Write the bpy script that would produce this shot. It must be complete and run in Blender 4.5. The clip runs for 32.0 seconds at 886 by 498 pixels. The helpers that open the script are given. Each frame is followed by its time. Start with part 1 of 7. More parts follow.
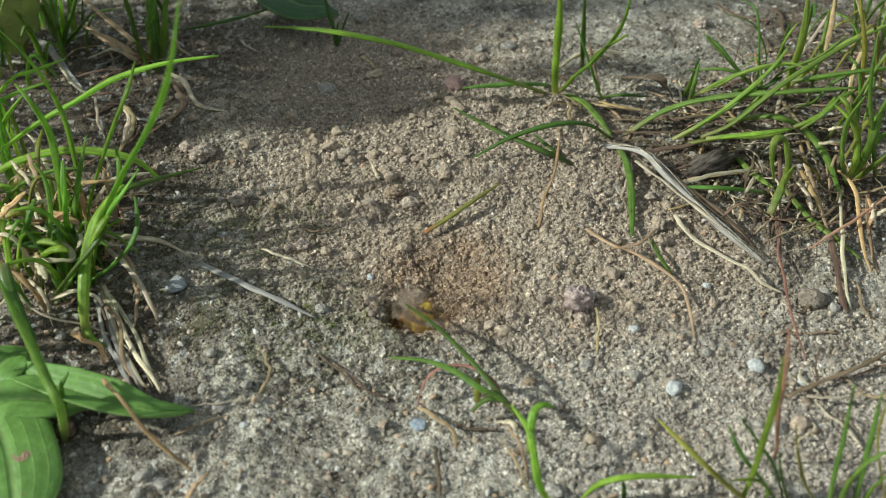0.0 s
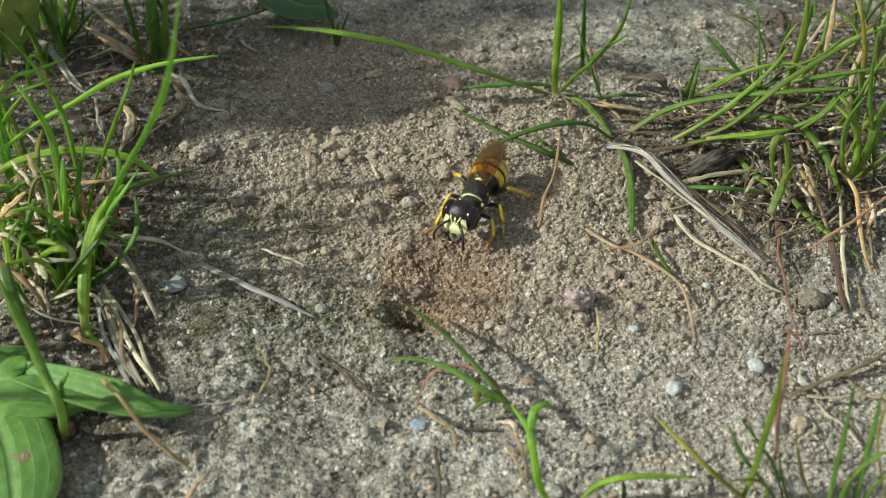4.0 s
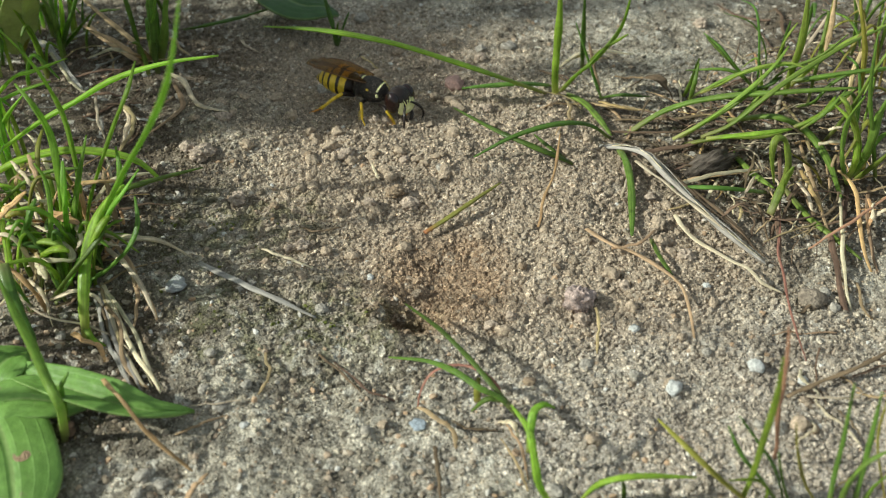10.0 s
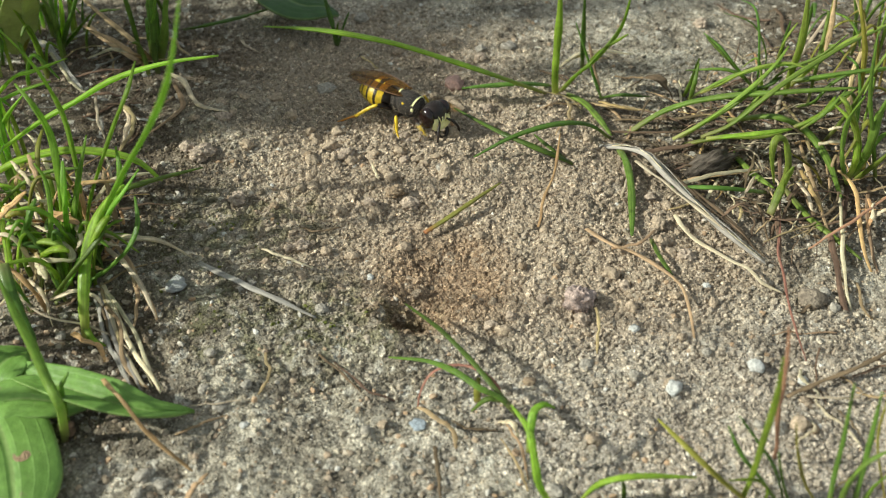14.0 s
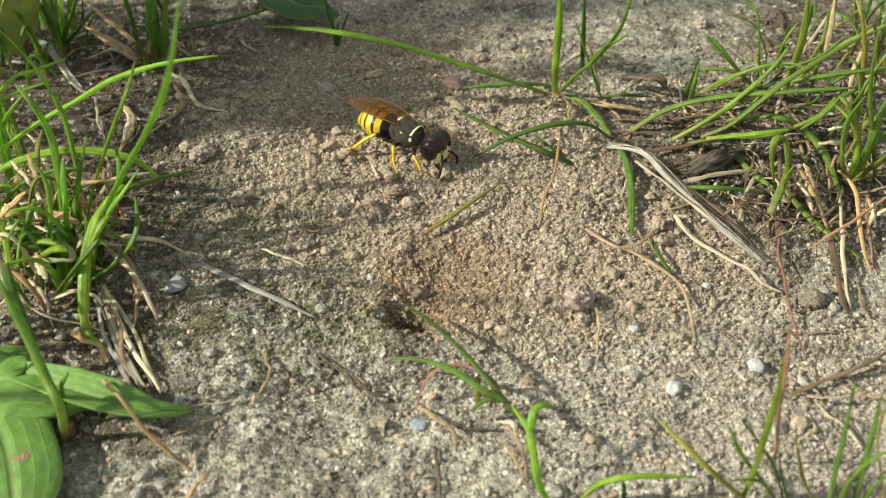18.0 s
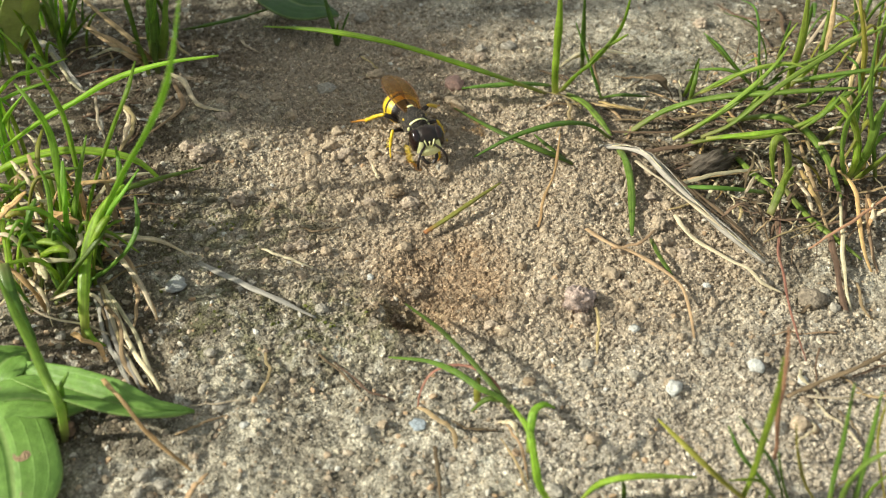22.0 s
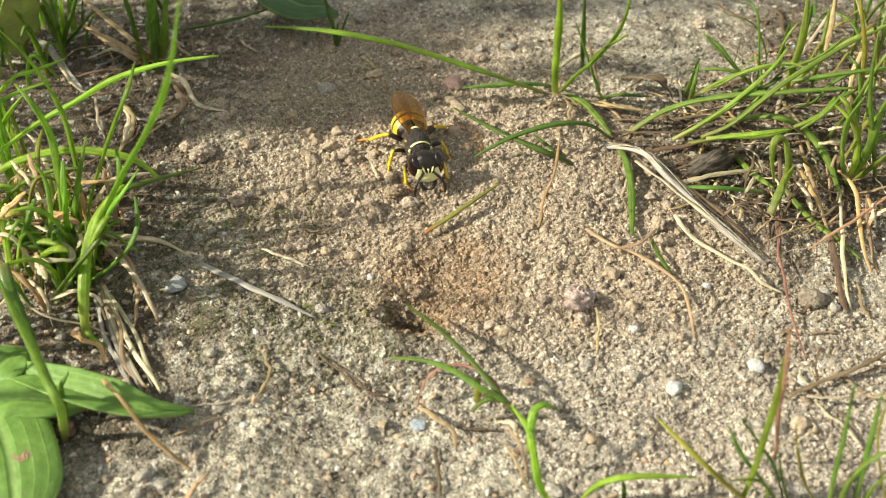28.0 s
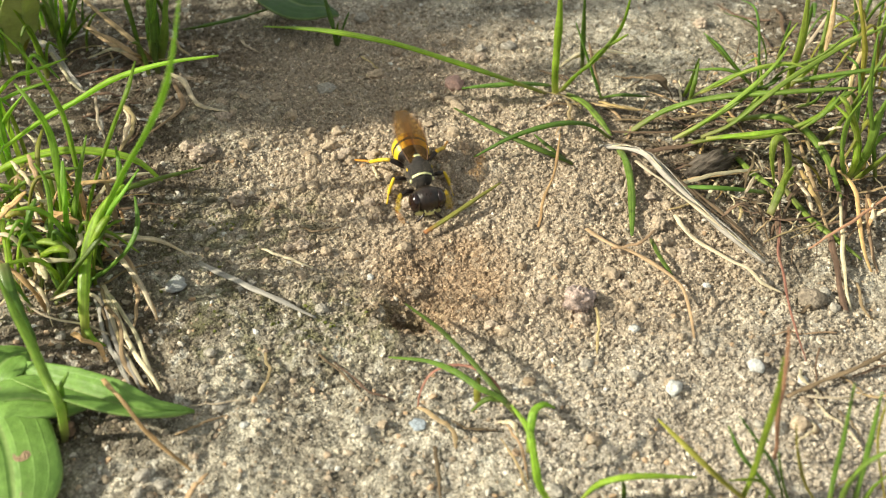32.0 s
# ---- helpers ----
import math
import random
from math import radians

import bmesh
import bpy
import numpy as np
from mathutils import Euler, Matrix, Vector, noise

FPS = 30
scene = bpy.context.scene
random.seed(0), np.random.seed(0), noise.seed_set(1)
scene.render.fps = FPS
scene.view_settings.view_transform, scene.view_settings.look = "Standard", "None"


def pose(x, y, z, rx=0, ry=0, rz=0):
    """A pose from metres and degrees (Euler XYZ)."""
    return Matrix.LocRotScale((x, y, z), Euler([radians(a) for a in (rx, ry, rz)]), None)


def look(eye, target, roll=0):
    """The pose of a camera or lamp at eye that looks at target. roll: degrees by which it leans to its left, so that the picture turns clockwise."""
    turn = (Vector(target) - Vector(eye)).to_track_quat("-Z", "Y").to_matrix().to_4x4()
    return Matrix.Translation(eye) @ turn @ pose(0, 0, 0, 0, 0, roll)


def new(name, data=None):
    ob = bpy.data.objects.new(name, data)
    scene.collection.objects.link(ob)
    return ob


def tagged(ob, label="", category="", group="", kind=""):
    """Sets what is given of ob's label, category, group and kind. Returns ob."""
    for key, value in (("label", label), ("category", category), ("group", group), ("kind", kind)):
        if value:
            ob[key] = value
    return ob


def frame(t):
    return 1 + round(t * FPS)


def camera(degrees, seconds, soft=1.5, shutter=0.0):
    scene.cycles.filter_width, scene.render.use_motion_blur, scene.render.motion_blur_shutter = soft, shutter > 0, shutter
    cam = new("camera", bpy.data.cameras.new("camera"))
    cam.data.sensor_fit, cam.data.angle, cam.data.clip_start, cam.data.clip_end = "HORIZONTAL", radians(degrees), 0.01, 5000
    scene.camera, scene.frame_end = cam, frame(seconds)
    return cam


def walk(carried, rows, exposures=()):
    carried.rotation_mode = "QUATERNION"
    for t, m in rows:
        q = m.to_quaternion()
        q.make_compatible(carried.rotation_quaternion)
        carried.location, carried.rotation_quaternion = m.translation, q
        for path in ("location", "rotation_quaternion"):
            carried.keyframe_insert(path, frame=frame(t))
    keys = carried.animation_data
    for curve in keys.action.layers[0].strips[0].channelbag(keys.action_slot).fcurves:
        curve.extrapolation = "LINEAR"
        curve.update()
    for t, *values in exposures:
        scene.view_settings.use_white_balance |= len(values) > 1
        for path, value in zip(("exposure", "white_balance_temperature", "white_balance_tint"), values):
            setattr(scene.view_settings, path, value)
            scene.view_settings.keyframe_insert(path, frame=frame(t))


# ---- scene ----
MM = 0.001


def mm(x, y, z):
    return Vector((x * MM, y * MM, z * MM))


# camera: a phone held still about eleven centimetres from the burrow
cam = camera(45, 32.0, soft=1.15, shutter=0.5)
cam.data.dof.use_dof, cam.data.dof.focus_distance, cam.data.dof.aperture_fstop = True, 0.112, 54
EYE = pose(0, -0.08322, 0.06983, 50, 0, 0)
walk(cam, [(0.0, EYE), (32.0, EYE)],
     exposures=[(0.0, 0.17, 5430, -3), (3.0, 0.19, 5480, -3), (9.0, 0.33, 5680, -3), (14.0, 0.45, 5900, -2),
                (19.0, 0.57, 6150, -1), (24.0, 0.72, 6350, 0), (28.0, 0.85, 6500, 1), (32.0, 0.86, 6500, 1)])

# ---- light: low sun through thin cloud, from beyond the grass tuft ----
SUN_ELEV, SUN_AZ = radians(32), radians(262)
world = bpy.data.worlds.new("sky")
scene.world = world
world.use_nodes = True
sky = world.node_tree.nodes.new("ShaderNodeTexSky")
sky.sky_type, sky.sun_disc, sky.sun_elevation, sky.sun_rotation = "NISHITA", False, SUN_ELEV, SUN_AZ
sky.dust_density = 2.0
back = world.node_tree.nodes["Background"]
back.inputs["Strength"].default_value = 0.076
veil = world.node_tree.nodes.new("ShaderNodeMix")
veil.data_type = "RGBA"
veil.inputs[0].default_value = 0.6
veil.inputs[7].default_value = (5.2, 4.9, 4.3, 1)
world.node_tree.links.new(sky.outputs[0], veil.inputs[6])
world.node_tree.links.new(veil.outputs[2], back.inputs["Color"])
sun_data = bpy.data.lights.new("sun", "SUN")
sun_data.energy, sun_data.angle, sun_data.color = 4.0, radians(2.2), (1.0, 0.9, 0.76)
sun = new("sun", sun_data)
sun_from = Vector((math.sin(SUN_AZ) * math.cos(SUN_ELEV), math.cos(SUN_AZ) * math.cos(SUN_ELEV), math.sin(SUN_ELEV)))
sun.matrix_world = look(sun_from * 5, (0, 0, 0))


# ---- materials ----
class Nodes:
    """A small wrapper for building node materials."""

    def __init__(self, name, rough=0.8, spec=0.3):
        self.mat = bpy.data.materials.new(name)
        self.mat.use_nodes = True
        self.t = self.mat.node_tree
        self.b = self.t.nodes["Principled BSDF"]
        self.b.inputs["Roughness"].default_value = rough
        self.b.inputs["Specular IOR Level"].default_value = spec
        self.co = self.t.nodes.new("ShaderNodeTexCoord").outputs["Object"]

    def put(self, node, **kw):
        return self.t.nodes.new(node)

    def link(self, a, b):
        self.t.links.new(a, b)

    def noise(self, size_mm, detail=3, rough=0.55, distort=0.0, vec=None):
        n = self.put("ShaderNodeTexNoise")
        n.inputs["Scale"].default_value = 1000.0 / size_mm
        n.inputs["Detail"].default_value = detail
        n.inputs["Roughness"].default_value = rough
        n.inputs["Distortion"].default_value = distort
        self.link(vec or self.co, n.inputs["Vector"])
        return n.outputs["Fac"]

    def cells(self, size_mm, out="Color", feature="F1"):
        n = self.put("ShaderNodeTexVoronoi")
        n.feature = feature
        n.inputs["Scale"].default_value = 1000.0 / size_mm
        self.link(self.co, n.inputs["Vector"])
        return n.outputs[out]

    def ramp(self, fac, *stops):
        n = self.put("ShaderNodeValToRGB")
        e = n.color_ramp.elements
        while len(e) < len(stops):
            e.new(0.5)
        for el, (p, c) in zip(e, stops):
            el.position = p
            el.color = (*c, 1) if isinstance(c, tuple) else (c, c, c, 1)
        self.link(fac, n.inputs["Fac"])
        return n.outputs["Color"]

    def mix(self, fac, a, b, how="MIX"):
        n = self.put("ShaderNodeMix")
        n.data_type, n.blend_type = "RGBA", how
        for k, v in ((0, fac), (6, a), (7, b)):
            sock = n.inputs[k]
            if isinstance(v, (int, float)):
                sock.default_value = v if k == 0 else (v, v, v, 1)
            elif isinstance(v, tuple):
                sock.default_value = (*v, 1)
            else:
                self.link(v, sock)
        return n.outputs[2]

    def math(self, op, a, b=0.0, c=0.0):
        n = self.put("ShaderNodeMath")
        n.operation = op
        for i, v in enumerate((a, b, c)):
            if isinstance(v, (int, float)):
                n.inputs[i].default_value = v
            else:
                self.link(v, n.inputs[i])
        return n.outputs[0]

    def blob(self, x, y, rx, ry, soft=0.35):
        """1 inside an uneven oval on the ground (mm), 0 outside."""
        wob = self.put("ShaderNodeTexNoise")
        wob.inputs["Scale"].default_value = 160
        wob.inputs["Detail"].default_value = 4
        self.link(self.co, wob.inputs["Vector"])
        v = self.put("ShaderNodeVectorMath")
        v.operation = "MULTIPLY_ADD"
        self.link(wob.outputs["Color"], v.inputs[0])
        v.inputs[1].default_value = (0.008, 0.008, 0)
        self.link(self.co, v.inputs[2])
        m = self.put("ShaderNodeMapping")
        m.vector_type = "TEXTURE"
        m.inputs["Location"].default_value = ((x + 4) * MM, (y + 4) * MM, 0)
        m.inputs["Scale"].default_value = (rx * MM, ry * MM, 1)
        self.link(v.outputs[0], m.inputs["Vector"])
        ln = self.put("ShaderNodeVectorMath")
        ln.operation = "LENGTH"
        self.link(m.outputs[0], ln.inputs[0])
        r = self.put("ShaderNodeMapRange")
        r.interpolation_type = "SMOOTHSTEP"
        r.inputs["From Min"].default_value, r.inputs["From Max"].default_value = 1 - soft, 1 + soft
        r.inputs["To Min"].default_value, r.inputs["To Max"].default_value = 1, 0
        self.link(ln.outputs["Value"], r.inputs["Value"])
        return r.outputs[0]

    def island(self):
        return self.put("ShaderNodeNewGeometry").outputs["Random Per Island"]

    def object_random(self):
        return self.put("ShaderNodeObjectInfo").outputs["Random"]

    def bump(self, height, dist_mm, strength=1.0, base=None):
        n = self.put("ShaderNodeBump")
        n.inputs["Distance"].default_value = dist_mm * MM
        n.inputs["Strength"].default_value = strength
        self.link(height, n.inputs["Height"])
        if base:
            self.link(base, n.inputs["Normal"])
        return n.outputs[0]

    def done(self, colour=None, normal=None, rough=None):
        if colour is not None:
            if isinstance(colour, tuple):
                self.b.inputs["Base Color"].default_value = (*colour, 1)
            else:
                self.link(colour, self.b.inputs["Base Color"])
        if normal is not None:
            self.link(normal, self.b.inputs["Normal"])
        if rough is not None:
            self.link(rough, self.b.inputs["Roughness"])
        return self.mat


def soil_tone(n):
    """Where the soil is loose tan spoil, damp fresh spoil, old grey crust with moss, or dark with humus and painted
    shade.
    """
    loose = n.math("MAXIMUM", n.math("MAXIMUM", n.blob(2, 12, 26, 22), n.blob(-10, 36, 20, 16, 0.5)), n.math("MAXIMUM", n.blob(14, -2, 20, 14), n.math("MULTIPLY", n.blob(28, -19, 20, 14, 0.6), 0.6)))
    damp = n.math("MAXIMUM", n.blob(0.2, -4.8, 7.0, 6.8, 0.45), n.blob(-3, -9, 4, 4, 0.4))
    moss = n.math("MULTIPLY", n.math("MAXIMUM", n.blob(-16, -11, 14, 7), n.blob(-23, 4, 12, 6)), n.ramp(n.noise(1.6, 4), (0.44, 0.0), (0.56, 1.0)))
    # dark humus under tufts; painted shade too, by the plantain and far right corner
    humus_and_shade = n.math("MAXIMUM", n.math("MAXIMUM", n.blob(-42, 12, 16, 20, 0.3), n.blob(-46, 38, 22, 20, 0.3)), n.math("MAXIMUM", n.math("MAXIMUM", n.blob(42, 18, 22, 15, 0.4), n.blob(54, 42, 16, 14, 0.5)), n.blob(-32, -15, 9, 10, 0.4)))
    return loose, damp, moss, humus_and_shade


def soil_material(name, per_piece):
    n = Nodes(name, 0.95, 0.2)
    loose, damp, moss, humus_and_shade = soil_tone(n)
    sep = n.put("ShaderNodeSeparateColor")
    n.link(n.cells(0.3), sep.inputs[0])
    big = n.put("ShaderNodeSeparateColor")
    n.link(n.cells(0.75), big.inputs[0])
    fine = n.noise(0.4, 5, 0.75)
    coarse = n.noise(7, 5, 0.6)
    crust = n.mix(n.ramp(coarse, (0.35, 0.0), (0.62, 1.0)), (0.25, 0.215, 0.165), (0.625, 0.568, 0.455))
    crust = n.mix(1.0, crust, n.ramp(n.noise(2.4, 4, 0.6), (0.34, 0.66), (0.5, 1.0), (0.66, 1.22)), "MULTIPLY")
    spoil = n.mix(coarse, (0.43, 0.352, 0.266), (0.6, 0.506, 0.398))
    col = n.mix(loose, crust, spoil)
    col = n.mix(n.math("MULTIPLY", n.blob(24, -24, 24, 12, 0.6), 0.5), col, n.mix(n.noise(1.8, 4), (0.5, 0.445, 0.385), (0.74, 0.68, 0.6)))
    col = n.mix(n.math("MULTIPLY", damp, 0.72), col, (0.41, 0.285, 0.18))
    col = n.mix(n.math("MULTIPLY", moss, 0.55), col, (0.13, 0.14, 0.05))
    col = n.mix(n.math("MULTIPLY", humus_and_shade, 0.8), col, n.mix(n.noise(2, 5, 0.7), (0.06, 0.045, 0.03), (0.2, 0.15, 0.1)))
    # dark humus pits and pale lichen specks, mostly on the crust
    hard = n.math("SUBTRACT", 1.0, n.math("MULTIPLY", loose, 0.75))
    pits = n.ramp(n.noise(1.1, 6, 0.75, 0.6), (0.36, 1.0), (0.5, 0.0))
    col = n.mix(n.math("MULTIPLY", n.math("MULTIPLY", pits, hard), 0.75), col, (0.075, 0.062, 0.045))
    specks = n.math("MULTIPLY", n.ramp(big.outputs[1], (0.8, 0.0), (0.9, 1.0)), n.ramp(n.noise(4.5, 3), (0.42, 0.0), (0.58, 1.0)))
    col = n.mix(n.math("MULTIPLY", n.math("MULTIPLY", specks, hard), 0.8), col, (0.7, 0.66, 0.57))
    col = n.mix(1.0, col, n.ramp(fine, (0.25, 0.66), (0.5, 0.98), (0.75, 1.25)), "MULTIPLY")
    col = n.mix(1.0, col, n.ramp(sep.outputs[0], (0.0, 0.75), (0.5, 1.0), (0.94, 1.12), (0.98, 1.6)), "MULTIPLY")
    if per_piece:
        col = n.mix(1.0, col, n.ramp(n.island(), (0.0, (0.72, 0.69, 0.65)), (0.25, (0.84, 0.82, 0.79)), (0.55, (0.94, 0.91, 0.87)), (0.92, (1.03, 1.0, 0.95)), (0.975, (1.2, 1.17, 1.1)), (1.0, (1.45, 1.4, 1.33))), "MULTIPLY")
    tiny = n.put("ShaderNodeSeparateColor")
    n.link(n.cells(0.16), tiny.inputs[0])
    col = n.mix(1.0, col, n.ramp(tiny.outputs[1], (0.0, 0.62), (0.5, 1.0), (0.9, 1.22), (0.97, 1.7)), "MULTIPLY")
    b1 = n.bump(n.noise(0.6, 6, 0.75), 0.4, 0.8)
    b2 = n.bump(n.cells(0.22, "Distance"), 0.14, 0.7, b1)
    return n.done(col, b2)


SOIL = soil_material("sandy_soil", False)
CRUMB = soil_material("soil_crumbs", True)


def stone_material(name, dark, light, rough=0.85, grain=0.5, crumbly=False):
    n = Nodes(name, rough, 0.25)
    col = n.mix(n.noise(1.3, 5, 0.65), dark, light)
    col = n.mix(1.0, col, n.ramp(n.noise(grain * 0.5, 3), (0.3, 0.7), (0.7, 1.2)), "MULTIPLY")
    skin = n.bump(n.noise(grain, 6, 0.75), 0.25 if crumbly else 0.45, 0.8)
    if crumbly:
        # single sand grains show in the earth
        tint = n.put("ShaderNodeSeparateColor")
        n.link(n.cells(0.24), tint.inputs[0])
        col = n.mix(1.0, col, n.ramp(tint.outputs[0], (0.0, 0.72), (0.5, 1.02), (0.88, 1.2), (0.96, 1.6)), "MULTIPLY")
        skin = n.bump(n.cells(0.24, "Distance"), 0.12, 0.7, skin)
    return n.done(col, skin)


PINK_CLOD = stone_material("pinkish_clod_earth", (0.42, 0.31, 0.27), (0.66, 0.53, 0.47), 0.97, 0.45, True)
CLOD = stone_material("clod_earth", (0.38, 0.295, 0.225), (0.6, 0.49, 0.385), 0.97, 0.5, True)
MOSS = stone_material("moss_green", (0.1, 0.12, 0.025), (0.24, 0.26, 0.06), 0.95, 0.2)
CRUMB_CLOD = stone_material("tan_clod_earth", (0.38, 0.29, 0.2), (0.62, 0.5, 0.37), 0.97, 0.3, True)
GREY_STONE = stone_material("grey_stone", (0.32, 0.285, 0.235), (0.53, 0.485, 0.415), crumbly=True)
PINK_STONE = stone_material("pink_stone", (0.42, 0.24, 0.2), (0.5, 0.36, 0.31))
WHITE_STONE = stone_material("white_quartz", (0.62, 0.61, 0.57), (0.85, 0.84, 0.8), 0.4)
PALE_STONE = stone_material("pale_stone", (0.42, 0.42, 0.4), (0.6, 0.6, 0.58), 0.5)
BLUE_STONE = stone_material("bluish_stone", (0.3, 0.36, 0.42), (0.62, 0.68, 0.74), 0.35)
BROWN_STONE = stone_material("brown_stone", (0.2, 0.16, 0.12), (0.36, 0.3, 0.23), crumbly=True)


def bark_material():
    n = Nodes("crumbling_bark", 0.9, 0.2)
    run = n.put("ShaderNodeMapping")
    run.inputs["Scale"].default_value = (0.16, 1, 1)
    n.link(n.co, run.inputs["Vector"])
    fibre = n.noise(0.5, 5, 0.7, vec=run.outputs[0])
    col = n.mix(n.ramp(fibre, (0.35, 0.0), (0.65, 1.0)), (0.035, 0.026, 0.02), (0.24, 0.2, 0.16))
    return n.done(col, n.bump(fibre, 0.7, 1.0, n.bump(n.noise(0.3, 4), 0.15, 0.6)))


BARK = bark_material()


def grit_material():
    """Mixed sand: tan, grey, rusty and clear quartz grains."""
    n = Nodes("mixed_grit", 0.6, 0.4)
    col = n.ramp(n.island(), (0.0, (0.12, 0.095, 0.07)), (0.2, (0.34, 0.27, 0.19)), (0.42, (0.46, 0.4, 0.32)), (0.58, (0.5, 0.33, 0.19)), (0.72, (0.54, 0.46, 0.36)), (0.9, (0.64, 0.58, 0.49)), (1.0, (0.8, 0.78, 0.73)))
    col = n.mix(1.0, col, n.ramp(n.noise(0.25, 4), (0.3, 0.7), (0.7, 1.15)), "MULTIPLY")
    return n.done(col, n.bump(n.noise(0.2, 4), 0.08, 0.7))


GRIT = grit_material()
TAN_STONE = stone_material("tan_stone", (0.3, 0.22, 0.14), (0.42, 0.32, 0.22), crumbly=True)


def blade_material(name, low, high, tip, rough=0.45, through_light=0.25, foot=None):
    n = Nodes(name, rough, 0.4)
    r = n.object_random()
    uv = n.put("ShaderNodeTexCoord").outputs["UV"]
    stretch = n.put("ShaderNodeMapping")
    stretch.inputs["Scale"].default_value = (0.016, 0.0011, 1)
    n.link(uv, stretch.inputs["Vector"])
    shift = n.put("ShaderNodeVectorMath")
    shift.operation = "ADD"
    n.link(stretch.outputs[0], shift.inputs[0])
    n.link(r, shift.inputs[1])
    lines = n.noise(1.0, 4, 0.6, vec=shift.outputs[0])
    along = n.put("ShaderNodeSeparateXYZ")
    n.link(uv, along.inputs[0])
    v = along.outputs["Y"]
    col = n.mix(n.noise(3.5, 4), low, high)
    col = n.mix(1.0, col, n.ramp(lines, (0.3, 0.62), (0.5, 1.0), (0.72, 1.35)), "MULTIPLY")
    col = n.mix(n.math("MULTIPLY", n.ramp(n.noise(0.6, 5, 0.7), (0.58, 0.0), (0.75, 1.0)), 0.5), col, tip)
    patch = n.put("ShaderNodeMapping")
    patch.inputs["Scale"].default_value = (0.002, 0.009, 1)
    n.link(uv, patch.inputs["Vector"])
    drift = n.put("ShaderNodeVectorMath")
    drift.operation = "ADD"
    n.link(patch.outputs[0], drift.inputs[0])
    n.link(r, drift.inputs[1])
    col = n.mix(1.0, col, n.ramp(n.noise(1.0, 4, 0.65, vec=drift.outputs[0]), (0.3, 0.68), (0.5, 1.0), (0.7, 1.25)), "MULTIPLY")
    ends = n.math("ADD", v, n.math("MULTIPLY", n.noise(1.2, 3), 0.12))
    col = n.mix(n.math("MULTIPLY", n.ramp(ends, (1.02, 0.0), (1.08, 1.0)), n.math("FRACT", n.math("MULTIPLY", r, 3.7))), col, tip)
    if foot:
        col = n.mix(n.ramp(ends, (0.06, 0.8), (0.28, 0.0)), col, foot)
    hs = n.put("ShaderNodeHueSaturation")
    n.link(n.math("MULTIPLY_ADD", r, 0.035, 0.4825), hs.inputs["Hue"])
    n.link(n.math("MULTIPLY_ADD", n.math("FRACT", n.math("MULTIPLY", r, 7.3)), 0.6, 0.7), hs.inputs["Value"])
    n.link(col, hs.inputs["Color"])
    n.done(hs.outputs[0], n.bump(lines, 0.1, 0.7, n.bump(n.noise(0.5, 3), 0.06, 0.5)), n.ramp(n.noise(0.9, 3), (0.3, rough - 0.1), (0.7, rough + 0.2)))
    if through_light:
        tr = n.put("ShaderNodeBsdfTranslucent")
        n.link(n.mix(0.5, hs.outputs[0], n.mix(1.0, hs.outputs[0], (1.6, 1.7, 0.6), "MULTIPLY")), tr.inputs["Color"])
        mx = n.put("ShaderNodeMixShader")
        mx.inputs[0].default_value = through_light
        n.link(n.b.outputs[0], mx.inputs[1])
        n.link(tr.outputs[0], mx.inputs[2])
        n.link(mx.outputs[0], n.t.nodes["Material Output"].inputs["Surface"])
    return n.mat


GREEN = blade_material("grass_green", (0.2, 0.335, 0.034), (0.385, 0.555, 0.075), (0.42, 0.32, 0.12), 0.36, 0.48, (0.5, 0.46, 0.2))
MID = blade_material("grass_mid_green", (0.19, 0.29, 0.042), (0.34, 0.455, 0.085), (0.42, 0.32, 0.12), 0.38, 0.4, (0.46, 0.42, 0.19))
DEEP = blade_material("grass_deep_green", (0.12, 0.205, 0.032), (0.2, 0.315, 0.055), (0.3, 0.25, 0.09), 0.36, 0.4, (0.32, 0.32, 0.13))
YELLOW = blade_material("grass_yellow_green", (0.26, 0.27, 0.04), (0.4, 0.37, 0.07), (0.46, 0.26, 0.09), 0.5, 0.3, (0.46, 0.34, 0.12))
CUT = blade_material("cut_blade_green", (0.26, 0.28, 0.05), (0.4, 0.38, 0.09), (0.45, 0.32, 0.12), 0.5, 0.25, (0.55, 0.2, 0.08))
ORANGE = blade_material("orange_straw", (0.5, 0.29, 0.12), (0.74, 0.5, 0.24), (0.3, 0.16, 0.07), 0.55, 0.12)
STRAW = blade_material("dry_straw", (0.34, 0.235, 0.12), (0.58, 0.43, 0.24), (0.17, 0.1, 0.055), 0.65, 0.12)
PALE = blade_material("pale_dry_leaf", (0.58, 0.47, 0.29), (0.84, 0.74, 0.54), (0.3, 0.2, 0.12), 0.55, 0.15)
BROWN = blade_material("brown_dead_stem", (0.1, 0.066, 0.04), (0.23, 0.155, 0.095), (0.07, 0.045, 0.03), 0.8, 0.0)
RED = blade_material("reddish_stem", (0.33, 0.15, 0.1), (0.48, 0.25, 0.17), (0.24, 0.11, 0.08), 0.5, 0.12)
GREYWOOD = blade_material("weathered_grey_root", (0.25, 0.225, 0.19), (0.56, 0.52, 0.46), (0.1, 0.085, 0.065), 0.8, 0.0)


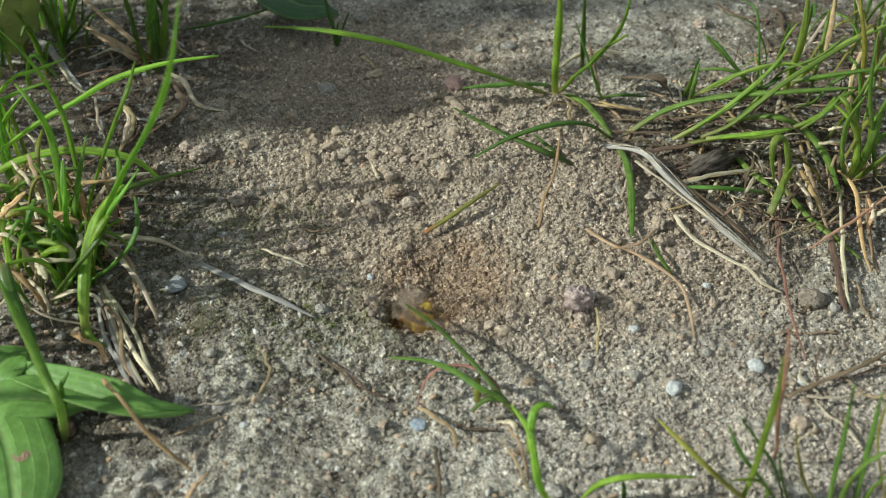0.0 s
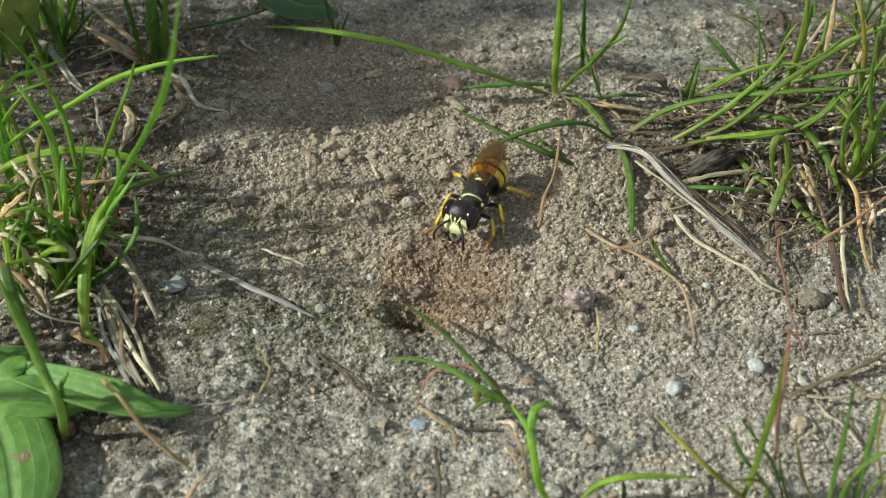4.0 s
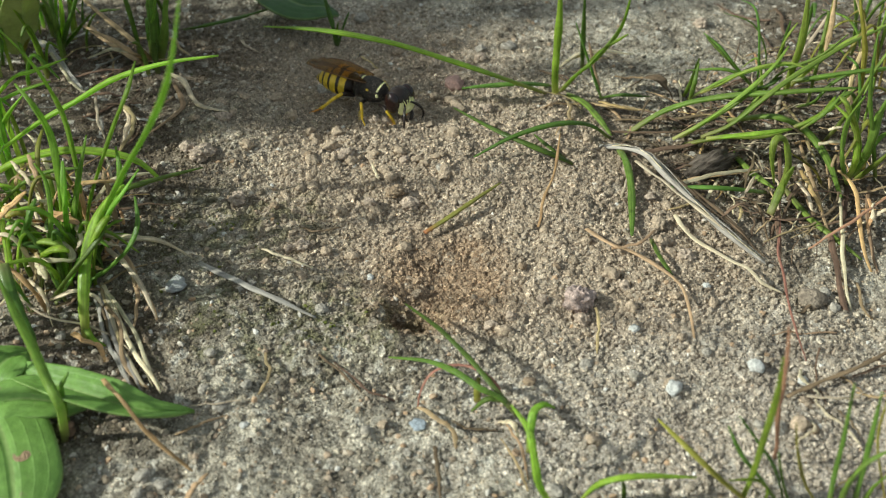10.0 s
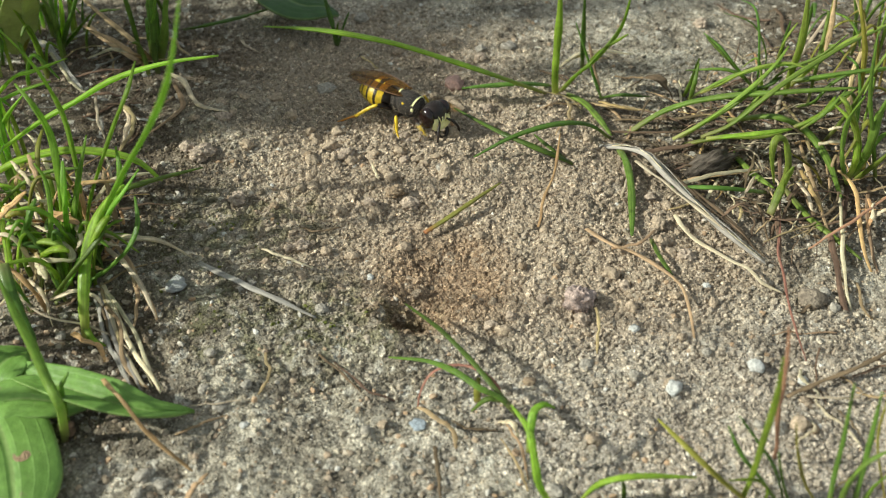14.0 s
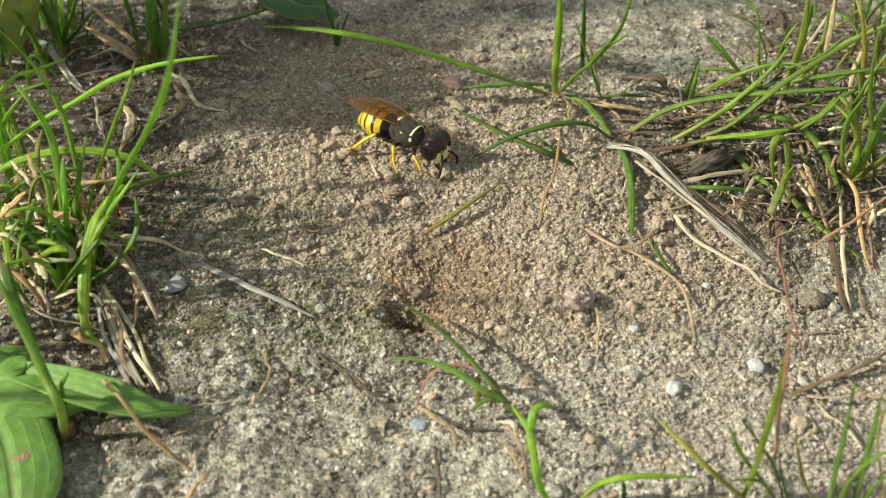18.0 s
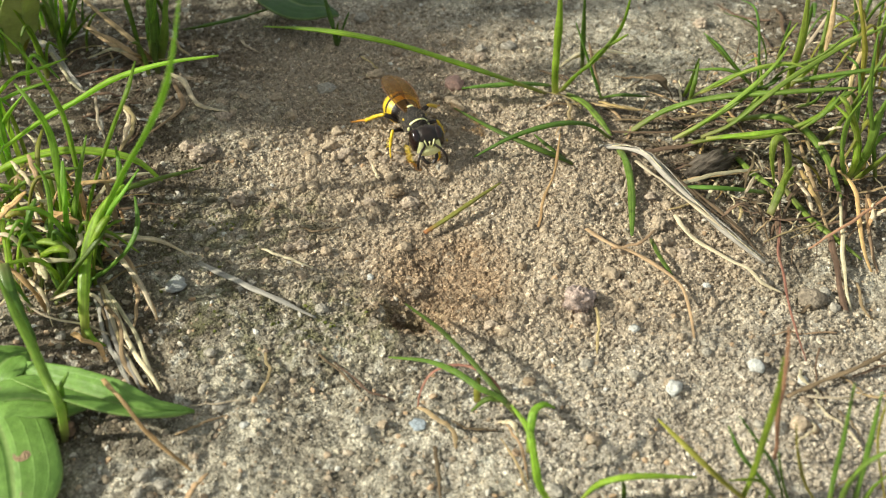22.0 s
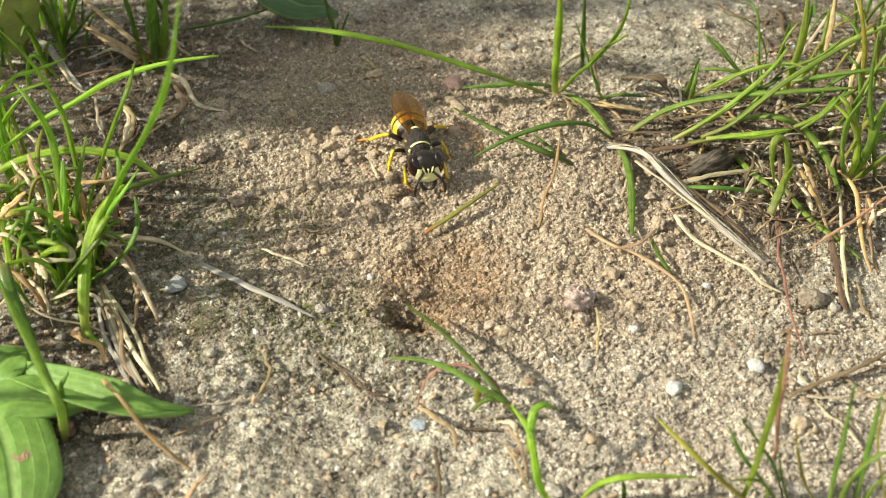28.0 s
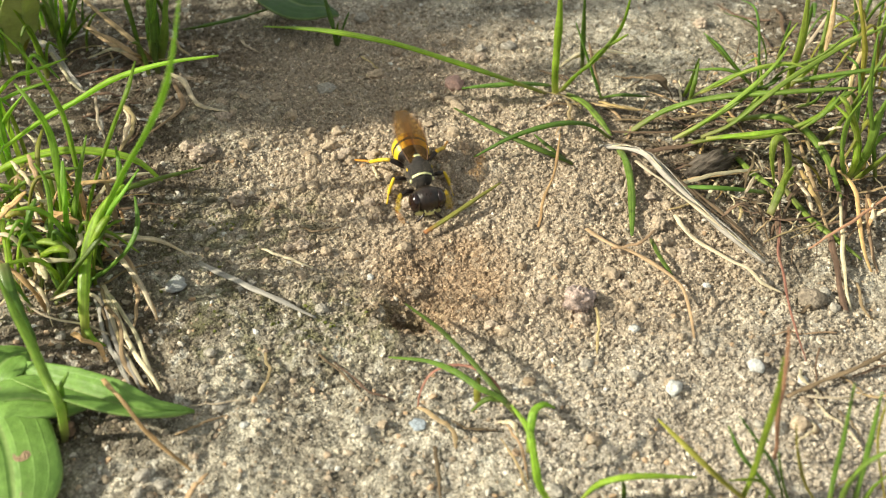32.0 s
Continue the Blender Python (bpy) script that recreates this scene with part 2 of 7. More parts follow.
def leaf_material(name, low, high, glow):
    n = Nodes(name, 0.5, 0.4)
    col = n.mix(n.noise(6, 4), low, high)
    # pale ribs along the leaf and a paler rim
    uv = n.put("ShaderNodeSeparateXYZ")
    n.link(n.put("ShaderNodeTexCoord").outputs["UV"], uv.inputs[0])
    wave = n.math("ABSOLUTE", n.math("SINE", n.math("MULTIPLY", n.math("ADD", uv.outputs["X"], n.math("MULTIPLY", n.noise(4, 2), 0.03)), 22.0)))
    ribs = n.ramp(wave, (0.04, 1.0), (0.3, 0.0))
    mid = n.ramp(n.math("ABSOLUTE", n.math("SUBTRACT", uv.outputs["X"], 0.5)), (0.012, 1.0), (0.035, 0.0), (0.47, 0.0), (0.495, 0.8))
    col = n.mix(n.math("MULTIPLY", n.math("MAXIMUM", n.math("MULTIPLY", ribs, 0.12), mid), 0.45), col, (0.42, 0.52, 0.2))
    col = n.mix(1.0, col, n.ramp(n.noise(1.0, 5, 0.7), (0.3, 0.75), (0.7, 1.25)), "MULTIPLY")
    col = n.mix(n.math("MULTIPLY", n.ramp(n.noise(0.8, 4, 0.7), (0.62, 0.0), (0.7, 1.0)), 0.55), col, (0.3, 0.27, 0.14))
    n.done(col, n.bump(ribs, 0.06, 0.4, n.bump(n.noise(0.7, 5, 0.65), 0.16, 0.7)), n.ramp(n.noise(2, 3), (0.3, 0.4), (0.7, 0.65)))
    tr = n.put("ShaderNodeBsdfTranslucent")
    tr.inputs["Color"].default_value = (*glow, 1)
    mx = n.put("ShaderNodeMixShader")
    mx.inputs[0].default_value = 0.25
    n.link(n.b.outputs[0], mx.inputs[1])
    n.link(tr.outputs[0], mx.inputs[2])
    n.link(mx.outputs[0], n.t.nodes["Material Output"].inputs["Surface"])
    return n.mat


LEAF = leaf_material("plantain_green", (0.17, 0.32, 0.06), (0.25, 0.42, 0.09), (0.28, 0.48, 0.05))
DARK_LEAF = leaf_material("dark_leaf_green", (0.05, 0.11, 0.03), (0.08, 0.16, 0.045), (0.1, 0.2, 0.04))
SPOT = stone_material("dead_leaf_spot", (0.3, 0.2, 0.11), (0.5, 0.36, 0.22), 0.6, 0.4)
PALE_LEAF = leaf_material("young_leaf_green", (0.34, 0.42, 0.12), (0.5, 0.54, 0.2), (0.45, 0.55, 0.14))


def plain(name, colour, rough=0.4, spec=0.5, size=0.5, vary=0.35, bump=0.03):
    n = Nodes(name, rough, spec)
    col = n.mix(1.0, colour, n.ramp(n.noise(size, 4), (0.3, 1 - vary), (0.7, 1 + vary)), "MULTIPLY")
    return n.done(col, n.bump(n.noise(size * 0.3, 3), bump, 0.6))


W_BLACK = plain("wasp_black_shell", (0.022, 0.014, 0.011), 0.3, 0.5, 0.6, 0.5, 0.1)
W_FUZZ = plain("wasp_black_downy_shell", (0.028, 0.023, 0.02), 0.6, 0.35, 0.25, 0.6, 0.2)
W_EYE = plain("wasp_dark_brown_eye", (0.014, 0.006, 0.005), 0.1, 0.6, 0.12, 0.3, 0.01)
W_YELLOW = plain("wasp_yellow_shell", (0.72, 0.5, 0.028), 0.35, 0.5, 0.7, 0.35, 0.06)
W_CREAM = plain("wasp_cream_face", (0.88, 0.86, 0.43), 0.45, 0.4, 0.5, 0.12, 0.03)
W_ORANGE = plain("wasp_orange_foot", (0.55, 0.24, 0.03), 0.45, 0.4, 0.6, 0.25, 0.03)
W_HAIR = plain("wasp_pale_hair", (0.26, 0.21, 0.15), 0.6)
W_VEIN = plain("wasp_wing_vein", (0.12, 0.055, 0.02), 0.5)


def wing_material():
    n = Nodes("wasp_smoky_wing", 0.35, 0.5)
    n.done(n.mix(n.noise(1.5, 3), (0.21, 0.125, 0.045), (0.11, 0.072, 0.036)), n.bump(n.noise(0.5, 3), 0.05, 0.5))
    clear = n.put("ShaderNodeBsdfTransparent")
    clear.inputs["Color"].default_value = (0.86, 0.72, 0.48, 1)
    mx = n.put("ShaderNodeMixShader")
    along = n.put("ShaderNodeSeparateXYZ")
    n.link(n.co, along.inputs[0])
    smoky = n.put("ShaderNodeMapRange")
    smoky.inputs["From Min"].default_value, smoky.inputs["From Max"].default_value = -0.002, -0.0095
    smoky.inputs["To Min"].default_value, smoky.inputs["To Max"].default_value = 0.2, 0.62
    n.link(along.outputs["X"], smoky.inputs["Value"])
    n.link(n.math("MULTIPLY", smoky.outputs[0], n.ramp(n.noise(0.8, 3), (0.2, 1.2), (0.8, 0.6))), mx.inputs[0])
    n.link(clear.outputs[0], mx.inputs[1])
    n.link(n.b.outputs[0], mx.inputs[2])
    n.link(mx.outputs[0], n.t.nodes["Material Output"].inputs["Surface"])
    return n.mat


W_WING = wing_material()


# ---- shape helpers ----
def hash01(ix, iy, seed):
    h = (ix.astype(np.int64) * 374761393 + iy.astype(np.int64) * 668265263 + seed * 1442695041) & 0xFFFFFFFF
    h = ((h ^ (h >> 13)) * 1274126177) & 0xFFFFFFFF
    return ((h ^ (h >> 16)) & 0xFFFFFF) / float(0xFFFFFF)


def vnoise(x, y, size, seed):
    """Smooth noise from -1 to 1 on arrays of mm."""
    x, y = x / size, y / size
    ix, iy = np.floor(x), np.floor(y)
    fx, fy = x - ix, y - iy
    fx, fy = fx * fx * (3 - 2 * fx), fy * fy * (3 - 2 * fy)
    a, b = hash01(ix, iy, seed), hash01(ix + 1, iy, seed)
    c, d = hash01(ix, iy + 1, seed), hash01(ix + 1, iy + 1, seed)
    return (a + (b - a) * fx + (c - a) * fy + (a - b - c + d) * fx * fy) * 2 - 1


def lumps(x, y, size, seed):
    """Rounded lumps, 0 in the joints and up to 1 on the tops."""
    x, y = x / size, y / size
    ix, iy = np.floor(x), np.floor(y)
    best = np.full(x.shape, 9.0)
    for dx in (-1, 0, 1):
        for dy in (-1, 0, 1):
            cx, cy = ix + dx, iy + dy
            px, py = cx + hash01(cx, cy, seed), cy + hash01(cx, cy, seed + 7)
            k = 0.75 + 0.9 * hash01(cx, cy, seed + 13)
            best = np.minimum(best, ((px - x) ** 2 + (py - y) ** 2) * k)
    return np.sqrt(np.maximum(0.0, 1 - best))


def oval(x, y, cx, cy, rx, ry, turn=0):
    c, s = math.cos(radians(turn)), math.sin(radians(turn))
    u, v = (x - cx) * c + (y - cy) * s, -(x - cx) * s + (y - cy) * c
    return np.exp(-((u / rx) ** 2 + (v / ry) ** 2))


def looseness(x, y):
    """How crumbly the soil is: 1 on the fresh spoil, 0 on the old crust."""
    return np.clip(np.maximum.reduce([oval(x, y, 2, 14, 26, 22), oval(x, y, 13, -2, 18, 13), oval(x, y, 0, -4, 8, 8), 0.9 * oval(x, y, -18, 24, 14, 8), 0.62 * oval(x, y, -10, 37, 20, 13), 0.4 * oval(x, y, 26, -18, 16, 12)]) * 1.5, 0, 1)


def ground_z(x, y):
    """Height of the soil in mm at x, y in mm (numbers or arrays)."""
    x, y = np.atleast_1d(np.asarray(x, float)), np.atleast_1d(np.asarray(y, float))
    near = np.exp(-((x / 140) ** 2 + (y / 140) ** 2))
    k = looseness(x, y)
    z = 0.7 * vnoise(x, y, 26, 1) + 0.45 * vnoise(x, y, 11, 2) + 0.22 * vnoise(x, y, 4.5, 3)
    z += 1.3 * oval(x, y, 14, 0, 13, 10) + 1.2 * oval(x, y, 4, 14, 18, 9) + 1.9 * oval(x, y, -24, 22, 8, 4.5, 20) * (0.6 + 0.8 * lumps(x, y, 3.4, 61)) - 0.9 * oval(x, y, -12, 36, 14, 8)
    clump = lumps(x + 0.5 * vnoise(x, y, 1.1, 51), y + 0.5 * vnoise(x, y, 1.1, 52), 2.4, 21) * np.clip(0.5 + vnoise(x, y, 5, 53), 0, 1)
    z += k * (0.5 * clump + 0.3 * vnoise(x, y, 2.1, 54) + 0.18 * vnoise(x, y, 1.05, 55) + 0.09 * vnoise(x, y, 0.55, 56))
    z += (1 - k) * (0.22 * vnoise(x, y, 1.7, 8) + 0.12 * vnoise(x, y, 0.85, 9) + 0.12 * vnoise(x, y, 0.5, 10) + 0.35 * np.minimum(0, vnoise(x, y, 3.1, 11)) + 0.5 * lumps(x + 0.4 * vnoise(x, y, 0.9, 43), y + 0.4 * vnoise(x, y, 0.9, 44), 1.7, 41) * np.clip(0.45 + 1.2 * vnoise(x, y, 4, 42), 0, 1) - 0.3 * np.clip(vnoise(x, y, 2.3, 45) - 0.25, 0, 1))
    z *= near
    z -= 0.9 * oval(x, y, -2.4, -8.6, 3.2, 2.6, 30) + 1.0 * oval(x, y, 0.3, -5.0, 4.6, 6.0, -28) * (1 + 0.1 * vnoise(x, y, 2, 12))
    z += 0.9 * oval(x, y, -4.0, -14.0, 6, 1.6)
    z += 0.9 * oval(x, y, -5.7, -10.9, 1.3, 2.4, 15)
    # the burrow mouth: a crisp lip in front, a crumbling slope behind
    wob = 1 + 0.2 * vnoise(x, y, 1.1, 15) + 0.12 * vnoise(x, y, 0.5, 16)
    d = np.sqrt(((x + 3.2) / 2.0) ** 2 + ((y + 10.7) / 1.05) ** 2) * wob
    steep = 4.5 + 6.5 / (1 + np.exp((y + 10.7) * 3))
    z -= 11.0 * (1 - 1 / (1 + np.exp(-(d - 0.93) * steep)))
    return z


def gz(x, y):
    return float(ground_z(x, y)[0])


def mesh_of(name, verts, faces, mats, smooth=True, face_mats=None, grid=None):
    """A mesh from mm."""
    me = bpy.data.meshes.new(name)
    me.from_pydata([(v[0] * MM, v[1] * MM, v[2] * MM) for v in verts], [], faces)
    for m in mats if isinstance(mats, (list, tuple)) else [mats]:
        me.materials.append(m)
    if smooth:
        me.polygons.foreach_set("use_smooth", [True] * len(me.polygons))
    if face_mats is not None:
        me.polygons.foreach_set("material_index", face_mats)
    if grid:
        # u runs round the stem, v from foot to tip
        n, sides = grid
        uv = me.uv_layers.new(name="UVMap")
        flat = []
        for i in range(n):
            for j in range(sides):
                flat += [j / sides, i / n, (j + 1) / sides, i / n, (j + 1) / sides, (i + 1) / n, j / sides, (i + 1) / n]
        flat += [0.5, 0.0] * sides + [0.5, 1.0] * sides
        uv.data.foreach_set("uv", flat)
    me.update()
    return me


def big_mesh(name, verts, faces, mat, smooth=True):
    """A large mesh from arrays: verts in mm, faces as rows of equal length."""
    me = bpy.data.meshes.new(name)
    n = faces.shape[1]
    me.vertices.add(len(verts))
    me.vertices.foreach_set("co", (verts * MM).astype(np.float32).ravel())
    me.loops.add(faces.size)
    me.loops.foreach_set("vertex_index", faces.astype(np.int32).ravel())
    me.polygons.add(len(faces))
    me.polygons.foreach_set("loop_start", np.arange(0, faces.size, n, dtype=np.int32))
    me.update(calc_edges=True)
    me.polygons.foreach_set("use_smooth", np.full(len(faces), smooth))
    me.materials.append(mat)
    me.update()
    return me


def thing(name, x, y, z, label, category, group="", kind=""):
    ob = new(name)
    ob.empty_display_size = 0.002
    ob.location = mm(x, y, z)
    return tagged(ob, label, category, group, kind)


def part(name, me, parent, label=""):
    ob = new(name, me)
    ob.parent = parent
    return tagged(ob, label)


def spline(points, n):
    """n + 1 points on a smooth curve through the given ones."""
    p = [Vector(q) for q in points]
    p = [p[0] * 2 - p[1]] + p + [p[-1] * 2 - p[-2]]
    m = len(p) - 3
    out = []
    for i in range(n + 1):
        u = i / n * m
        k = min(int(u), m - 1)
        t = u - k
        a, b, c, d = p[k:k + 4]
        out.append(0.5 * ((2 * b) + (c - a) * t + (2 * a - 5 * b + 4 * c - d) * t * t + (3 * b - a - 3 * c + d) * t ** 3))
    return out


def sweep(points, width, n=14, sides=6, flat=0.5, taper=(0.8, 1.0, 0.1), twist=0.0, groove=0.0, wob=0.0):
    """Verts and faces of a tapered stem through the points; taper: width at the foot, middle and tip."""
    c = spline(points, n)
    verts, faces = [], []
    side_old = None
    for i, q in enumerate(c):
        t = (c[min(i + 1, n)] - c[max(i - 1, 0)]).normalized()
        side = t.cross(Vector((0, 0, 1)))
        if side.length < 0.15:
            side = side_old or Vector((1, 0, 0))
        if side_old is not None and side.dot(side_old) < 0:
            side = -side
        side = (side - t * side.dot(t)).normalized()
        side_old = side
        nor = side.cross(t)
        s = i / n
        a, b, e = taper
        w = a + (b - a) * min(1, s / 0.3) if s < 0.6 else b + (e - b) * ((s - 0.6) / 0.4) ** 1.8
        r = width * 0.5 * w * (1 + wob * noise.noise(Vector((s * 7, width * 31, c[0].x * 3))))
        tw = twist * s
        for j in range(sides):
            ang = 2 * math.pi * j / sides
            u, v = math.cos(ang), math.sin(ang) * flat
            if v > 0:
                v -= groove * (1 - abs(u))
            u, v = u * math.cos(tw) - v * math.sin(tw), u * math.sin(tw) + v * math.cos(tw)
            verts.append(q + side * (u * r) + nor * (v * r))
    for i in range(n):
        for j in range(sides):
            k = (j + 1) % sides
            faces.append((i * sides + j, i * sides + k, (i + 1) * sides + k, (i + 1) * sides + j))
    faces.append(tuple(range(sides))[::-1])
    faces.append(tuple(n * sides + j for j in range(sides)))
    return verts, faces


MATS = {"G": (GREEN, ""), "M": (MID, ""), "D": (DEEP, "dark green blade"), "Y": (YELLOW, "yellowing blade"), "C": (CUT, "cut blade"), "O": (ORANGE, "orange-tan dry blade"), "S": (STRAW, "dry straw-coloured blade"), "P": (PALE, "bleached dry blade"),
        "B": (BROWN, "brown dead stem"), "R": (RED, "reddish stem"), "W": (GREYWOOD, "weathered grey fibre")}


def stem_mesh(name, code, width, points, origin=(0, 0, 0), flat=None, taper=None):
    pts = [(p[0] - origin[0], p[1] - origin[1], p[2] - origin[2]) for p in points]
    dry = code in "SPBRWO"
    if dry and len(pts) < 12:
        # withered stems are kinked
        kink = random.Random(int(abs(points[0][0] * 97 + points[0][1] * 31) * 10))
        bends = spline(pts, 9)
        pts = [q + Vector((kink.gauss(0, 0.05), kink.gauss(0, 0.05), kink.gauss(0, 0.04))) * (1 if 0 < i < 9 else 0) for i, q in enumerate(bends)]
    f = 0.16 if dry and width > 0.95 else flat if flat is not None else (0.7 if not dry else 0.45)
    v, fc = sweep(pts, width, 26 if dry else 20, 10, f, taper or ((0.85, 1.0, 0.32) if not dry else (0.9, 1.0, 0.4)), groove=0.12 if dry else 0.3, wob=0.45 if dry else 0.18)
    return mesh_of(name, v, fc, MATS[code][0], grid=(26 if dry else 20, 10))


def blade(tuft, code, width, *points):
    """One blade of a tuft: colour code, width in mm, and the curve from foot to tip in mm."""
    o = tuft.location / MM
    return part("blade" if code in "GDYM" else "dry_blade", stem_mesh("blade", code, width, points, o), tuft, MATS[code][1])


def litter(name, label, category, code, width, *points, flat=None, taper=None, group=""):
    """A loose dry piece lying on the soil, a thing of its own."""
    p = points[0]
    ob = tagged(new(name, stem_mesh(name, code, width, points, p, flat, taper)), label, category, group)
    ob.location = mm(*p)
    return ob


def frayed(name, label, category, code, width, strands, *points, core=0.0):
    """A weathered stem that has split into strands lying side by side."""
    p = points[0]
    rnd = random.Random(len(points) + strands)
    ob = thing(name, *p, label, category)
    if core:
        part("core", stem_mesh("core", code, core, [(q[0], q[1], q[2] - 0.3) for q in points], p, 0.6, (0.7, 1.0, 0.45)), ob, "split grey wood")
    for i in range(strands):
        off = (i / max(1, strands - 1) - 0.5) * width
        pts = []
        for j, q in enumerate(points):
            d = Vector(points[min(j + 1, len(points) - 1)]) - Vector(points[max(j - 1, 0)])
            side = Vector((d.y, -d.x, 0)).normalized()
            pts.append(Vector(q) + side * (off * rnd.uniform(0.6, 1.25)) + Vector((0, 0, rnd.uniform(-0.25, 0.35))))
        fine = spline(pts, 11)
        pts = [q + Vector((rnd.gauss(0, 0.13), rnd.gauss(0, 0.13), rnd.gauss(0, 0.08))) for q in fine]
        pts = pts[rnd.choice((0, 0, 1, 3)):] if rnd.random() < 0.8 else pts[:-1]
        c = code if rnd.random() < 0.45 else rnd.choice("PPBW")
        part("strand", stem_mesh("strand", c, width / strands * rnd.uniform(0.6, 1.5), pts, p, 0.5, (0.7, 1.0, 0.3)), ob)
    return ob


def thatch(tuft, seed, count, cx, cy, rx, ry, codes, length=(4, 12), high=2.2, width=(0.18, 0.5)):
    """Withered blades lying crisscross round the foot of a tuft."""
    rnd = random.Random(seed)
    for _ in range(count):
        a, r = rnd.uniform(0, 6.283), rnd.random() ** 0.6
        x, y = cx + rx * r * math.cos(a), cy + ry * r * math.sin(a)
        h, step = rnd.gauss(0, 0.9) + rnd.choice((0, math.pi)), rnd.uniform(*length) / 4
        lift = rnd.uniform(0.1, high) * rnd.random()
        pts = []
        for j in range(5):
            pts.append((x, y, gz(x, y) + 0.15 + lift * math.sin(math.pi * (0.1 + 0.2 * j)) + rnd.uniform(0, 0.35)))
            h += rnd.gauss(0, 0.35)
            x, y = x + step * math.cos(h), y + step * math.sin(h)
        blade(tuft, rnd.choice(codes), width[0] + (width[1] - width[0]) * rnd.random() ** 2, *pts)


def sward(tuft, seed, count, cx, cy, rx, ry, codes, high=(8, 20), lean=8, width=(0.5, 0.9)):
    """More green blades rising and arching from the foot of a tuft."""
    rnd = random.Random(seed)
    for _ in range(count):
        a, r = rnd.uniform(0, 6.283), rnd.random() ** 0.6
        x, y = cx + rx * r * math.cos(a), cy + ry * r * math.sin(a)
        g = gz(x, y)
        h, q, out = rnd.uniform(*high), rnd.uniform(0, 6.283), rnd.uniform(0.2, 1) * lean
        dx, dy = math.cos(q) * out, math.sin(q) * out
        drop = rnd.uniform(0.35, 1.0)
        blade(tuft, rnd.choice(codes), rnd.uniform(*width), (x, y, g - 0.4), (x + dx * 0.12, y + dy * 0.12, g + h * 0.45), (x + dx * 0.45, y + dy * 0.45, g + h * 0.85), (x + dx, y + dy, g + h * drop))


def rock(name, label, x, y, size, mat, seed, squash=0.75, long=1.2, turn=0, sink=0.3, category="pebble", lump=0.18, fine=3):
    rnd = random.Random(seed)
    bm = bmesh.new()
    bmesh.ops.create_icosphere(bm, subdivisions=fine + (category == "clod" and size > 1.2), radius=0.5)
    off = Vector((rnd.random() * 50, rnd.random() * 50, rnd.random() * 50))
    for v in bm.verts:
        d = v.co.normalized()
        k = 1 + lump * 1.6 * noise.noise(d * 1.3 + off) + lump * noise.noise(d * 3.1 + off) + lump * 0.55 * noise.noise(d * 6 + off) + lump * 0.35 * noise.noise(d * 13 + off)
        if category == "clod":
            k += 0.16 - 0.24 * noise.voronoi(d * 3.2 + off)[0][0] + 0.03 * noise.noise(d * 21 + off)
        v.co = Vector((d.x * long, d.y, d.z * squash)) * 0.5 * k * size * MM
    bm.normal_update()
    me = bpy.data.meshes.new(name)
    bm.to_mesh(me)
    bm.free()
    me.materials.append(mat)
    me.polygons.foreach_set("use_smooth", [True] * len(me.polygons))
    ob = tagged(new(name, me), label, category)
    ob.matrix_world = pose(x * MM, y * MM, (gz(x, y) + size * squash * (0.5 - sink)) * MM, 0, 0, turn)
    return ob


def ball(cx, cy, cz, rx, ry, rz, mat, name="shell", shape=None, seg=28, rings=18):
    bm = bmesh.new()
    bmesh.ops.create_uvsphere(bm, u_segments=seg, v_segments=rings, radius=1)
    verts = []
    for v in bm.verts:
        x, y, z = v.co
        if shape:
            x, y, z = shape(x, y, z)
        verts.append((cx + x * rx, cy + y * ry, cz + z * rz))
    faces = [tuple(v.index for v in f.verts) for f in bm.faces]
    bm.free()
    return mesh_of(name, verts, faces, mat)


# ---- the ground: one sheet of soil that reaches the horizon ----
def build_ground():
    def axis(a, b, step):
        core = np.arange(a, b, step)
        far = np.geomspace(1.0, 400000.0, 44)
        return np.concatenate([(a - far)[::-1], core, b + far])
    xs, ys = axis(-68, 68, 0.21), axis(-35, 60, 0.21)
    gx, gy = np.meshgrid(xs, ys)
    z = ground_z(gx.ravel(), gy.ravel())
    verts = np.column_stack([gx.ravel(), gy.ravel(), z])
    nx, ny = len(xs), len(ys)
    i = (np.arange(ny - 1)[:, None] * nx + np.arange(nx - 1)[None, :]).ravel()
    faces = np.column_stack([i, i + 1, i + nx + 1, i + nx])
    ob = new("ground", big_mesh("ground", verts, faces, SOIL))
    return tagged(ob, "dry grey-brown sandy soil with a fresh burrow mouth", "ground", kind="structure")


ground = build_ground()


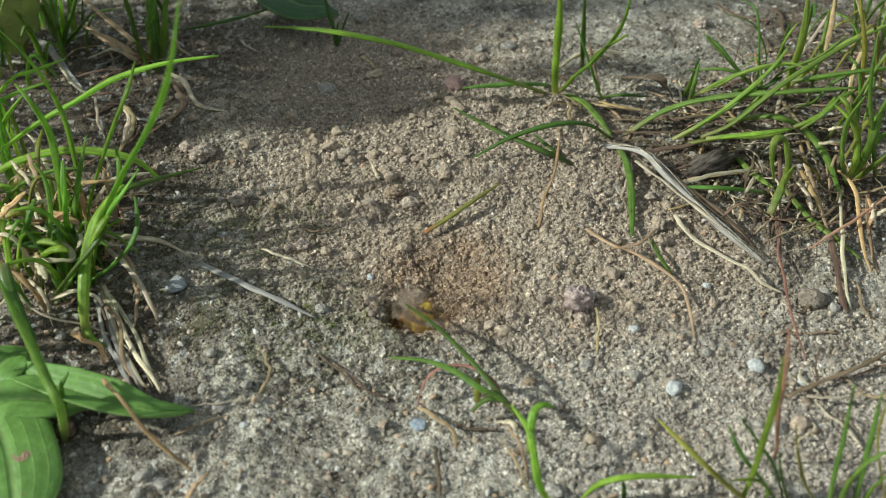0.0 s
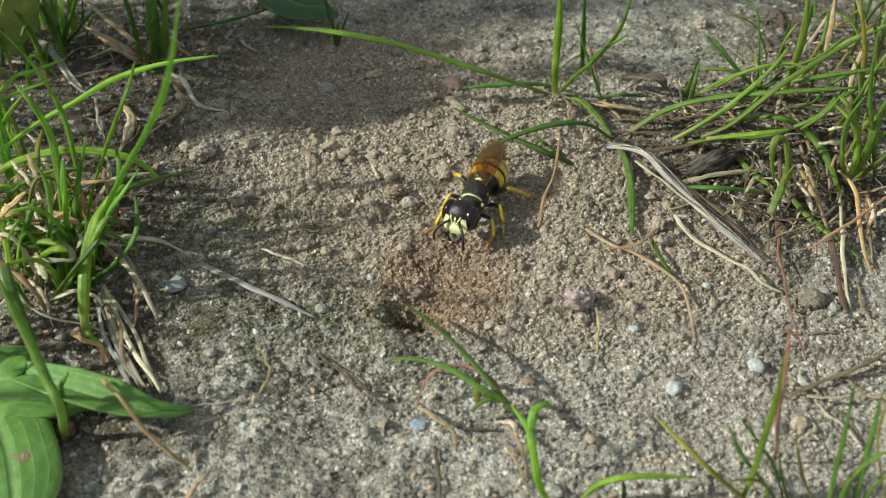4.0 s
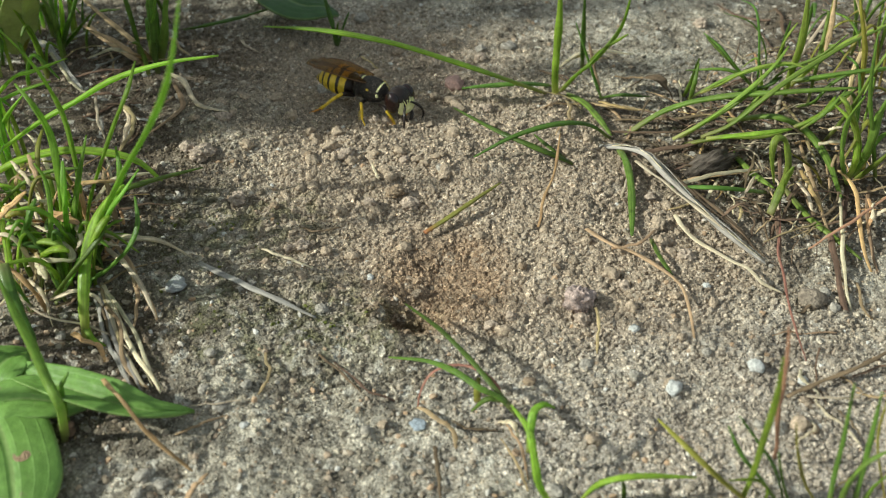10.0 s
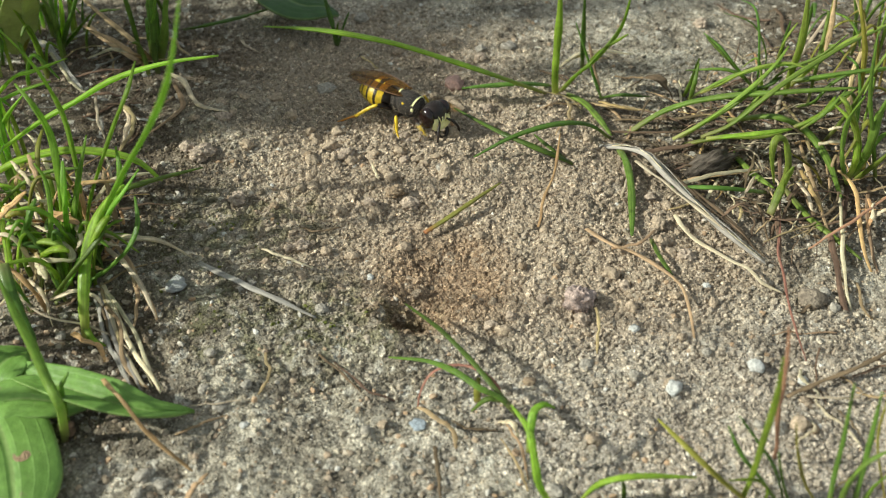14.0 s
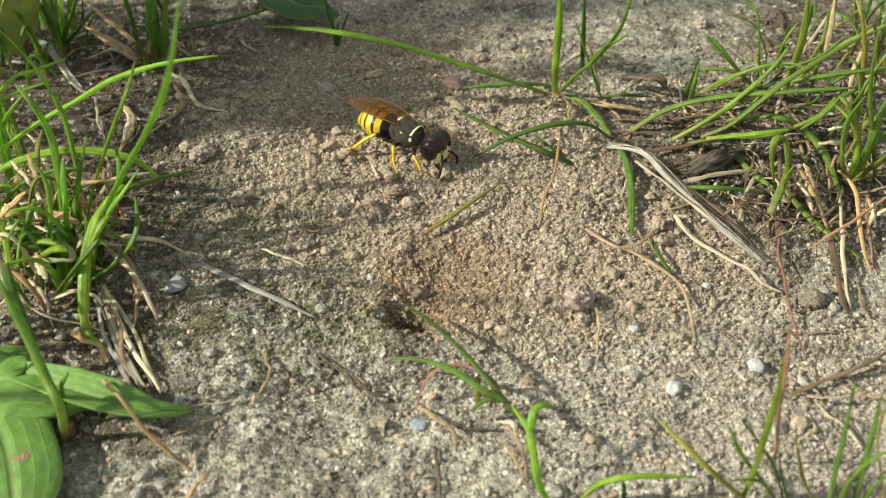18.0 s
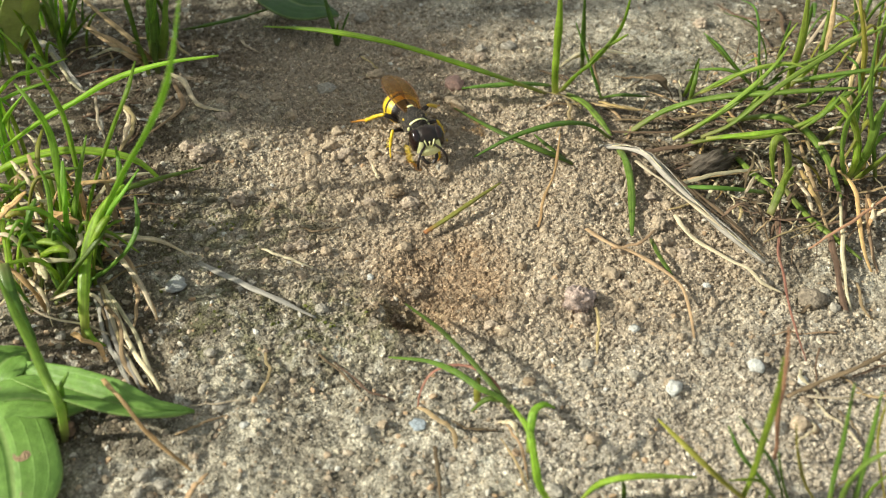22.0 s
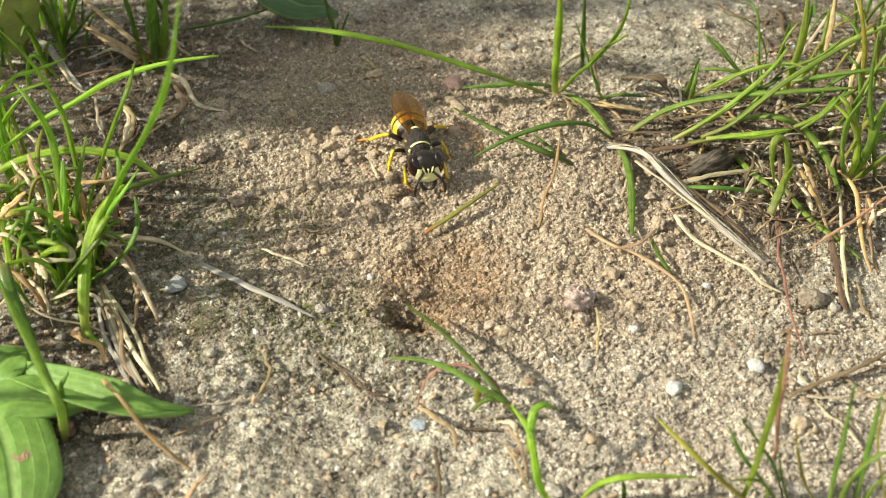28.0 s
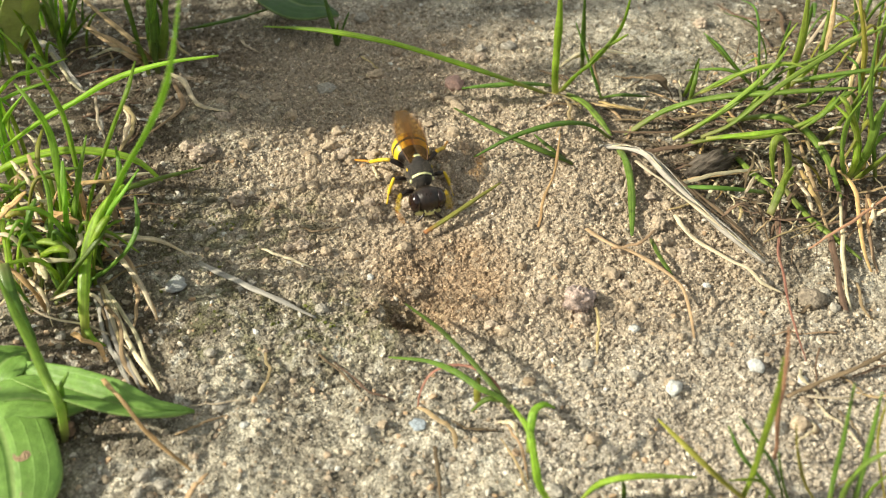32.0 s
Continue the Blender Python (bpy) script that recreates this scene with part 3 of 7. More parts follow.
def scatter(name, label, count, r_low, r_high, seed, power, want, sink=0.1, mat=None, category="sand", jagged=0.42):
    """Many small crumbs joined in one mesh, lying on the soil where want(x, y) is high."""
    rng = np.random.default_rng(seed)
    phi = (1 + 5 ** 0.5) / 2
    ico = np.array([(-1, phi, 0), (1, phi, 0), (-1, -phi, 0), (1, -phi, 0), (0, -1, phi), (0, 1, phi), (0, -1, -phi), (0, 1, -phi), (phi, 0, -1), (phi, 0, 1), (-phi, 0, -1), (-phi, 0, 1)]) / math.sqrt(1 + phi * phi)
    tri = []
    for a in range(12):
        for b in range(a + 1, 12):
            for c in range(b + 1, 12):
                if max(np.linalg.norm(ico[a] - ico[b]), np.linalg.norm(ico[b] - ico[c]), np.linalg.norm(ico[a] - ico[c])) < 1.1:
                    out = np.dot(np.cross(ico[b] - ico[a], ico[c] - ico[a]), ico[a]) > 0
                    tri.append((a, b, c) if out else (a, c, b))
    tri = np.array(tri)
    y = -33 + 92 * rng.random(count * 3) ** 1.15
    x = (rng.random(count * 3) * 2 - 1) * (40 + (y + 33) * 0.31)
    keep = rng.random(count * 3) < want(x, y)
    x, y = x[keep][:count], y[keep][:count]
    m = len(x)
    r = r_low + (r_high - r_low) * rng.random(m) ** power
    shape = ico[None] * (1 + jagged * (rng.random((m, 12, 1)) - 0.5) * 2)
    shape = shape * (0.7 + 0.55 * rng.random((m, 1, 3)))
    a = rng.random(m) * 6.283
    b = rng.random(m) * 6.283
    ca, sa, cb, sb = np.cos(a), np.sin(a), np.cos(b), np.sin(b)
    rot = np.stack([np.stack([ca, -sa * cb, sa * sb], -1), np.stack([sa, ca * cb, -ca * sb], -1), np.stack([0 * a, sb, cb], -1)], 1)
    v = np.einsum("nij,nkj->nki", rot, shape) * r[:, None, None]
    v[:, :, 2] *= 0.85
    z = ground_z(x, y) + r * (0.5 - sink)
    v += np.stack([x, y, z], -1)[:, None, :]
    faces = (tri[None] + (np.arange(m) * 12)[:, None, None]).reshape(-1, 3)
    return tagged(new(name, big_mesh(name, v.reshape(-1, 3), faces, mat or CRUMB, False)), label, category, kind="stuff")


def not_hole(x, y):
    return 1 - np.clip(1.6 * oval(x, y, -3.2, -10.7, 2.0, 1.1), 0, 1)


def strew(name, label, group, category, mat, count, low, high, seed, want, shapes=7, sink=0.22, lump=0.3):
    """Single small lumps lying about, each a thing of its own; a few shapes are shared."""
    rnd = random.Random(seed)
    kinds = []
    for i in range(shapes):
        ob = rock(name, label, 0, 0, 1.0, mat, seed * 50 + i, rnd.uniform(0.6, 0.9), rnd.uniform(1.0, 1.4), category=category, lump=lump, fine=3)
        kinds.append(ob.data)
        bpy.data.objects.remove(ob)
    done = 0
    while done < count:
        y = rnd.uniform(-32, 52)
        x = rnd.uniform(-1, 1) * (40 + (y + 33) * 0.27)
        if rnd.random() > float(want(np.array([x]), np.array([y]))[0]):
            continue
        size = low + (high - low) * rnd.random() ** 2.5
        ob = tagged(new(name, rnd.choice(kinds)), label, category, group)
        ob.matrix_world = pose(x * MM, y * MM, (gz(x, y) + size * (0.38 - sink)) * MM, rnd.uniform(-30, 30), rnd.uniform(-30, 30), rnd.uniform(0, 360)) @ Matrix.Scale(size, 4)
        done += 1


strew("earth_clod", "small tan clod of dug-out soil", "clods on the spoil heap", "clod", CRUMB_CLOD, 230, 0.5, 1.45, 71, lambda x, y: looseness(x, y) ** 2 * not_hole(x, y) * (0.3 + 0.7 * oval(x, y, -14, 11, 15, 12)) * (1 - oval(x, y, 0, -5, 9, 8)), lump=0.3, sink=0.12)
strew("pebble", "small pale pebble on the soil crust", "pebbles on the crust", "pebble", GREY_STONE, 60, 0.5, 1.3, 72, lambda x, y: (1 - 0.8 * looseness(x, y)) * not_hole(x, y), lump=0.18, sink=0.3)
scatter("soil_crumbs", "loose tan crumbs of dug-out sandy soil", 80000, 0.07, 0.38, 3, 3.8, lambda x, y: looseness(x, y) * not_hole(x, y), 0.4, jagged=0.34)
scatter("sand_grains", "fine pale sand grains strewn over the soil", 48000, 0.05, 0.14, 4, 1.8, lambda x, y: (0.5 + 0.45 * looseness(x, y)) * not_hole(x, y), 0.2)
scatter("grit", "coarse mixed grit on the grey soil crust", 8500, 0.07, 0.36, 5, 3.4, lambda x, y: (0.85 - 0.5 * looseness(x, y)) * not_hole(x, y), 0.35, GRIT, jagged=0.3)
scatter("moss", "yellow-green moss specks on the grey crust", 3200, 0.08, 0.26, 6, 2.0,
        lambda x, y: np.clip((oval(x, y, -15, -10.5, 6, 3) + oval(x, y, -22, 4, 6, 2.5) + 0.5 * oval(x, y, -26, -6, 6, 5)) * (0.5 + 1.2 * vnoise(x, y, 2.2, 77)), 0, 1), 0.35, MOSS, "moss")
# ---- grass tufts, blade by blade ----
left_tuft = thing("grass_tuft", -35.7, -2.5, gz(-35.7, -2.5), "thick tuft of narrow green grass with dry leaf bases", "grass tuft")
blade(left_tuft, "G", 0.57, (-35.9, -2.2, -0.3), (-32.3, -4.7, 7.1), (-26.9, -10.7, 17), (-22.8, -15.2, 24), (-19.1, -21.1, 31), (-17.5, -22.4, 35), (-16.2, -22.4, 39.8))
blade(left_tuft, "G", 0.81, (-51.1, 11.1, -0.3), (-48.2, 9.8, 4), (-41.1, 7.1, 10.3), (-36.5, 7.1, 13), (-32, 6.8, 15.8), (-26.8, 6.9, 17.5), (-21.4, 6.6, 18.5))
blade(left_tuft, "G", 1.05, (-50.5, 10.1, -0.4), (-45.3, 5.7, 5.8), (-41.5, 5.9, 7.4), (-37.6, 5.9, 8.1), (-33.6, 5.8, 7.8), (-30.9, 5.6, 6.9), (-28.9, 5.6, 4.5))
blade(left_tuft, "D", 0.71, (-35.8, 1, 0), (-33.9, 1.6, 4.3), (-31.9, 1.8, 6), (-30, 3.2, 6), (-28.5, 7, 4.1), (-26, 11.1, 2.2))
blade(left_tuft, "G", 0.62, (-36.3, -0.2, 0.2), (-34.8, 0.2, 5.7), (-32.8, 0.5, 10.3), (-30.9, 1, 14.3), (-29.1, 1.7, 17.7), (-28.8, 4.7, 19))
blade(left_tuft, "G", 0.66, (-37.1, 0.6, 0.3), (-36.1, 2.1, 6.3), (-35.8, 2.1, 11), (-35.9, 2.3, 14.4), (-36.3, 1.8, 17.7), (-37.3, 1.4, 21.1), (-38.8, 0.1, 25.2))
blade(left_tuft, "G", 0.71, (-37.8, -2.1, 0.3), (-37, -1.6, 5.7), (-36.4, -1, 11), (-36.8, 0.4, 13.7), (-37.7, 0.8, 16.4), (-39.8, 2.8, 17.7))
blade(left_tuft, "G", 0.64, (-52.8, 20.8, 2.9), (-46.6, 17, 9.7), (-43.8, 16.7, 10.9), (-39.9, 16.5, 12.5))
blade(left_tuft, "G", 0.66, (-53.7, 22.9, 2), (-49.6, 19.2, 5.6), (-46.5, 18.8, 7.2), (-43.1, 18.5, 8.5))
blade(left_tuft, "G", 0.68, (-49.5, 14.1, 2.1), (-47.2, 12.2, 6), (-44.7, 10.1, 9.8), (-42.5, 10, 12.2))
blade(left_tuft, "D", 0.61, (-34.3, -8.4, -0.3), (-34, -6.4, 1.2), (-31.9, -6.7, 3.1), (-29.3, -7.1, 6), (-28.3, -5.9, 7.9), (-28.9, -3.2, 9.1))
blade(left_tuft, "G", 0.77, (-36.4, -0, 0.1), (-33.6, -3.5, 5.8), (-35.2, -3.6, 1), (-33.9, -9.8, 1), (-32.4, -13.1, 0.5), (-30.6, -14.6, 0.8))
blade(left_tuft, "D", 0.64, (-47.5, 4.3, 0.3), (-44.7, 2.3, 3.8), (-41.1, 0.7, 7.7), (-38, 0.7, 9.2), (-34.9, 0.6, 9.7))
blade(left_tuft, "G", 0.61, (-37.2, -8.6, -0.1), (-35.7, -6.3, 1.8), (-34.2, -4.9, 4.2), (-31.9, -3.9, 7.4), (-30.6, -2.4, 8.5), (-28.7, -1.2, 10.8))
blade(left_tuft, "G", 0.67, (-36.8, -4.9, -0.1), (-36.2, -3.5, 3), (-35.6, -2.1, 6.1), (-34.7, -0.6, 9.7), (-33.6, 0.8, 13.3))
blade(left_tuft, "D", 0.62, (-39.8, -5.6, 0.5), (-40.1, -5.2, 3.1), (-39.5, -4.4, 5.8), (-38.7, -2.7, 8.1))
blade(left_tuft, "G", 0.51, (-38.9, -7, 0.3), (-37.6, -5.1, 4.4), (-37.1, -3.6, 7.3), (-37.6, -1.6, 9.8), (-38.7, -0.5, 11))
blade(left_tuft, "D", 0.67, (-45, -2.1, 1.8), (-41.2, -4.6, 4.5), (-38.6, -5.8, 5.3), (-36.8, -5.6, 4.1))
blade(left_tuft, "G", 0.56, (-36.5, -0.8, 0), (-35.9, -4.2, 5), (-36.8, -4.4, 7.6), (-38.3, -4.7, 8.9), (-39.9, -5.2, 9))
blade(left_tuft, "G", 0.66, (-40.9, -7.7, 0.2), (-41.1, -6.5, 3.4), (-41.7, -4.3, 5.8), (-42.7, -1.9, 8.7))
blade(left_tuft, "D", 0.54, (-38.9, -9.5, -0.3), (-38.9, -10.1, 3.1), (-39.9, -10, 5.1), (-40.7, -10.8, 7.1))
blade(left_tuft, "G", 0.60, (-37, -6.4, -0.3), (-36.3, -8.1, 4.1), (-37.5, -8.8, 6.1), (-39.9, -10.5, 6.9))
blade(left_tuft, "D", 0.64, (-35.9, 3.9, -0.1), (-33, 0.9, 5.2), (-31.9, 1.2, 7), (-30.5, 0.4, 9))
blade(left_tuft, "G", 0.51, (-36.9, -2.4, -0.1), (-33.1, -4.3, 5.1), (-30.5, -5.9, 8.1), (-29.8, -5.5, 8.1))
blade(left_tuft, "D", 0.51, (-36, -8.1, -0.2), (-36.5, -7.9, 2.5), (-38, -5.9, 5), (-39.7, -4.9, 7), (-41.6, -4.3, 7.5))
blade(left_tuft, "G", 0.57, (-34.9, -1.5, -0.1), (-33.2, -1.5, 4.2), (-31.4, -1.3, 7.6), (-30.8, -0.4, 10.2), (-31.3, 1.4, 11.6))
blade(left_tuft, "P", 0.72, (-34.8, 0.3, 1.9), (-31.4, -3.2, 4.2), (-28.9, -3.9, 4.6), (-27.0, -3.0, 3.4), (-25.1, -2.0, 0.6))
blade(left_tuft, "S", 0.57, (-35.1, 1.2, 1.5), (-31.9, -2.6, 2.2), (-29.8, -5.5, 1.3), (-27.9, -8.8, 1.2), (-26.7, -11, 0.6))
blade(left_tuft, "P", 0.34, (-33, -6.2, 1), (-31, -10.7, 0.9), (-29.2, -14.6, 0.8), (-27, -18.1, 1.3), (-25.6, -20, 0.9))
blade(left_tuft, "P", 0.44, (-32.6, -6.7, 1.1), (-30.4, -10.6, 0.8), (-28.7, -14.1, 0.9), (-26, -18.2, 1.5), (-24.4, -20.4, 0.9))
blade(left_tuft, "W", 0.39, (-33.3, -6.6, 1), (-31.3, -10.7, 0.8), (-29.6, -14.5, 0.9), (-27.1, -18.4, 1.2), (-26.2, -20, 0.8))
blade(left_tuft, "W", 0.34, (-33.2, -8.2, 1), (-31.3, -12.4, 0.6), (-29.3, -16.4, 1), (-27.2, -19.4, 0.9))
blade(left_tuft, "S", 0.34, (-32.7, -7.2, 1.1), (-30.6, -11.5, 0.8), (-28.6, -16, 1.1), (-26.2, -19.6, 1))
blade(left_tuft, "P", 0.24, (-32.1, -7.9, 1), (-29.6, -12.2, 0.7), (-27.3, -16.2, 1.1), (-25.2, -19.7, 0.9))
blade(left_tuft, "B", 0.29, (-32.8, -8.4, 0.8), (-30.5, -12.9, 0.8), (-28.4, -16.8, 1), (-26.3, -19.9, 0.7))
blade(left_tuft, "P", 0.34, (-32.1, -7.5, 1), (-28.3, -12.8, 1), (-26, -17.8, 1.3), (-24.2, -20.1, 0.9))
blade(left_tuft, "W", 0.29, (-32.7, -7.9, 1.1), (-31.3, -12.8, 0.6), (-28.6, -16.9, 1.1), (-27.1, -19.8, 0.8))
blade(left_tuft, "S", 0.34, (-31.9, -9.3, 0.9), (-29.4, -13.2, 2.1), (-28.1, -17.3, 1.2), (-25.5, -20.1, 1))
blade(left_tuft, "P", 0.25, (-40.6, -8.6, 2.3), (-36.4, -12.3, 2.3), (-33.1, -12, 0.9), (-30.8, -12.9, 0.7), (-27.8, -15.9, 1.2))
blade(left_tuft, "P", 0.42, (-40.6, -1.3, 4.6), (-37.4, -3.2, 4.2), (-35.6, -4.7, 2.5), (-38, -4.6, 2.3), (-39.9, -5.7, 2.6))
blade(left_tuft, "S", 0.53, (-45.1, 0.9, 2.9), (-42.3, 0.5, 5.6), (-41, 1, 6.5))
blade(left_tuft, "P", 0.37, (-42.9, 3.8, 8.2), (-39.9, -0.2, 8.8), (-39.1, -0.3, 6.1))
blade(left_tuft, "S", 0.37, (-40.9, 3.5, 9.2), (-38.9, -0.5, 9), (-38.7, -0.8, 5.6))
blade(left_tuft, "S", 0.47, (-38, -1, 1.6), (-36.9, -1.2, 4.4), (-37.4, -2.3, 6.3))
blade(left_tuft, "B", 0.44, (-48.1, 10, 0.5), (-43.7, 1.2, 2), (-41.5, -4.5, 1.7))
blade(left_tuft, "S", 0.40, (-39.2, -6.8, 1.6), (-38.5, -5.9, 4.4), (-36.8, -9.5, 6))
blade(left_tuft, "P", 0.37, (-43.4, 0.4, 2), (-40.9, -0.9, 3.7), (-41.3, -0.7, 4.7))
blade(left_tuft, "B", 0.46, (-35.7, -8.8, 0.4), (-34, -8, 1.5), (-31.9, -6.5, 0.5))
blade(left_tuft, "S", 0.36, (-30.1, -4.4, 0.9), (-28.8, -9.5, 1.1), (-28.7, -12.4, 0.2))
blade(left_tuft, "B", 0.33, (-39.4, 5.4, 3.2), (-35.8, 4.1, 5.2), (-33.5, 6, 4.2))
blade(left_tuft, "G", 1.10, (-33.2, -12.4, -0.5), (-32.9, -11.5, 3), (-33, -9.1, 5), (-32.6, -7.5, 7), (-31.7, -6.2, 9), (-30.2, -5.8, 11), (-28.7, -6, 12.5))
blade(left_tuft, "G", 0.85, (-33.5, -8, 4), (-31.8, -8.3, 8), (-30.8, -7.7, 9.5), (-30.2, -7.2, 10))
blade(left_tuft, "D", 0.70, (-37.8, -7.6, -0.3), (-35.6, -8.8, 3), (-33.3, -9.3, 6), (-31.5, -8.7, 8), (-30.5, -7.5, 9))
blade(left_tuft, "G", 0.75, (-37.2, -2, 1), (-36, -3.3, 6), (-35.4, -3.2, 10), (-35.5, -1.5, 12))
blade(left_tuft, "M", 0.80, (-41.8, -2.3, 2), (-38.9, -4.9, 5), (-36.4, -6.2, 6), (-35.1, -6.5, 5))
blade(left_tuft, "D", 0.90, (-41.8, -3.4, 0), (-40, -4.6, 5), (-38.7, -4.7, 8), (-38.2, -3.4, 9))
blade(left_tuft, "D", 1.20, (-39.5, -10.6, 7), (-38.4, -12.9, 6), (-37.4, -14.8, 5), (-36, -16.8, 4), (-35.6, -17, 2))
blade(left_tuft, "O", 0.75, (-41.5, -5.2, 8), (-40.5, -3.6, 8.5), (-39.4, -2.3, 9))
blade(left_tuft, "O", 1.00, (-37.9, -1.7, 6), (-36.5, -2.6, 6.3), (-34.8, -3.4, 6))
blade(left_tuft, "P", 0.55, (-41.1, 3.1, 6), (-38.8, -0.8, 7), (-38.5, -1.1, 6))
blade(left_tuft, "P", 0.50, (-36.1, -1.6, 5), (-34.6, -4.2, 5), (-35.1, -5.1, 4))
blade(left_tuft, "P", 0.75, (-38.9, -5.7, 4), (-37.6, -7.9, 4.4), (-36.7, -9.1, 4))
blade(left_tuft, "P", 0.50, (-36.7, -9.7, 2), (-34.4, -9.8, 3), (-32.4, -10.2, 3), (-31.6, -10.6, 2))
blade(left_tuft, "Y", 1.00, (-41.4, -3.4, 7), (-40.4, -3.3, 7.4), (-39.6, -3.2, 7))
blade(left_tuft, "O", 0.55, (-38.1, 1.2, 6), (-35.3, 0.2, 8), (-32.4, 0.1, 8.5), (-31.2, 0.2, 8))
blade(left_tuft, "G", 0.95, (-38.7, -5.3, 3), (-37.3, -6.4, 5), (-35.8, -7.1, 6), (-34.7, -7.4, 6))
blade(left_tuft, "P", 0.60, (-41.5, -3.9, 6), (-40.2, -4.7, 6.5), (-39.3, -4.2, 6))
blade(left_tuft, "P", 0.55, (-34, -3.7, 4), (-32.3, -4.6, 4.6), (-31.2, -4.3, 4))
blade(left_tuft, "P", 0.50, (-32.9, -2.9, 2.5), (-30.2, -6, 3), (-28.4, -8.3, 2.5), (-26.7, -11.1, 1))
blade(left_tuft, "O", 0.45, (-34.8, -4.4, 2), (-33.3, -5.8, 2.5), (-32.7, -5.4, 2))
blade(left_tuft, "P", 0.60, (-37.7, -6.8, 4.5), (-36.1, -7.4, 4.8), (-34.9, -6.8, 4.5), (-35.6, -5.2, 4.6), (-37, -4, 5))
blade(left_tuft, "O", 0.60, (-33.9, -13.2, 1), (-32.3, -14.7, 1.6), (-31.1, -14.8, 1), (-30.3, -16.3, 0.5))

upper_left_tuft = thing("grass_tuft", -37.1, 38.1, gz(-37.1, 38.1), "dark green grass tuft with withered leaf sheaths", "grass tuft")
blade(upper_left_tuft, "D", 1.31, (-36.9, 37.9, -0.5), (-35.2, 33.9, 5.9), (-34.9, 33.6, 9.8), (-34.8, 33.5, 12.8))
blade(upper_left_tuft, "D", 1.11, (-36.3, 37.6, -0.3), (-34.1, 33.9, 5.9), (-33.3, 33.7, 9.8), (-32.3, 33.6, 12.8))
blade(upper_left_tuft, "G", 0.79, (-37.1, 37.9, -0.5), (-35.3, 33.6, 6.9), (-34, 33.6, 12.1))
blade(upper_left_tuft, "D", 0.64, (-34.7, 45.4, 0.3), (-31, 41.4, 3), (-26.9, 43.5, 3), (-22.8, 47.1, 2.6))
blade(upper_left_tuft, "S", 0.67, (-37.5, 38.1, -0.3), (-37.6, 34, 4.2), (-41, 36.4, 5.9), (-43.8, 38.7, 6.9), (-45.8, 40.5, 7.9))
blade(upper_left_tuft, "S", 0.81, (-38, 38, -0.2), (-38.5, 34.3, 3.2), (-41.6, 36.1, 4), (-45.3, 39.2, 3.9))
blade(upper_left_tuft, "P", 0.74, (-38.6, 38.4, -0.2), (-39.2, 34.3, 3.2), (-41.6, 35.3, 3), (-44.6, 35, 1.9))
blade(upper_left_tuft, "W", 1.09, (-55.3, 42.5, 0.8), (-51.1, 38.9, 1.6), (-48.6, 35.8, 0.9), (-44.3, 29.9, 0.5))
blade(upper_left_tuft, "S", 0.97, (-47.1, 43.5, 2), (-43.2, 39.5, 1.9), (-40.5, 37.9, 0.9), (-37.4, 34.7, 0.7))
blade(upper_left_tuft, "P", 0.56, (-37.9, 25.5, 0.7), (-36.6, 21.7, 1.2), (-36.4, 17, 0.8))
blade(upper_left_tuft, "P", 0.64, (-34.3, 33.2, 0.8), (-31.3, 28.8, 2.4), (-29.7, 25.9, 1.7), (-27.6, 21.7, 3.3), (-24.7, 20.8, 3.1))
blade(upper_left_tuft, "S", 0.57, (-32.9, 30, 1.3), (-31.1, 25.5, 2.3), (-30.5, 23.1, 2.2), (-31.8, 20.5, 2), (-33.8, 19.2, 1.2))
blade(upper_left_tuft, "S", 0.56, (-38.5, 25.9, 0.9), (-36.1, 22.2, 1.7), (-35.7, 19.1, 1.4), (-36.5, 16.3, 0.7))
blade(upper_left_tuft, "P", 0.47, (-51.7, 39.9, 1.7), (-47.9, 34.4, 0.9), (-45.5, 30.6, 0.7), (-43.4, 29, 0.5))
blade(upper_left_tuft, "B", 0.52, (-43.6, 28.3, 0.4), (-40.4, 26.5, 2), (-38.2, 27.6, 0.8))
blade(upper_left_tuft, "P", 0.38, (-41.9, 27.6, 1), (-40.5, 22.5, 1.1), (-38.8, 18.9, 0.7))

back_left_tuft = thing("grass_tuft", -50, 41, gz(-50, 41), "small dark grass tuft beside withered stems", "grass tuft")
blade(back_left_tuft, "D", 0.81, (-50.3, 41.6, -0.9), (-47.1, 37.1, 5), (-45.4, 36.8, 8.2), (-44.3, 36.8, 10.5))
blade(back_left_tuft, "D", 0.81, (-50.4, 41.6, -1), (-48.4, 37.1, 4.9), (-48.8, 37.1, 7.7), (-49.8, 36.9, 10.4))
blade(back_left_tuft, "G", 0.68, (-50.1, 41.6, -0.9), (-47.5, 37.2, 5.7), (-46.7, 36.8, 10.5))
blade(back_left_tuft, "D", 0.68, (-50.5, 41.9, -1), (-46.5, 38.5, 3.8), (-43.7, 37.1, 6.9))
blade(back_left_tuft, "D", 0.59, (-56.5, 36.9, -0.6), (-54.1, 34, 5.9), (-52.9, 33.1, 10.9))
blade(back_left_tuft, "Y", 0.61, (-55, 40.2, -0.8), (-51.9, 37.4, 4.8), (-49.6, 35.9, 10.2))

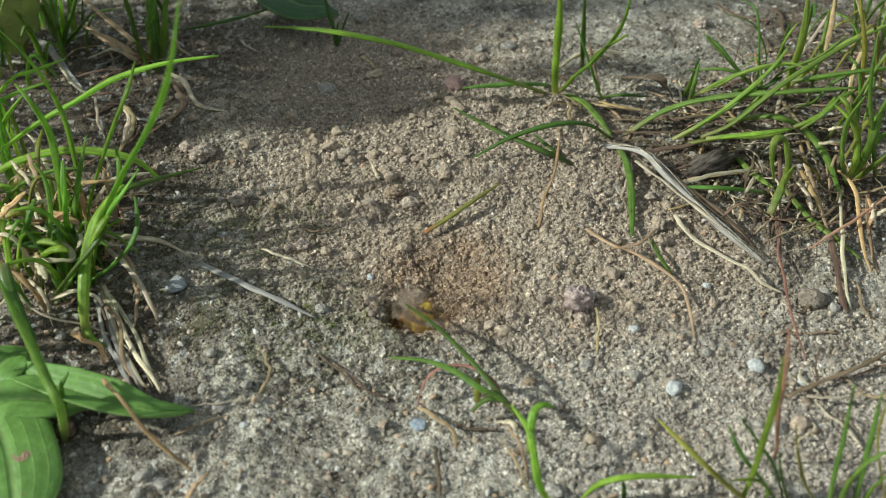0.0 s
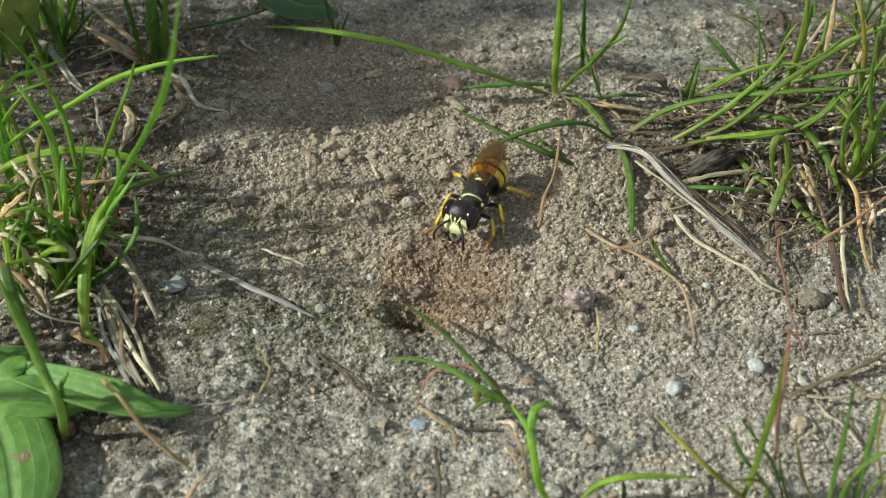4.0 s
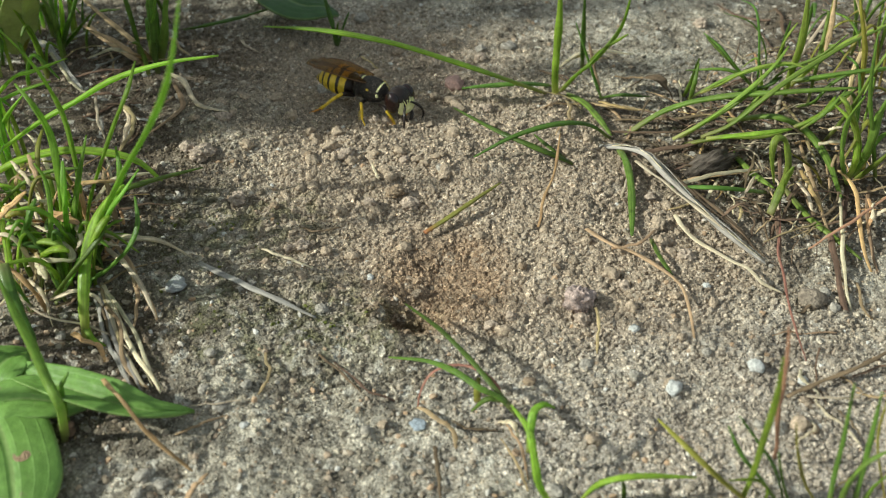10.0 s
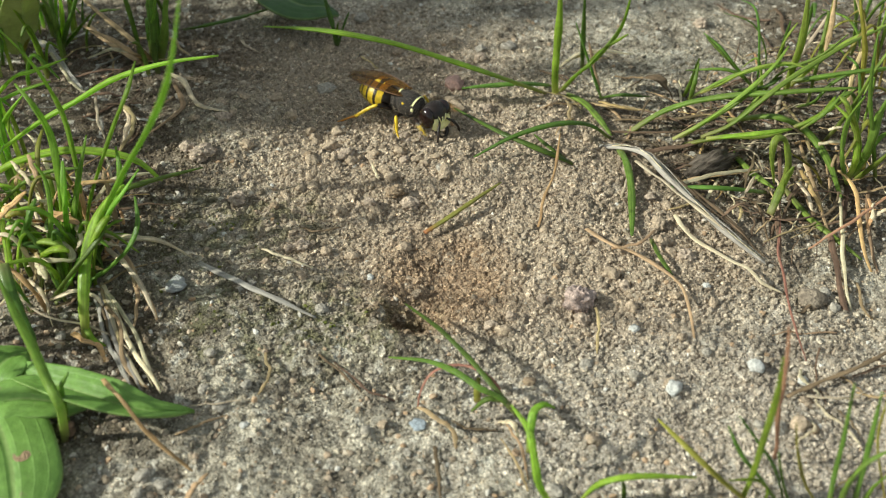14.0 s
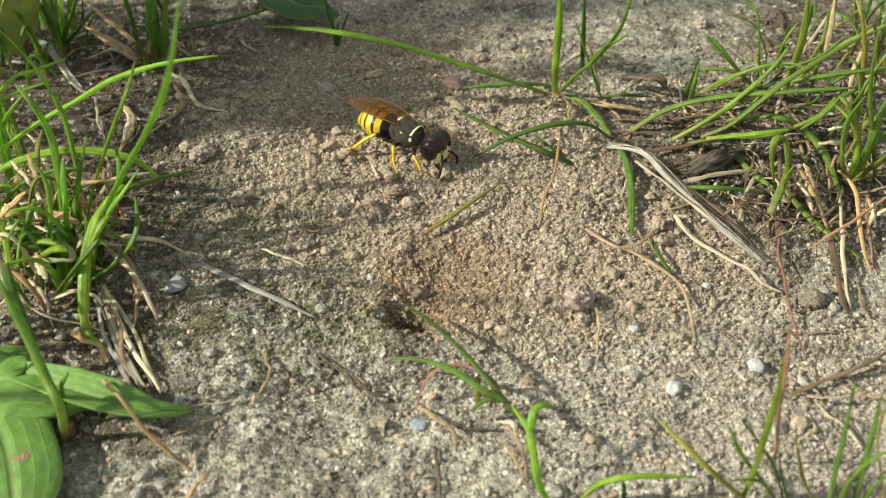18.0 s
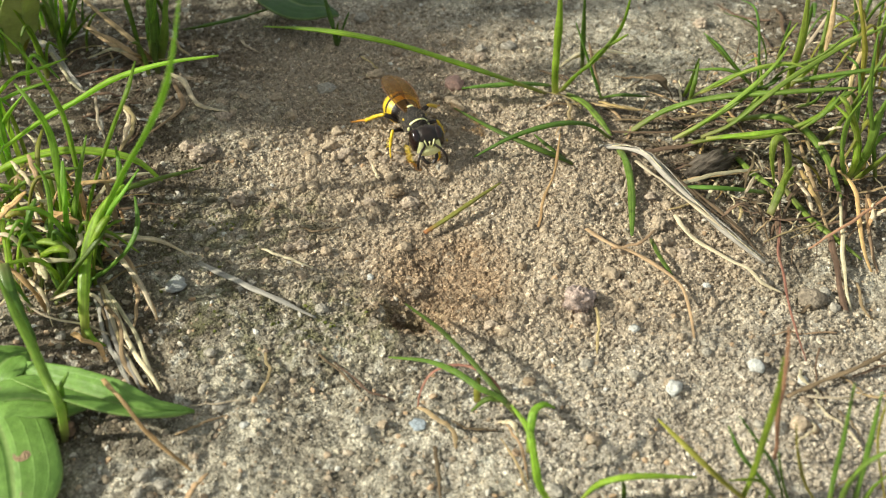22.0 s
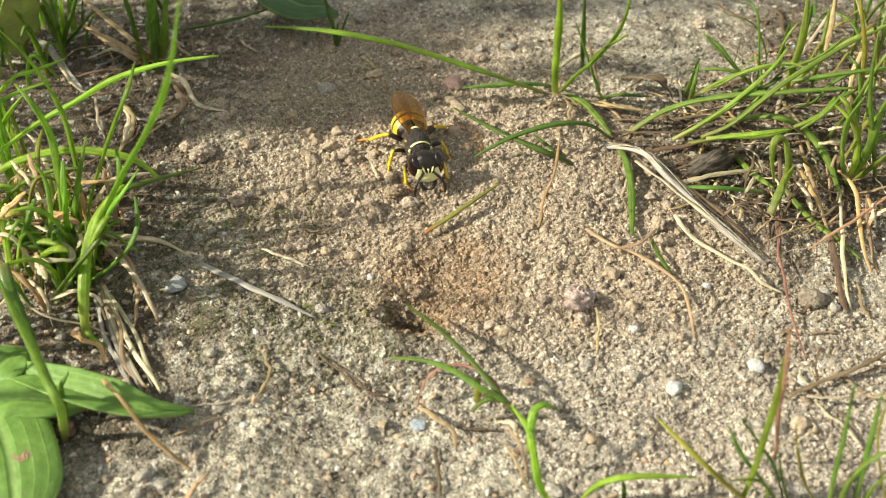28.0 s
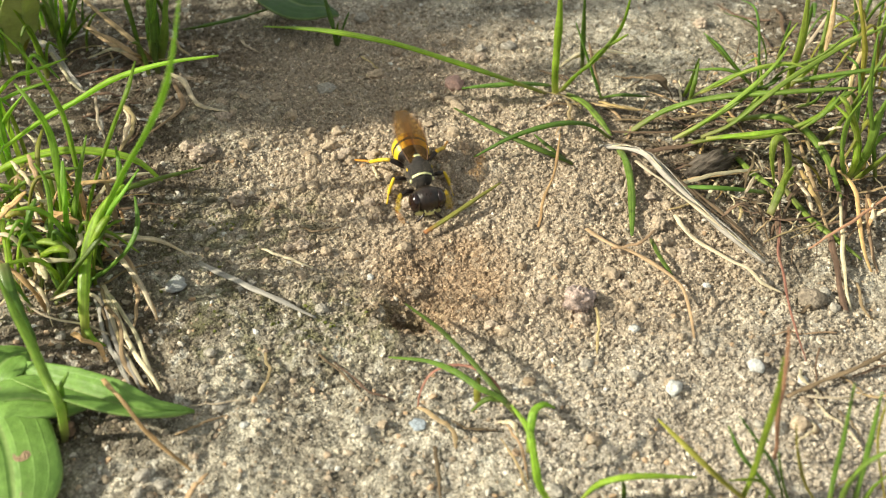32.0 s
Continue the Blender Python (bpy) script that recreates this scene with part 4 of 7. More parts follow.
middle_plant = thing("grass_plant", 13.7, 29.4, gz(13.7, 29.4), "sprawling grass plant with long arching green runners", "grass plant")
blade(middle_plant, "G", 0.82, (13.3, 29.9, -0.3), (6.4, 26.3, 4.5), (1.1, 26.3, 6.5), (-5.4, 25.9, 9), (-11.8, 25.6, 10.6), (-16.7, 28.5, 9.6), (-21.5, 32.1, 7.9))
blade(middle_plant, "G", 0.87, (13.8, 29.7, -0.3), (13.1, 25.7, 5.2), (13.1, 25.8, 8.9), (13.1, 25.6, 12.6), (12.9, 25.4, 16.8))
blade(middle_plant, "G", 0.75, (14.3, 30.5, -0.4), (15.9, 27.7, 3.9), (17.9, 26.8, 6.6), (20.3, 26.7, 10.6), (21.1, 26.3, 15.7))
blade(middle_plant, "D", 0.72, (14.2, 32.2, -0.4), (10, 28.6, 2.1), (5.8, 28, 2.2), (2.3, 28.2, 1.7))
blade(middle_plant, "D", 0.83, (14.1, 31.2, -0.4), (16.7, 26.5, 0.9), (18.3, 22.9, 0.8), (19.5, 20.1, 0.3))
blade(middle_plant, "G", 0.63, (17.5, 30.2, 3.8), (18.8, 26.9, 7.9), (21.1, 25.8, 10.3))
blade(middle_plant, "D", 0.59, (17.8, 36.4, -0.3), (17.3, 34.5, 4.8), (16.7, 32.4, 12))
blade(middle_plant, "D", 0.51, (19.3, 28.3, 0.1), (17.8, 29.5, 3.8), (15.5, 29.1, 10))
blade(middle_plant, "D", 0.59, (18.9, 29.9, -0.8), (21.4, 27, 1.5), (25.1, 28.2, 0.5))
blade(middle_plant, "P", 0.61, (14.8, 35.6, 0.3), (16.9, 36.2, 1.7), (19.5, 35.3, 2.8), (24, 36.3, 1.7))
blade(middle_plant, "S", 0.40, (19.5, 31, -0.3), (18.5, 32.6, 2.7), (18, 34.5, 4.8))
blade(middle_plant, "P", 0.55, (15.5, 35.9, 1), (18, 36.5, 1.6), (20.5, 36.7, 2), (24.1, 36.5, 1.6))
blade(middle_plant, "O", 0.50, (18.7, 26.6, 0.8), (21.2, 24.7, 1.2), (23.2, 24.8, 0.7))

middle_runner = thing("grass_plant", 19.5, 20, gz(19.5, 20), "low green grass shoot rooted beside a weathered root", "grass plant")
blade(middle_runner, "D", 0.72, (19.7, 20.7, -0.7), (16.6, 18, 3.1), (12.6, 16.3, 4.4), (7.8, 14.9, 3.7), (3.4, 13.5, 1.9))
blade(middle_runner, "D", 0.72, (14.7, 13.7, 0.7), (12.8, 13.1, 2.1), (10.2, 13.4, 3.2), (6, 16.6, 3.3), (1.3, 23.8, 1.7))
blade(middle_runner, "D", 0.48, (14, 14.6, 0.6), (12, 15, 2), (10.3, 17.8, 2))
blade(middle_runner, "D", 0.86, (19.9, 20.5, -0.8), (20, 12.7, 2), (20, 8.2, 1.8), (19.5, 3.8, 1.8), (18.9, -0.4, 2.1))

front_plant = thing("grass_plant", 8, -29, gz(8, -29), "creeping green grass shoot with reddish runners over soil", "grass plant")
blade(front_plant, "G", 0.64, (9.1, -31.2, -1.1), (7.6, -30.8, 1.5), (7.1, -29.2, 3.7), (6.7, -27.6, 4.7), (5.5, -25.3, 4.8))
blade(front_plant, "D", 0.51, (5.6, -24.6, 3.7), (3.7, -21.9, 4.2), (2.1, -19.3, 4.2), (-0.4, -15.5, 3.9), (-3.5, -10.3, 2))
blade(front_plant, "D", 0.59, (6.1, -24.5, 2.7), (4.7, -24, 4.2), (3.1, -23.4, 4.7), (1, -21.4, 4.6), (-1.4, -19.1, 3.5), (-4.8, -17.2, 2))
blade(front_plant, "G", 0.64, (6.9, -28.3, 2.6), (6.9, -27.8, 4.7), (7.2, -26.7, 5.7), (8.1, -26, 5.7), (9, -25.5, 4.7))
blade(front_plant, "D", 0.54, (4.8, -22.8, 2.6), (3.6, -22.7, 2.6), (2.4, -22.6, 1))
blade(front_plant, "Y", 0.64, (2.9, -22, 1.5), (2.9, -21.6, 2.6), (3, -21.1, 3.6))
blade(front_plant, "R", 0.32, (4.8, -22.6, 2.1), (4.5, -22.1, 3.7), (2.9, -20.6, 4.1), (1, -19.7, 3.7), (-0.9, -20, 3), (-1.9, -20.4, 1.3), (-2.2, -20.9, -0.5))
blade(front_plant, "S", 0.41, (-2.2, -21, -0.3), (-0.2, -23.2, 0.5), (0.9, -24.4, 0.4), (1.1, -25.5, -0.4))
blade(front_plant, "S", 0.22, (5.1, -22.8, 0), (6.1, -26.3, 1.6), (6.7, -27.7, 0.5), (6.9, -28.9, -0.2))
blade(front_plant, "P", 0.45, (4.8, -23.1, 0.3), (5.9, -24.1, 1.1), (6.4, -24.7, 0))
blade(front_plant, "P", 0.27, (7.2, -22.3, 1.6), (8.6, -23.5, 1.6), (9.6, -23.6, 0.6))
blade(front_plant, "B", 0.35, (-0.7, -25.3, -0.3), (-0.4, -27.7, -0.3), (-0.2, -30.6, -0.3))
blade(front_plant, "B", 0.27, (4.6, -23.6, -0.2), (2.2, -23.6, -0.1), (0.8, -22.5, -0.3))
blade(front_plant, "S", 0.22, (6.8, -30, -0.2), (6, -27.8, 0.5), (4.8, -24.6, -0.1))

front_right_shoot = thing("grass_plant", 11, -31.3, gz(11, -31.3), "bright green grass leaf curving above the soil", "grass plant")
blade(front_right_shoot, "G", 0.58, (10.7, -30.6, -1.2), (11.7, -31.3, 2), (13.3, -31.7, 3.6), (15.8, -31.6, 3.8), (19.6, -31.2, 3.1))
blade(front_right_shoot, "D", 0.38, (14.5, -30.5, -1), (14.3, -30.7, 1.1), (13.8, -31.5, 3.1))

lower_right_tuft = thing("grass_tuft", 26.2, -31.3, gz(26.2, -31.3), "loose tuft of soft green and reddish grass", "grass tuft")
blade(lower_right_tuft, "G", 0.50, (22.9, -32.4, 0), (23.5, -32, 4.3), (23.3, -32.6, 9.2), (23.2, -32.9, 14.1), (22.5, -33.7, 19))
blade(lower_right_tuft, "R", 0.39, (26.9, -27.6, 1), (25.8, -28.9, 6), (24.4, -30.9, 12.1), (23.9, -31.3, 16.1), (23.1, -31.8, 20))
blade(lower_right_tuft, "Y", 0.54, (24.7, -31.9, 0.1), (21.2, -32.5, 4.3), (18.9, -31.2, 6), (16.8, -27.7, 5.9))
blade(lower_right_tuft, "D", 0.45, (26.7, -31.8, 0), (24.1, -31.5, 3.9), (22.5, -31.5, 6.2), (21.4, -30.3, 8.1))
blade(lower_right_tuft, "D", 0.37, (27, -31.8, 0), (25.4, -31.4, 4.4), (23.6, -31, 7.2), (22.1, -30.2, 9.1))
blade(lower_right_tuft, "D", 0.44, (30.2, -32.1, 0), (29.4, -32.6, 5.3), (29.1, -32.6, 9.2), (28.5, -32.5, 15.1))
blade(lower_right_tuft, "D", 0.48, (32.2, -32, -0.1), (31.5, -32.5, 5.2), (31.1, -32.6, 9.1), (30.7, -32.4, 14.1))
blade(lower_right_tuft, "D", 0.48, (31, -32, -0.1), (30.5, -32.9, 4.3), (31, -33.2, 7.2), (32.5, -33.3, 9.1))
blade(lower_right_tuft, "Y", 0.37, (29.8, -32.1, 0), (27.8, -31.9, 3.3), (26.8, -31.2, 6.2), (26.1, -31, 9.2))
blade(lower_right_tuft, "G", 0.37, (32.8, -32, -0.2), (32.4, -33, 4.1), (32.9, -33.7, 7))
blade(lower_right_tuft, "D", 0.37, (27.4, -32, -0), (26.1, -31.7, 3.4), (25.3, -31.3, 6.3))
blade(lower_right_tuft, "G", 0.33, (24.7, -32.1, 0.1), (25, -32.1, 2.5), (23.8, -32.4, 4.3), (21.4, -33.1, 5.2))
blade(lower_right_tuft, "Y", 0.32, (35.2, -31.2, -0.4), (32.7, -30.9, 7.1), (32.2, -30.9, 12.1))

upper_right_tuft = thing("grass_tuft", 41.4, 21.7, gz(41.4, 21.7), "broad tangled clump of green grass and dead straw", "grass tuft")
blade(upper_right_tuft, "M", 0.84, (21.2, 21.4, -0.6), (25.7, 21.6, 2.8), (30.8, 19.6, 5.8), (37.8, 16.7, 8.3), (44.7, 16.2, 9.1))
blade(upper_right_tuft, "M", 0.70, (29.7, 29.2, -0.7), (33.1, 26.3, 4), (37.2, 25.5, 6.2), (40.5, 26, 6.3), (43.7, 26.7, 5.4))
blade(upper_right_tuft, "M", 0.78, (27.1, 19.2, -0.5), (31.2, 16.1, 2.8), (34.9, 14.9, 3.7), (38.2, 14.8, 4.7))
blade(upper_right_tuft, "M", 0.79, (27.1, 20.4, -0.5), (29.9, 19.3, 2.8), (33.2, 19, 5.8), (35.1, 18.5, 8.9))
blade(upper_right_tuft, "M", 0.91, (42.1, 21.5, 1.1), (43.8, 19.6, 4.3), (45.3, 18.2, 7.7))
blade(upper_right_tuft, "D", 1.02, (33.5, 22.6, 0.8), (37.2, 18.4, 4), (40.9, 17.8, 2.5), (42.7, 14.1, 1.1), (42.4, 7.6, 0.8))
blade(upper_right_tuft, "M", 0.84, (36.4, 9.7, -0.4), (36.3, 8.4, 3.9), (35.6, 9.2, 6.9), (34.1, 8, 7.9), (34, 7.5, 6), (34.7, 7.1, 3))
blade(upper_right_tuft, "M", 0.77, (32.3, 17, 0.7), (34, 12.4, 0.6), (35.6, 9.3, 0.8))
blade(upper_right_tuft, "M", 0.77, (36.7, 8.9, 0.9), (37.9, 4.1, 1), (39.4, 1.1, 1), (41.5, -2.7, 0.9))
blade(upper_right_tuft, "M", 0.93, (33.8, 3.8, 1.5), (34.8, 5, 4.2), (35.2, 4.4, 7.1))
blade(upper_right_tuft, "D", 0.63, (34.8, 9.2, 0.3), (28.7, 6.5, 2.9), (24.2, 8.7, 1.4))
blade(upper_right_tuft, "M", 0.80, (41.4, 28.3, 0.1), (40.9, 26.3, 5.3), (40.7, 24.8, 10.2), (40, 24.5, 16.6))
blade(upper_right_tuft, "Y", 0.73, (49, 38.5, -0.3), (47.5, 34.9, 5.4), (47, 34.3, 11.7))
blade(upper_right_tuft, "Y", 0.71, (48.6, 23.5, 0.4), (46.9, 21.4, 9.2), (45.7, 20.7, 13.1), (43.7, 20.5, 18.6))
blade(upper_right_tuft, "M", 0.82, (42.7, 30.9, 0.1), (44.2, 27.8, 5.4), (46.9, 27.1, 8.6), (51.3, 26.9, 11.2))
blade(upper_right_tuft, "M", 0.77, (43.2, 30.8, 1), (46.5, 26.8, 4.3), (52.9, 26.8, 5.2))
blade(upper_right_tuft, "D", 0.53, (42.2, 34.6, -0), (42.1, 34.6, 3.2), (42.5, 34.8, 7.2))
blade(upper_right_tuft, "D", 0.67, (37.9, 34.2, -0.2), (35.2, 33, 2.9), (32.6, 35, 4.9))
blade(upper_right_tuft, "D", 0.65, (29.5, 29.6, -0.7), (30, 28.6, 2.7), (30.3, 28.2, 5.8))
blade(upper_right_tuft, "M", 0.90, (45.6, 12.4, -0.5), (43.9, 10.8, 5.9), (41.3, 9.4, 10.9), (40.2, 9.9, 12))
blade(upper_right_tuft, "M", 0.89, (45.4, 12.6, -0.5), (44.4, 8.9, 6.8), (44.4, 8.9, 10.6), (45.2, 8.5, 14.2))
blade(upper_right_tuft, "M", 0.80, (45.3, 12.2, -0.5), (46, 9.6, 3.8), (47.1, 8.5, 7.1))
blade(upper_right_tuft, "D", 0.62, (44.6, 11.6, -0.7), (42, 9.1, 4.8), (41.6, 9.4, 8.9), (42.1, 8.3, 12.9))
blade(upper_right_tuft, "P", 0.51, (45.9, 32.3, 9.2), (41.6, 28.2, 4.5), (40.8, 27.7, 1.3), (38.4, 20.9, 1.2))
blade(upper_right_tuft, "B", 0.48, (48.5, 25.6, 8.3), (47, 21.6, 4.7), (45.1, 16.7, 1.4), (41.9, 9.8, 0.3))
blade(upper_right_tuft, "R", 0.33, (46.5, 5.7, 2.6), (40.8, 1.1, 2.3), (36.4, -1.5, 1.2))
blade(upper_right_tuft, "S", 0.45, (40.7, 18.3, 0.8), (40, 9.6, 0.8), (39.4, 2.5, 1), (38.8, -5.7, 0.6))
blade(upper_right_tuft, "S", 0.43, (40.7, 26.3, 1), (41.3, 19.7, 1.4), (41.3, 13.5, 1))
blade(upper_right_tuft, "D", 0.56, (42.3, 25.7, 0.6), (42.8, 22.3, 3.5), (44, 21.9, 6), (46.7, 21.8, 8.3))
blade(upper_right_tuft, "M", 0.58, (43.8, 18.8, 0.4), (44.2, 15.8, 6.1), (45.3, 15, 11.6), (46.6, 15.2, 14.8))
blade(upper_right_tuft, "D", 0.54, (47.6, 11.8, -0.1), (44.4, 8.9, 7.8), (42.2, 7.8, 14), (41.3, 7.7, 20.2))
blade(upper_right_tuft, "M", 0.56, (38.1, 27.5, 0.2), (39.4, 25.8, 5.2), (42.9, 24.4, 8.2), (45.1, 23.4, 11.6))
blade(upper_right_tuft, "M", 0.55, (30.8, 21, -0.3), (33.2, 19.5, 2.6), (35.5, 19.7, 5.9))
blade(upper_right_tuft, "Y", 0.46, (41.5, 10.8, -0.1), (40.2, 11.2, 1.9), (36.8, 10, 4.9))
blade(upper_right_tuft, "D", 0.77, (36, 30.5, -0), (37.9, 26.3, 3), (39.8, 25.9, 4.7))
blade(upper_right_tuft, "S", 0.45, (46.5, 10.6, 0), (44.1, 3.8, 0.7), (43, -3.5, 0.1))
blade(upper_right_tuft, "P", 0.44, (43, 3.9, 0.3), (43.7, 2.4, 1.8), (44.2, 4, 2.8))
blade(upper_right_tuft, "B", 0.49, (44.2, 10.7, -0), (40.5, 0.6, 1), (38.5, -8.8, 0.4))
blade(upper_right_tuft, "S", 0.31, (40.2, -5.7, 0.5), (39.8, -9.5, 0.4), (40.5, -10.4, 0.1))
blade(upper_right_tuft, "B", 0.40, (39.5, 11.7, 0), (38.6, 4.3, 1.1), (40.5, 4.8, 1.1), (41.8, 7.2, 1.9))
blade(upper_right_tuft, "R", 0.26, (36.1, 8.5, 0.8), (33.9, 0.1, 1.5), (32.7, -6.8, 1.6), (32.4, -12, 1.3), (32.7, -16.2, 0.2))
blade(upper_right_tuft, "B", 0.40, (38.4, 19, 1.1), (37.1, 12.8, 0.8), (34.2, 2, 1.4), (33.2, -4.5, 0.9))
blade(upper_right_tuft, "B", 0.33, (33.1, 3.8, 1.1), (35.4, 2, 2.2), (39.1, 4.3, 1.1))
blade(upper_right_tuft, "M", 0.57, (26.2, 18.3, 1), (29.1, 18.4, 3), (31.6, 17.6, 6), (34.3, 18.6, 8), (37, 21.2, 9), (38.9, 23.6, 10))
blade(upper_right_tuft, "M", 0.65, (29.1, 17.3, 2), (31.8, 16.6, 4), (34.7, 16.8, 7), (37.6, 17.9, 9), (41.1, 20.1, 10), (44.9, 22.3, 11), (50.1, 24.8, 12))
blade(upper_right_tuft, "G", 0.72, (43.9, 10.5, 1), (43.8, 9.8, 4), (43.7, 10.8, 6), (42.8, 11.3, 8), (41.3, 12.9, 9))
blade(upper_right_tuft, "G", 0.72, (43.9, 10.5, 1), (44.7, 9.9, 4), (45.6, 10.4, 6), (47, 11, 7))
blade(upper_right_tuft, "G", 0.61, (38.3, 14.8, 5), (39.7, 14.5, 6), (41.3, 14.9, 7), (42.6, 16.3, 8))
blade(upper_right_tuft, "M", 0.53, (39, 14.4, 5), (40.1, 13.4, 7), (41.2, 13.8, 8), (43.3, 15.8, 9))
blade(upper_right_tuft, "D", 0.46, (36.7, 26.9, 3), (34.1, 26.3, 6), (32.2, 26.9, 8), (30.4, 28.5, 9))
blade(upper_right_tuft, "M", 0.42, (39.3, 27.6, 6), (39.7, 27.2, 9), (40.6, 27.2, 11))
blade(upper_right_tuft, "S", 0.59, (44.6, 26.8, 7), (44.8, 27.8, 10), (45.1, 29.6, 13))
blade(upper_right_tuft, "M", 0.65, (38.5, 19.5, 8), (41.2, 18.6, 9), (44.8, 18.8, 9.5), (48.8, 19, 10))
blade(upper_right_tuft, "S", 0.51, (45.8, 19.7, 4), (46.1, 21.5, 7), (47.3, 23.7, 9), (47.9, 25.9, 11), (47.4, 29.6, 13))
blade(upper_right_tuft, "P", 0.59, (41.3, 14.4, 3), (42.5, 14.2, 3.4), (44.4, 14.9, 3))
blade(upper_right_tuft, "P", 0.51, (42.9, 16.5, 3.5), (43.8, 16.4, 3.8), (45.2, 17.1, 3.5))
blade(upper_right_tuft, "O", 0.49, (42.8, 10.8, 2), (43.3, 7.4, 2.4), (42.7, 3.1, 2), (42, -0.7, 1.4), (42.2, -4, 0.4))
blade(upper_right_tuft, "O", 0.52, (38.7, 10.8, 2), (38.8, 6.6, 2.3), (39.6, 4.6, 1))
blade(upper_right_tuft, "P", 0.38, (42.1, 7.3, 1), (40.2, -0, 1.6), (38.7, -6.4, 1.2), (38.6, -9.6, 0.3))
blade(upper_right_tuft, "B", 0.68, (39.5, 1.8, 1), (38.7, -3.2, 1.3), (37.9, -8.5, 0.9), (38.1, -10.2, 0.2))
blade(upper_right_tuft, "P", 0.42, (37.7, 8.8, 2), (38.2, 6.2, 2.2), (38.2, 4.5, 1.8), (39.3, 4.5, 1))
blade(upper_right_tuft, "B", 0.42, (30.5, 4.7, 0.5), (33.2, 3.9, 0.9), (36.2, 3.9, 0.8), (39.4, 4.7, 0.4))
blade(upper_right_tuft, "P", 0.51, (43.8, 3, 1), (44.4, 3.1, 2), (45.7, 3.6, 2.5))
blade(upper_right_tuft, "O", 0.49, (44.5, 5.8, 2), (43.8, 2.7, 2), (43.3, 1.8, 1.2))
blade(upper_right_tuft, "P", 0.59, (25.5, 8.9, 1.6), (29, 10, 2), (34, 11.9, 1.4))
blade(upper_right_tuft, "P", 0.42, (31.3, 6.5, 1.5), (32.2, 7.6, 1.9), (33.5, 9.8, 2))
blade(upper_right_tuft, "P", 0.42, (28, 7.1, 1), (28.7, 8.3, 1.4), (29.9, 10.5, 1.2))
blade(upper_right_tuft, "M", 0.46, (30.8, 26.6, 2), (32, 23.6, 5), (34.3, 21.7, 8), (38.2, 21.6, 9), (40.5, 20.3, 9))
blade(upper_right_tuft, "G", 0.68, (29.2, 15.5, 3), (31.9, 14.3, 4.2), (34.6, 13.6, 5), (38, 14.4, 5))
blade(upper_right_tuft, "D", 0.53, (29.1, 24.7, 2), (29, 23.6, 5), (29.5, 25, 7))

back_sprig = thing("grass_plant", -13.9, 41.7, gz(-13.9, 41.7), "tiny green grass sprig growing from bare soil", "grass plant")
blade(back_sprig, "D", 0.77, (-14, 42.9, -1.1), (-14.2, 41.5, 2.6), (-15.3, 42.7, 6.8))
blade(back_sprig, "D", 0.50, (-14, 43.3, -1), (-13.2, 43.4, 1.6), (-12.3, 43.8, 3.7))
blade(back_sprig, "D", 0.42, (-14.1, 43.3, -1), (-13.9, 41.9, 1.5), (-13.5, 41.1, 3.6))

# loose dry pieces on the soil
litter("cut_blade", "short cut grass blade lying on crumbs", "grass blade", "C", 0.56, (-1.9, 1.9, 0.6), (0.3, 3.1, 1.4), (2.7, 4.7, 2.2), (6.2, 8.3, 2.3))
litter("straw", "thin tan straw standing askew in soil", "straw", "O", 0.30, (9.7, 1.8, 1.4), (10.5, 4.5, 3.2), (12, 9.8, 3.3), (13, 15.9, 3.5))
litter("dry_stalk", "long grey dry stalk lying on soil crust", "straw", "W", 0.62, (-24.2, -2.9, 0.7), (-21, -5.5, 1.1), (-16.9, -8.1, 1.3), (-11.9, -10.6, 0.5))
litter("dry_stick", "short pale dry stick on the soil", "straw", "P", 0.34, (-18.3, -0.8, 0.7), (-15.4, -2.5, 0.9), (-12.8, -3.4, 0.4))
litter("straw", "orange-tan straw fallen across a plantain leaf", "straw", "O", 0.41, (-28.3, -22, 4.3), (-26.3, -24.2, 4.2), (-23.9, -26.5, 2.7), (-22.1, -27.6, 1.6), (-20.3, -28.4, 0.3))
litter("straw", "tan bent straw end on the soil", "straw", "S", 0.45, (-20.4, -31.4, 0.5), (-19.6, -30.4, 1), (-19, -28.7, 0.4))
frayed("weathered_root", "frayed weathered grey root lying over soil", "root", "W", 0.72, 6, (17.9, 17.6, 0.8), (20.6, 15.7, 1.9), (22.7, 13.2, 2.4), (24.6, 8.3, 2.4), (28.2, 0.6, 2.4), (31.7, -3.6, 1.5), core=0.8)
litter("root_fibre", "pale split fibre beside the weathered root", "root", "P", 0.41, (21, 12.2, 2.3), (24.3, 6.4, 2.6), (27.3, 1.4, 2.6), (30.4, -1, 1.5))
litter("root_fibre", "dark wiry fibre beside the weathered root", "root", "B", 0.47, (23.6, 11, 2), (27.4, 5.3, 2.2), (29.6, 1.4, 1.9), (31.7, -2.9, 1.4))
litter("pale_root", "pale winding rootlet with a whitish end", "root", "P", 0.50, (24, 3.7, 1.5), (25, -0.2, 1.7), (27.6, -3.9, 2.2), (29.6, -5.9, 2.2), (30.5, -7.4, 1.9), (32.3, -8.2, 1.4))
litter("dry_twig", "thin forked dry twig lying on crumbs", "twig", "S", 0.43, (14.4, 0.4, 2.3), (16.7, -2.4, 2.6), (18.6, -3.2, 2.3), (21.5, -6.1, 2.2), (22.8, -8.8, 1.9), (22.9, -13.9, 1))
litter("dry_twig", "small curved tan twig on soil", "twig", "S", 0.39, (16.6, -2.5, 2.2), (19.2, -2.5, 2.8), (21.3, 0.5, 2.1))
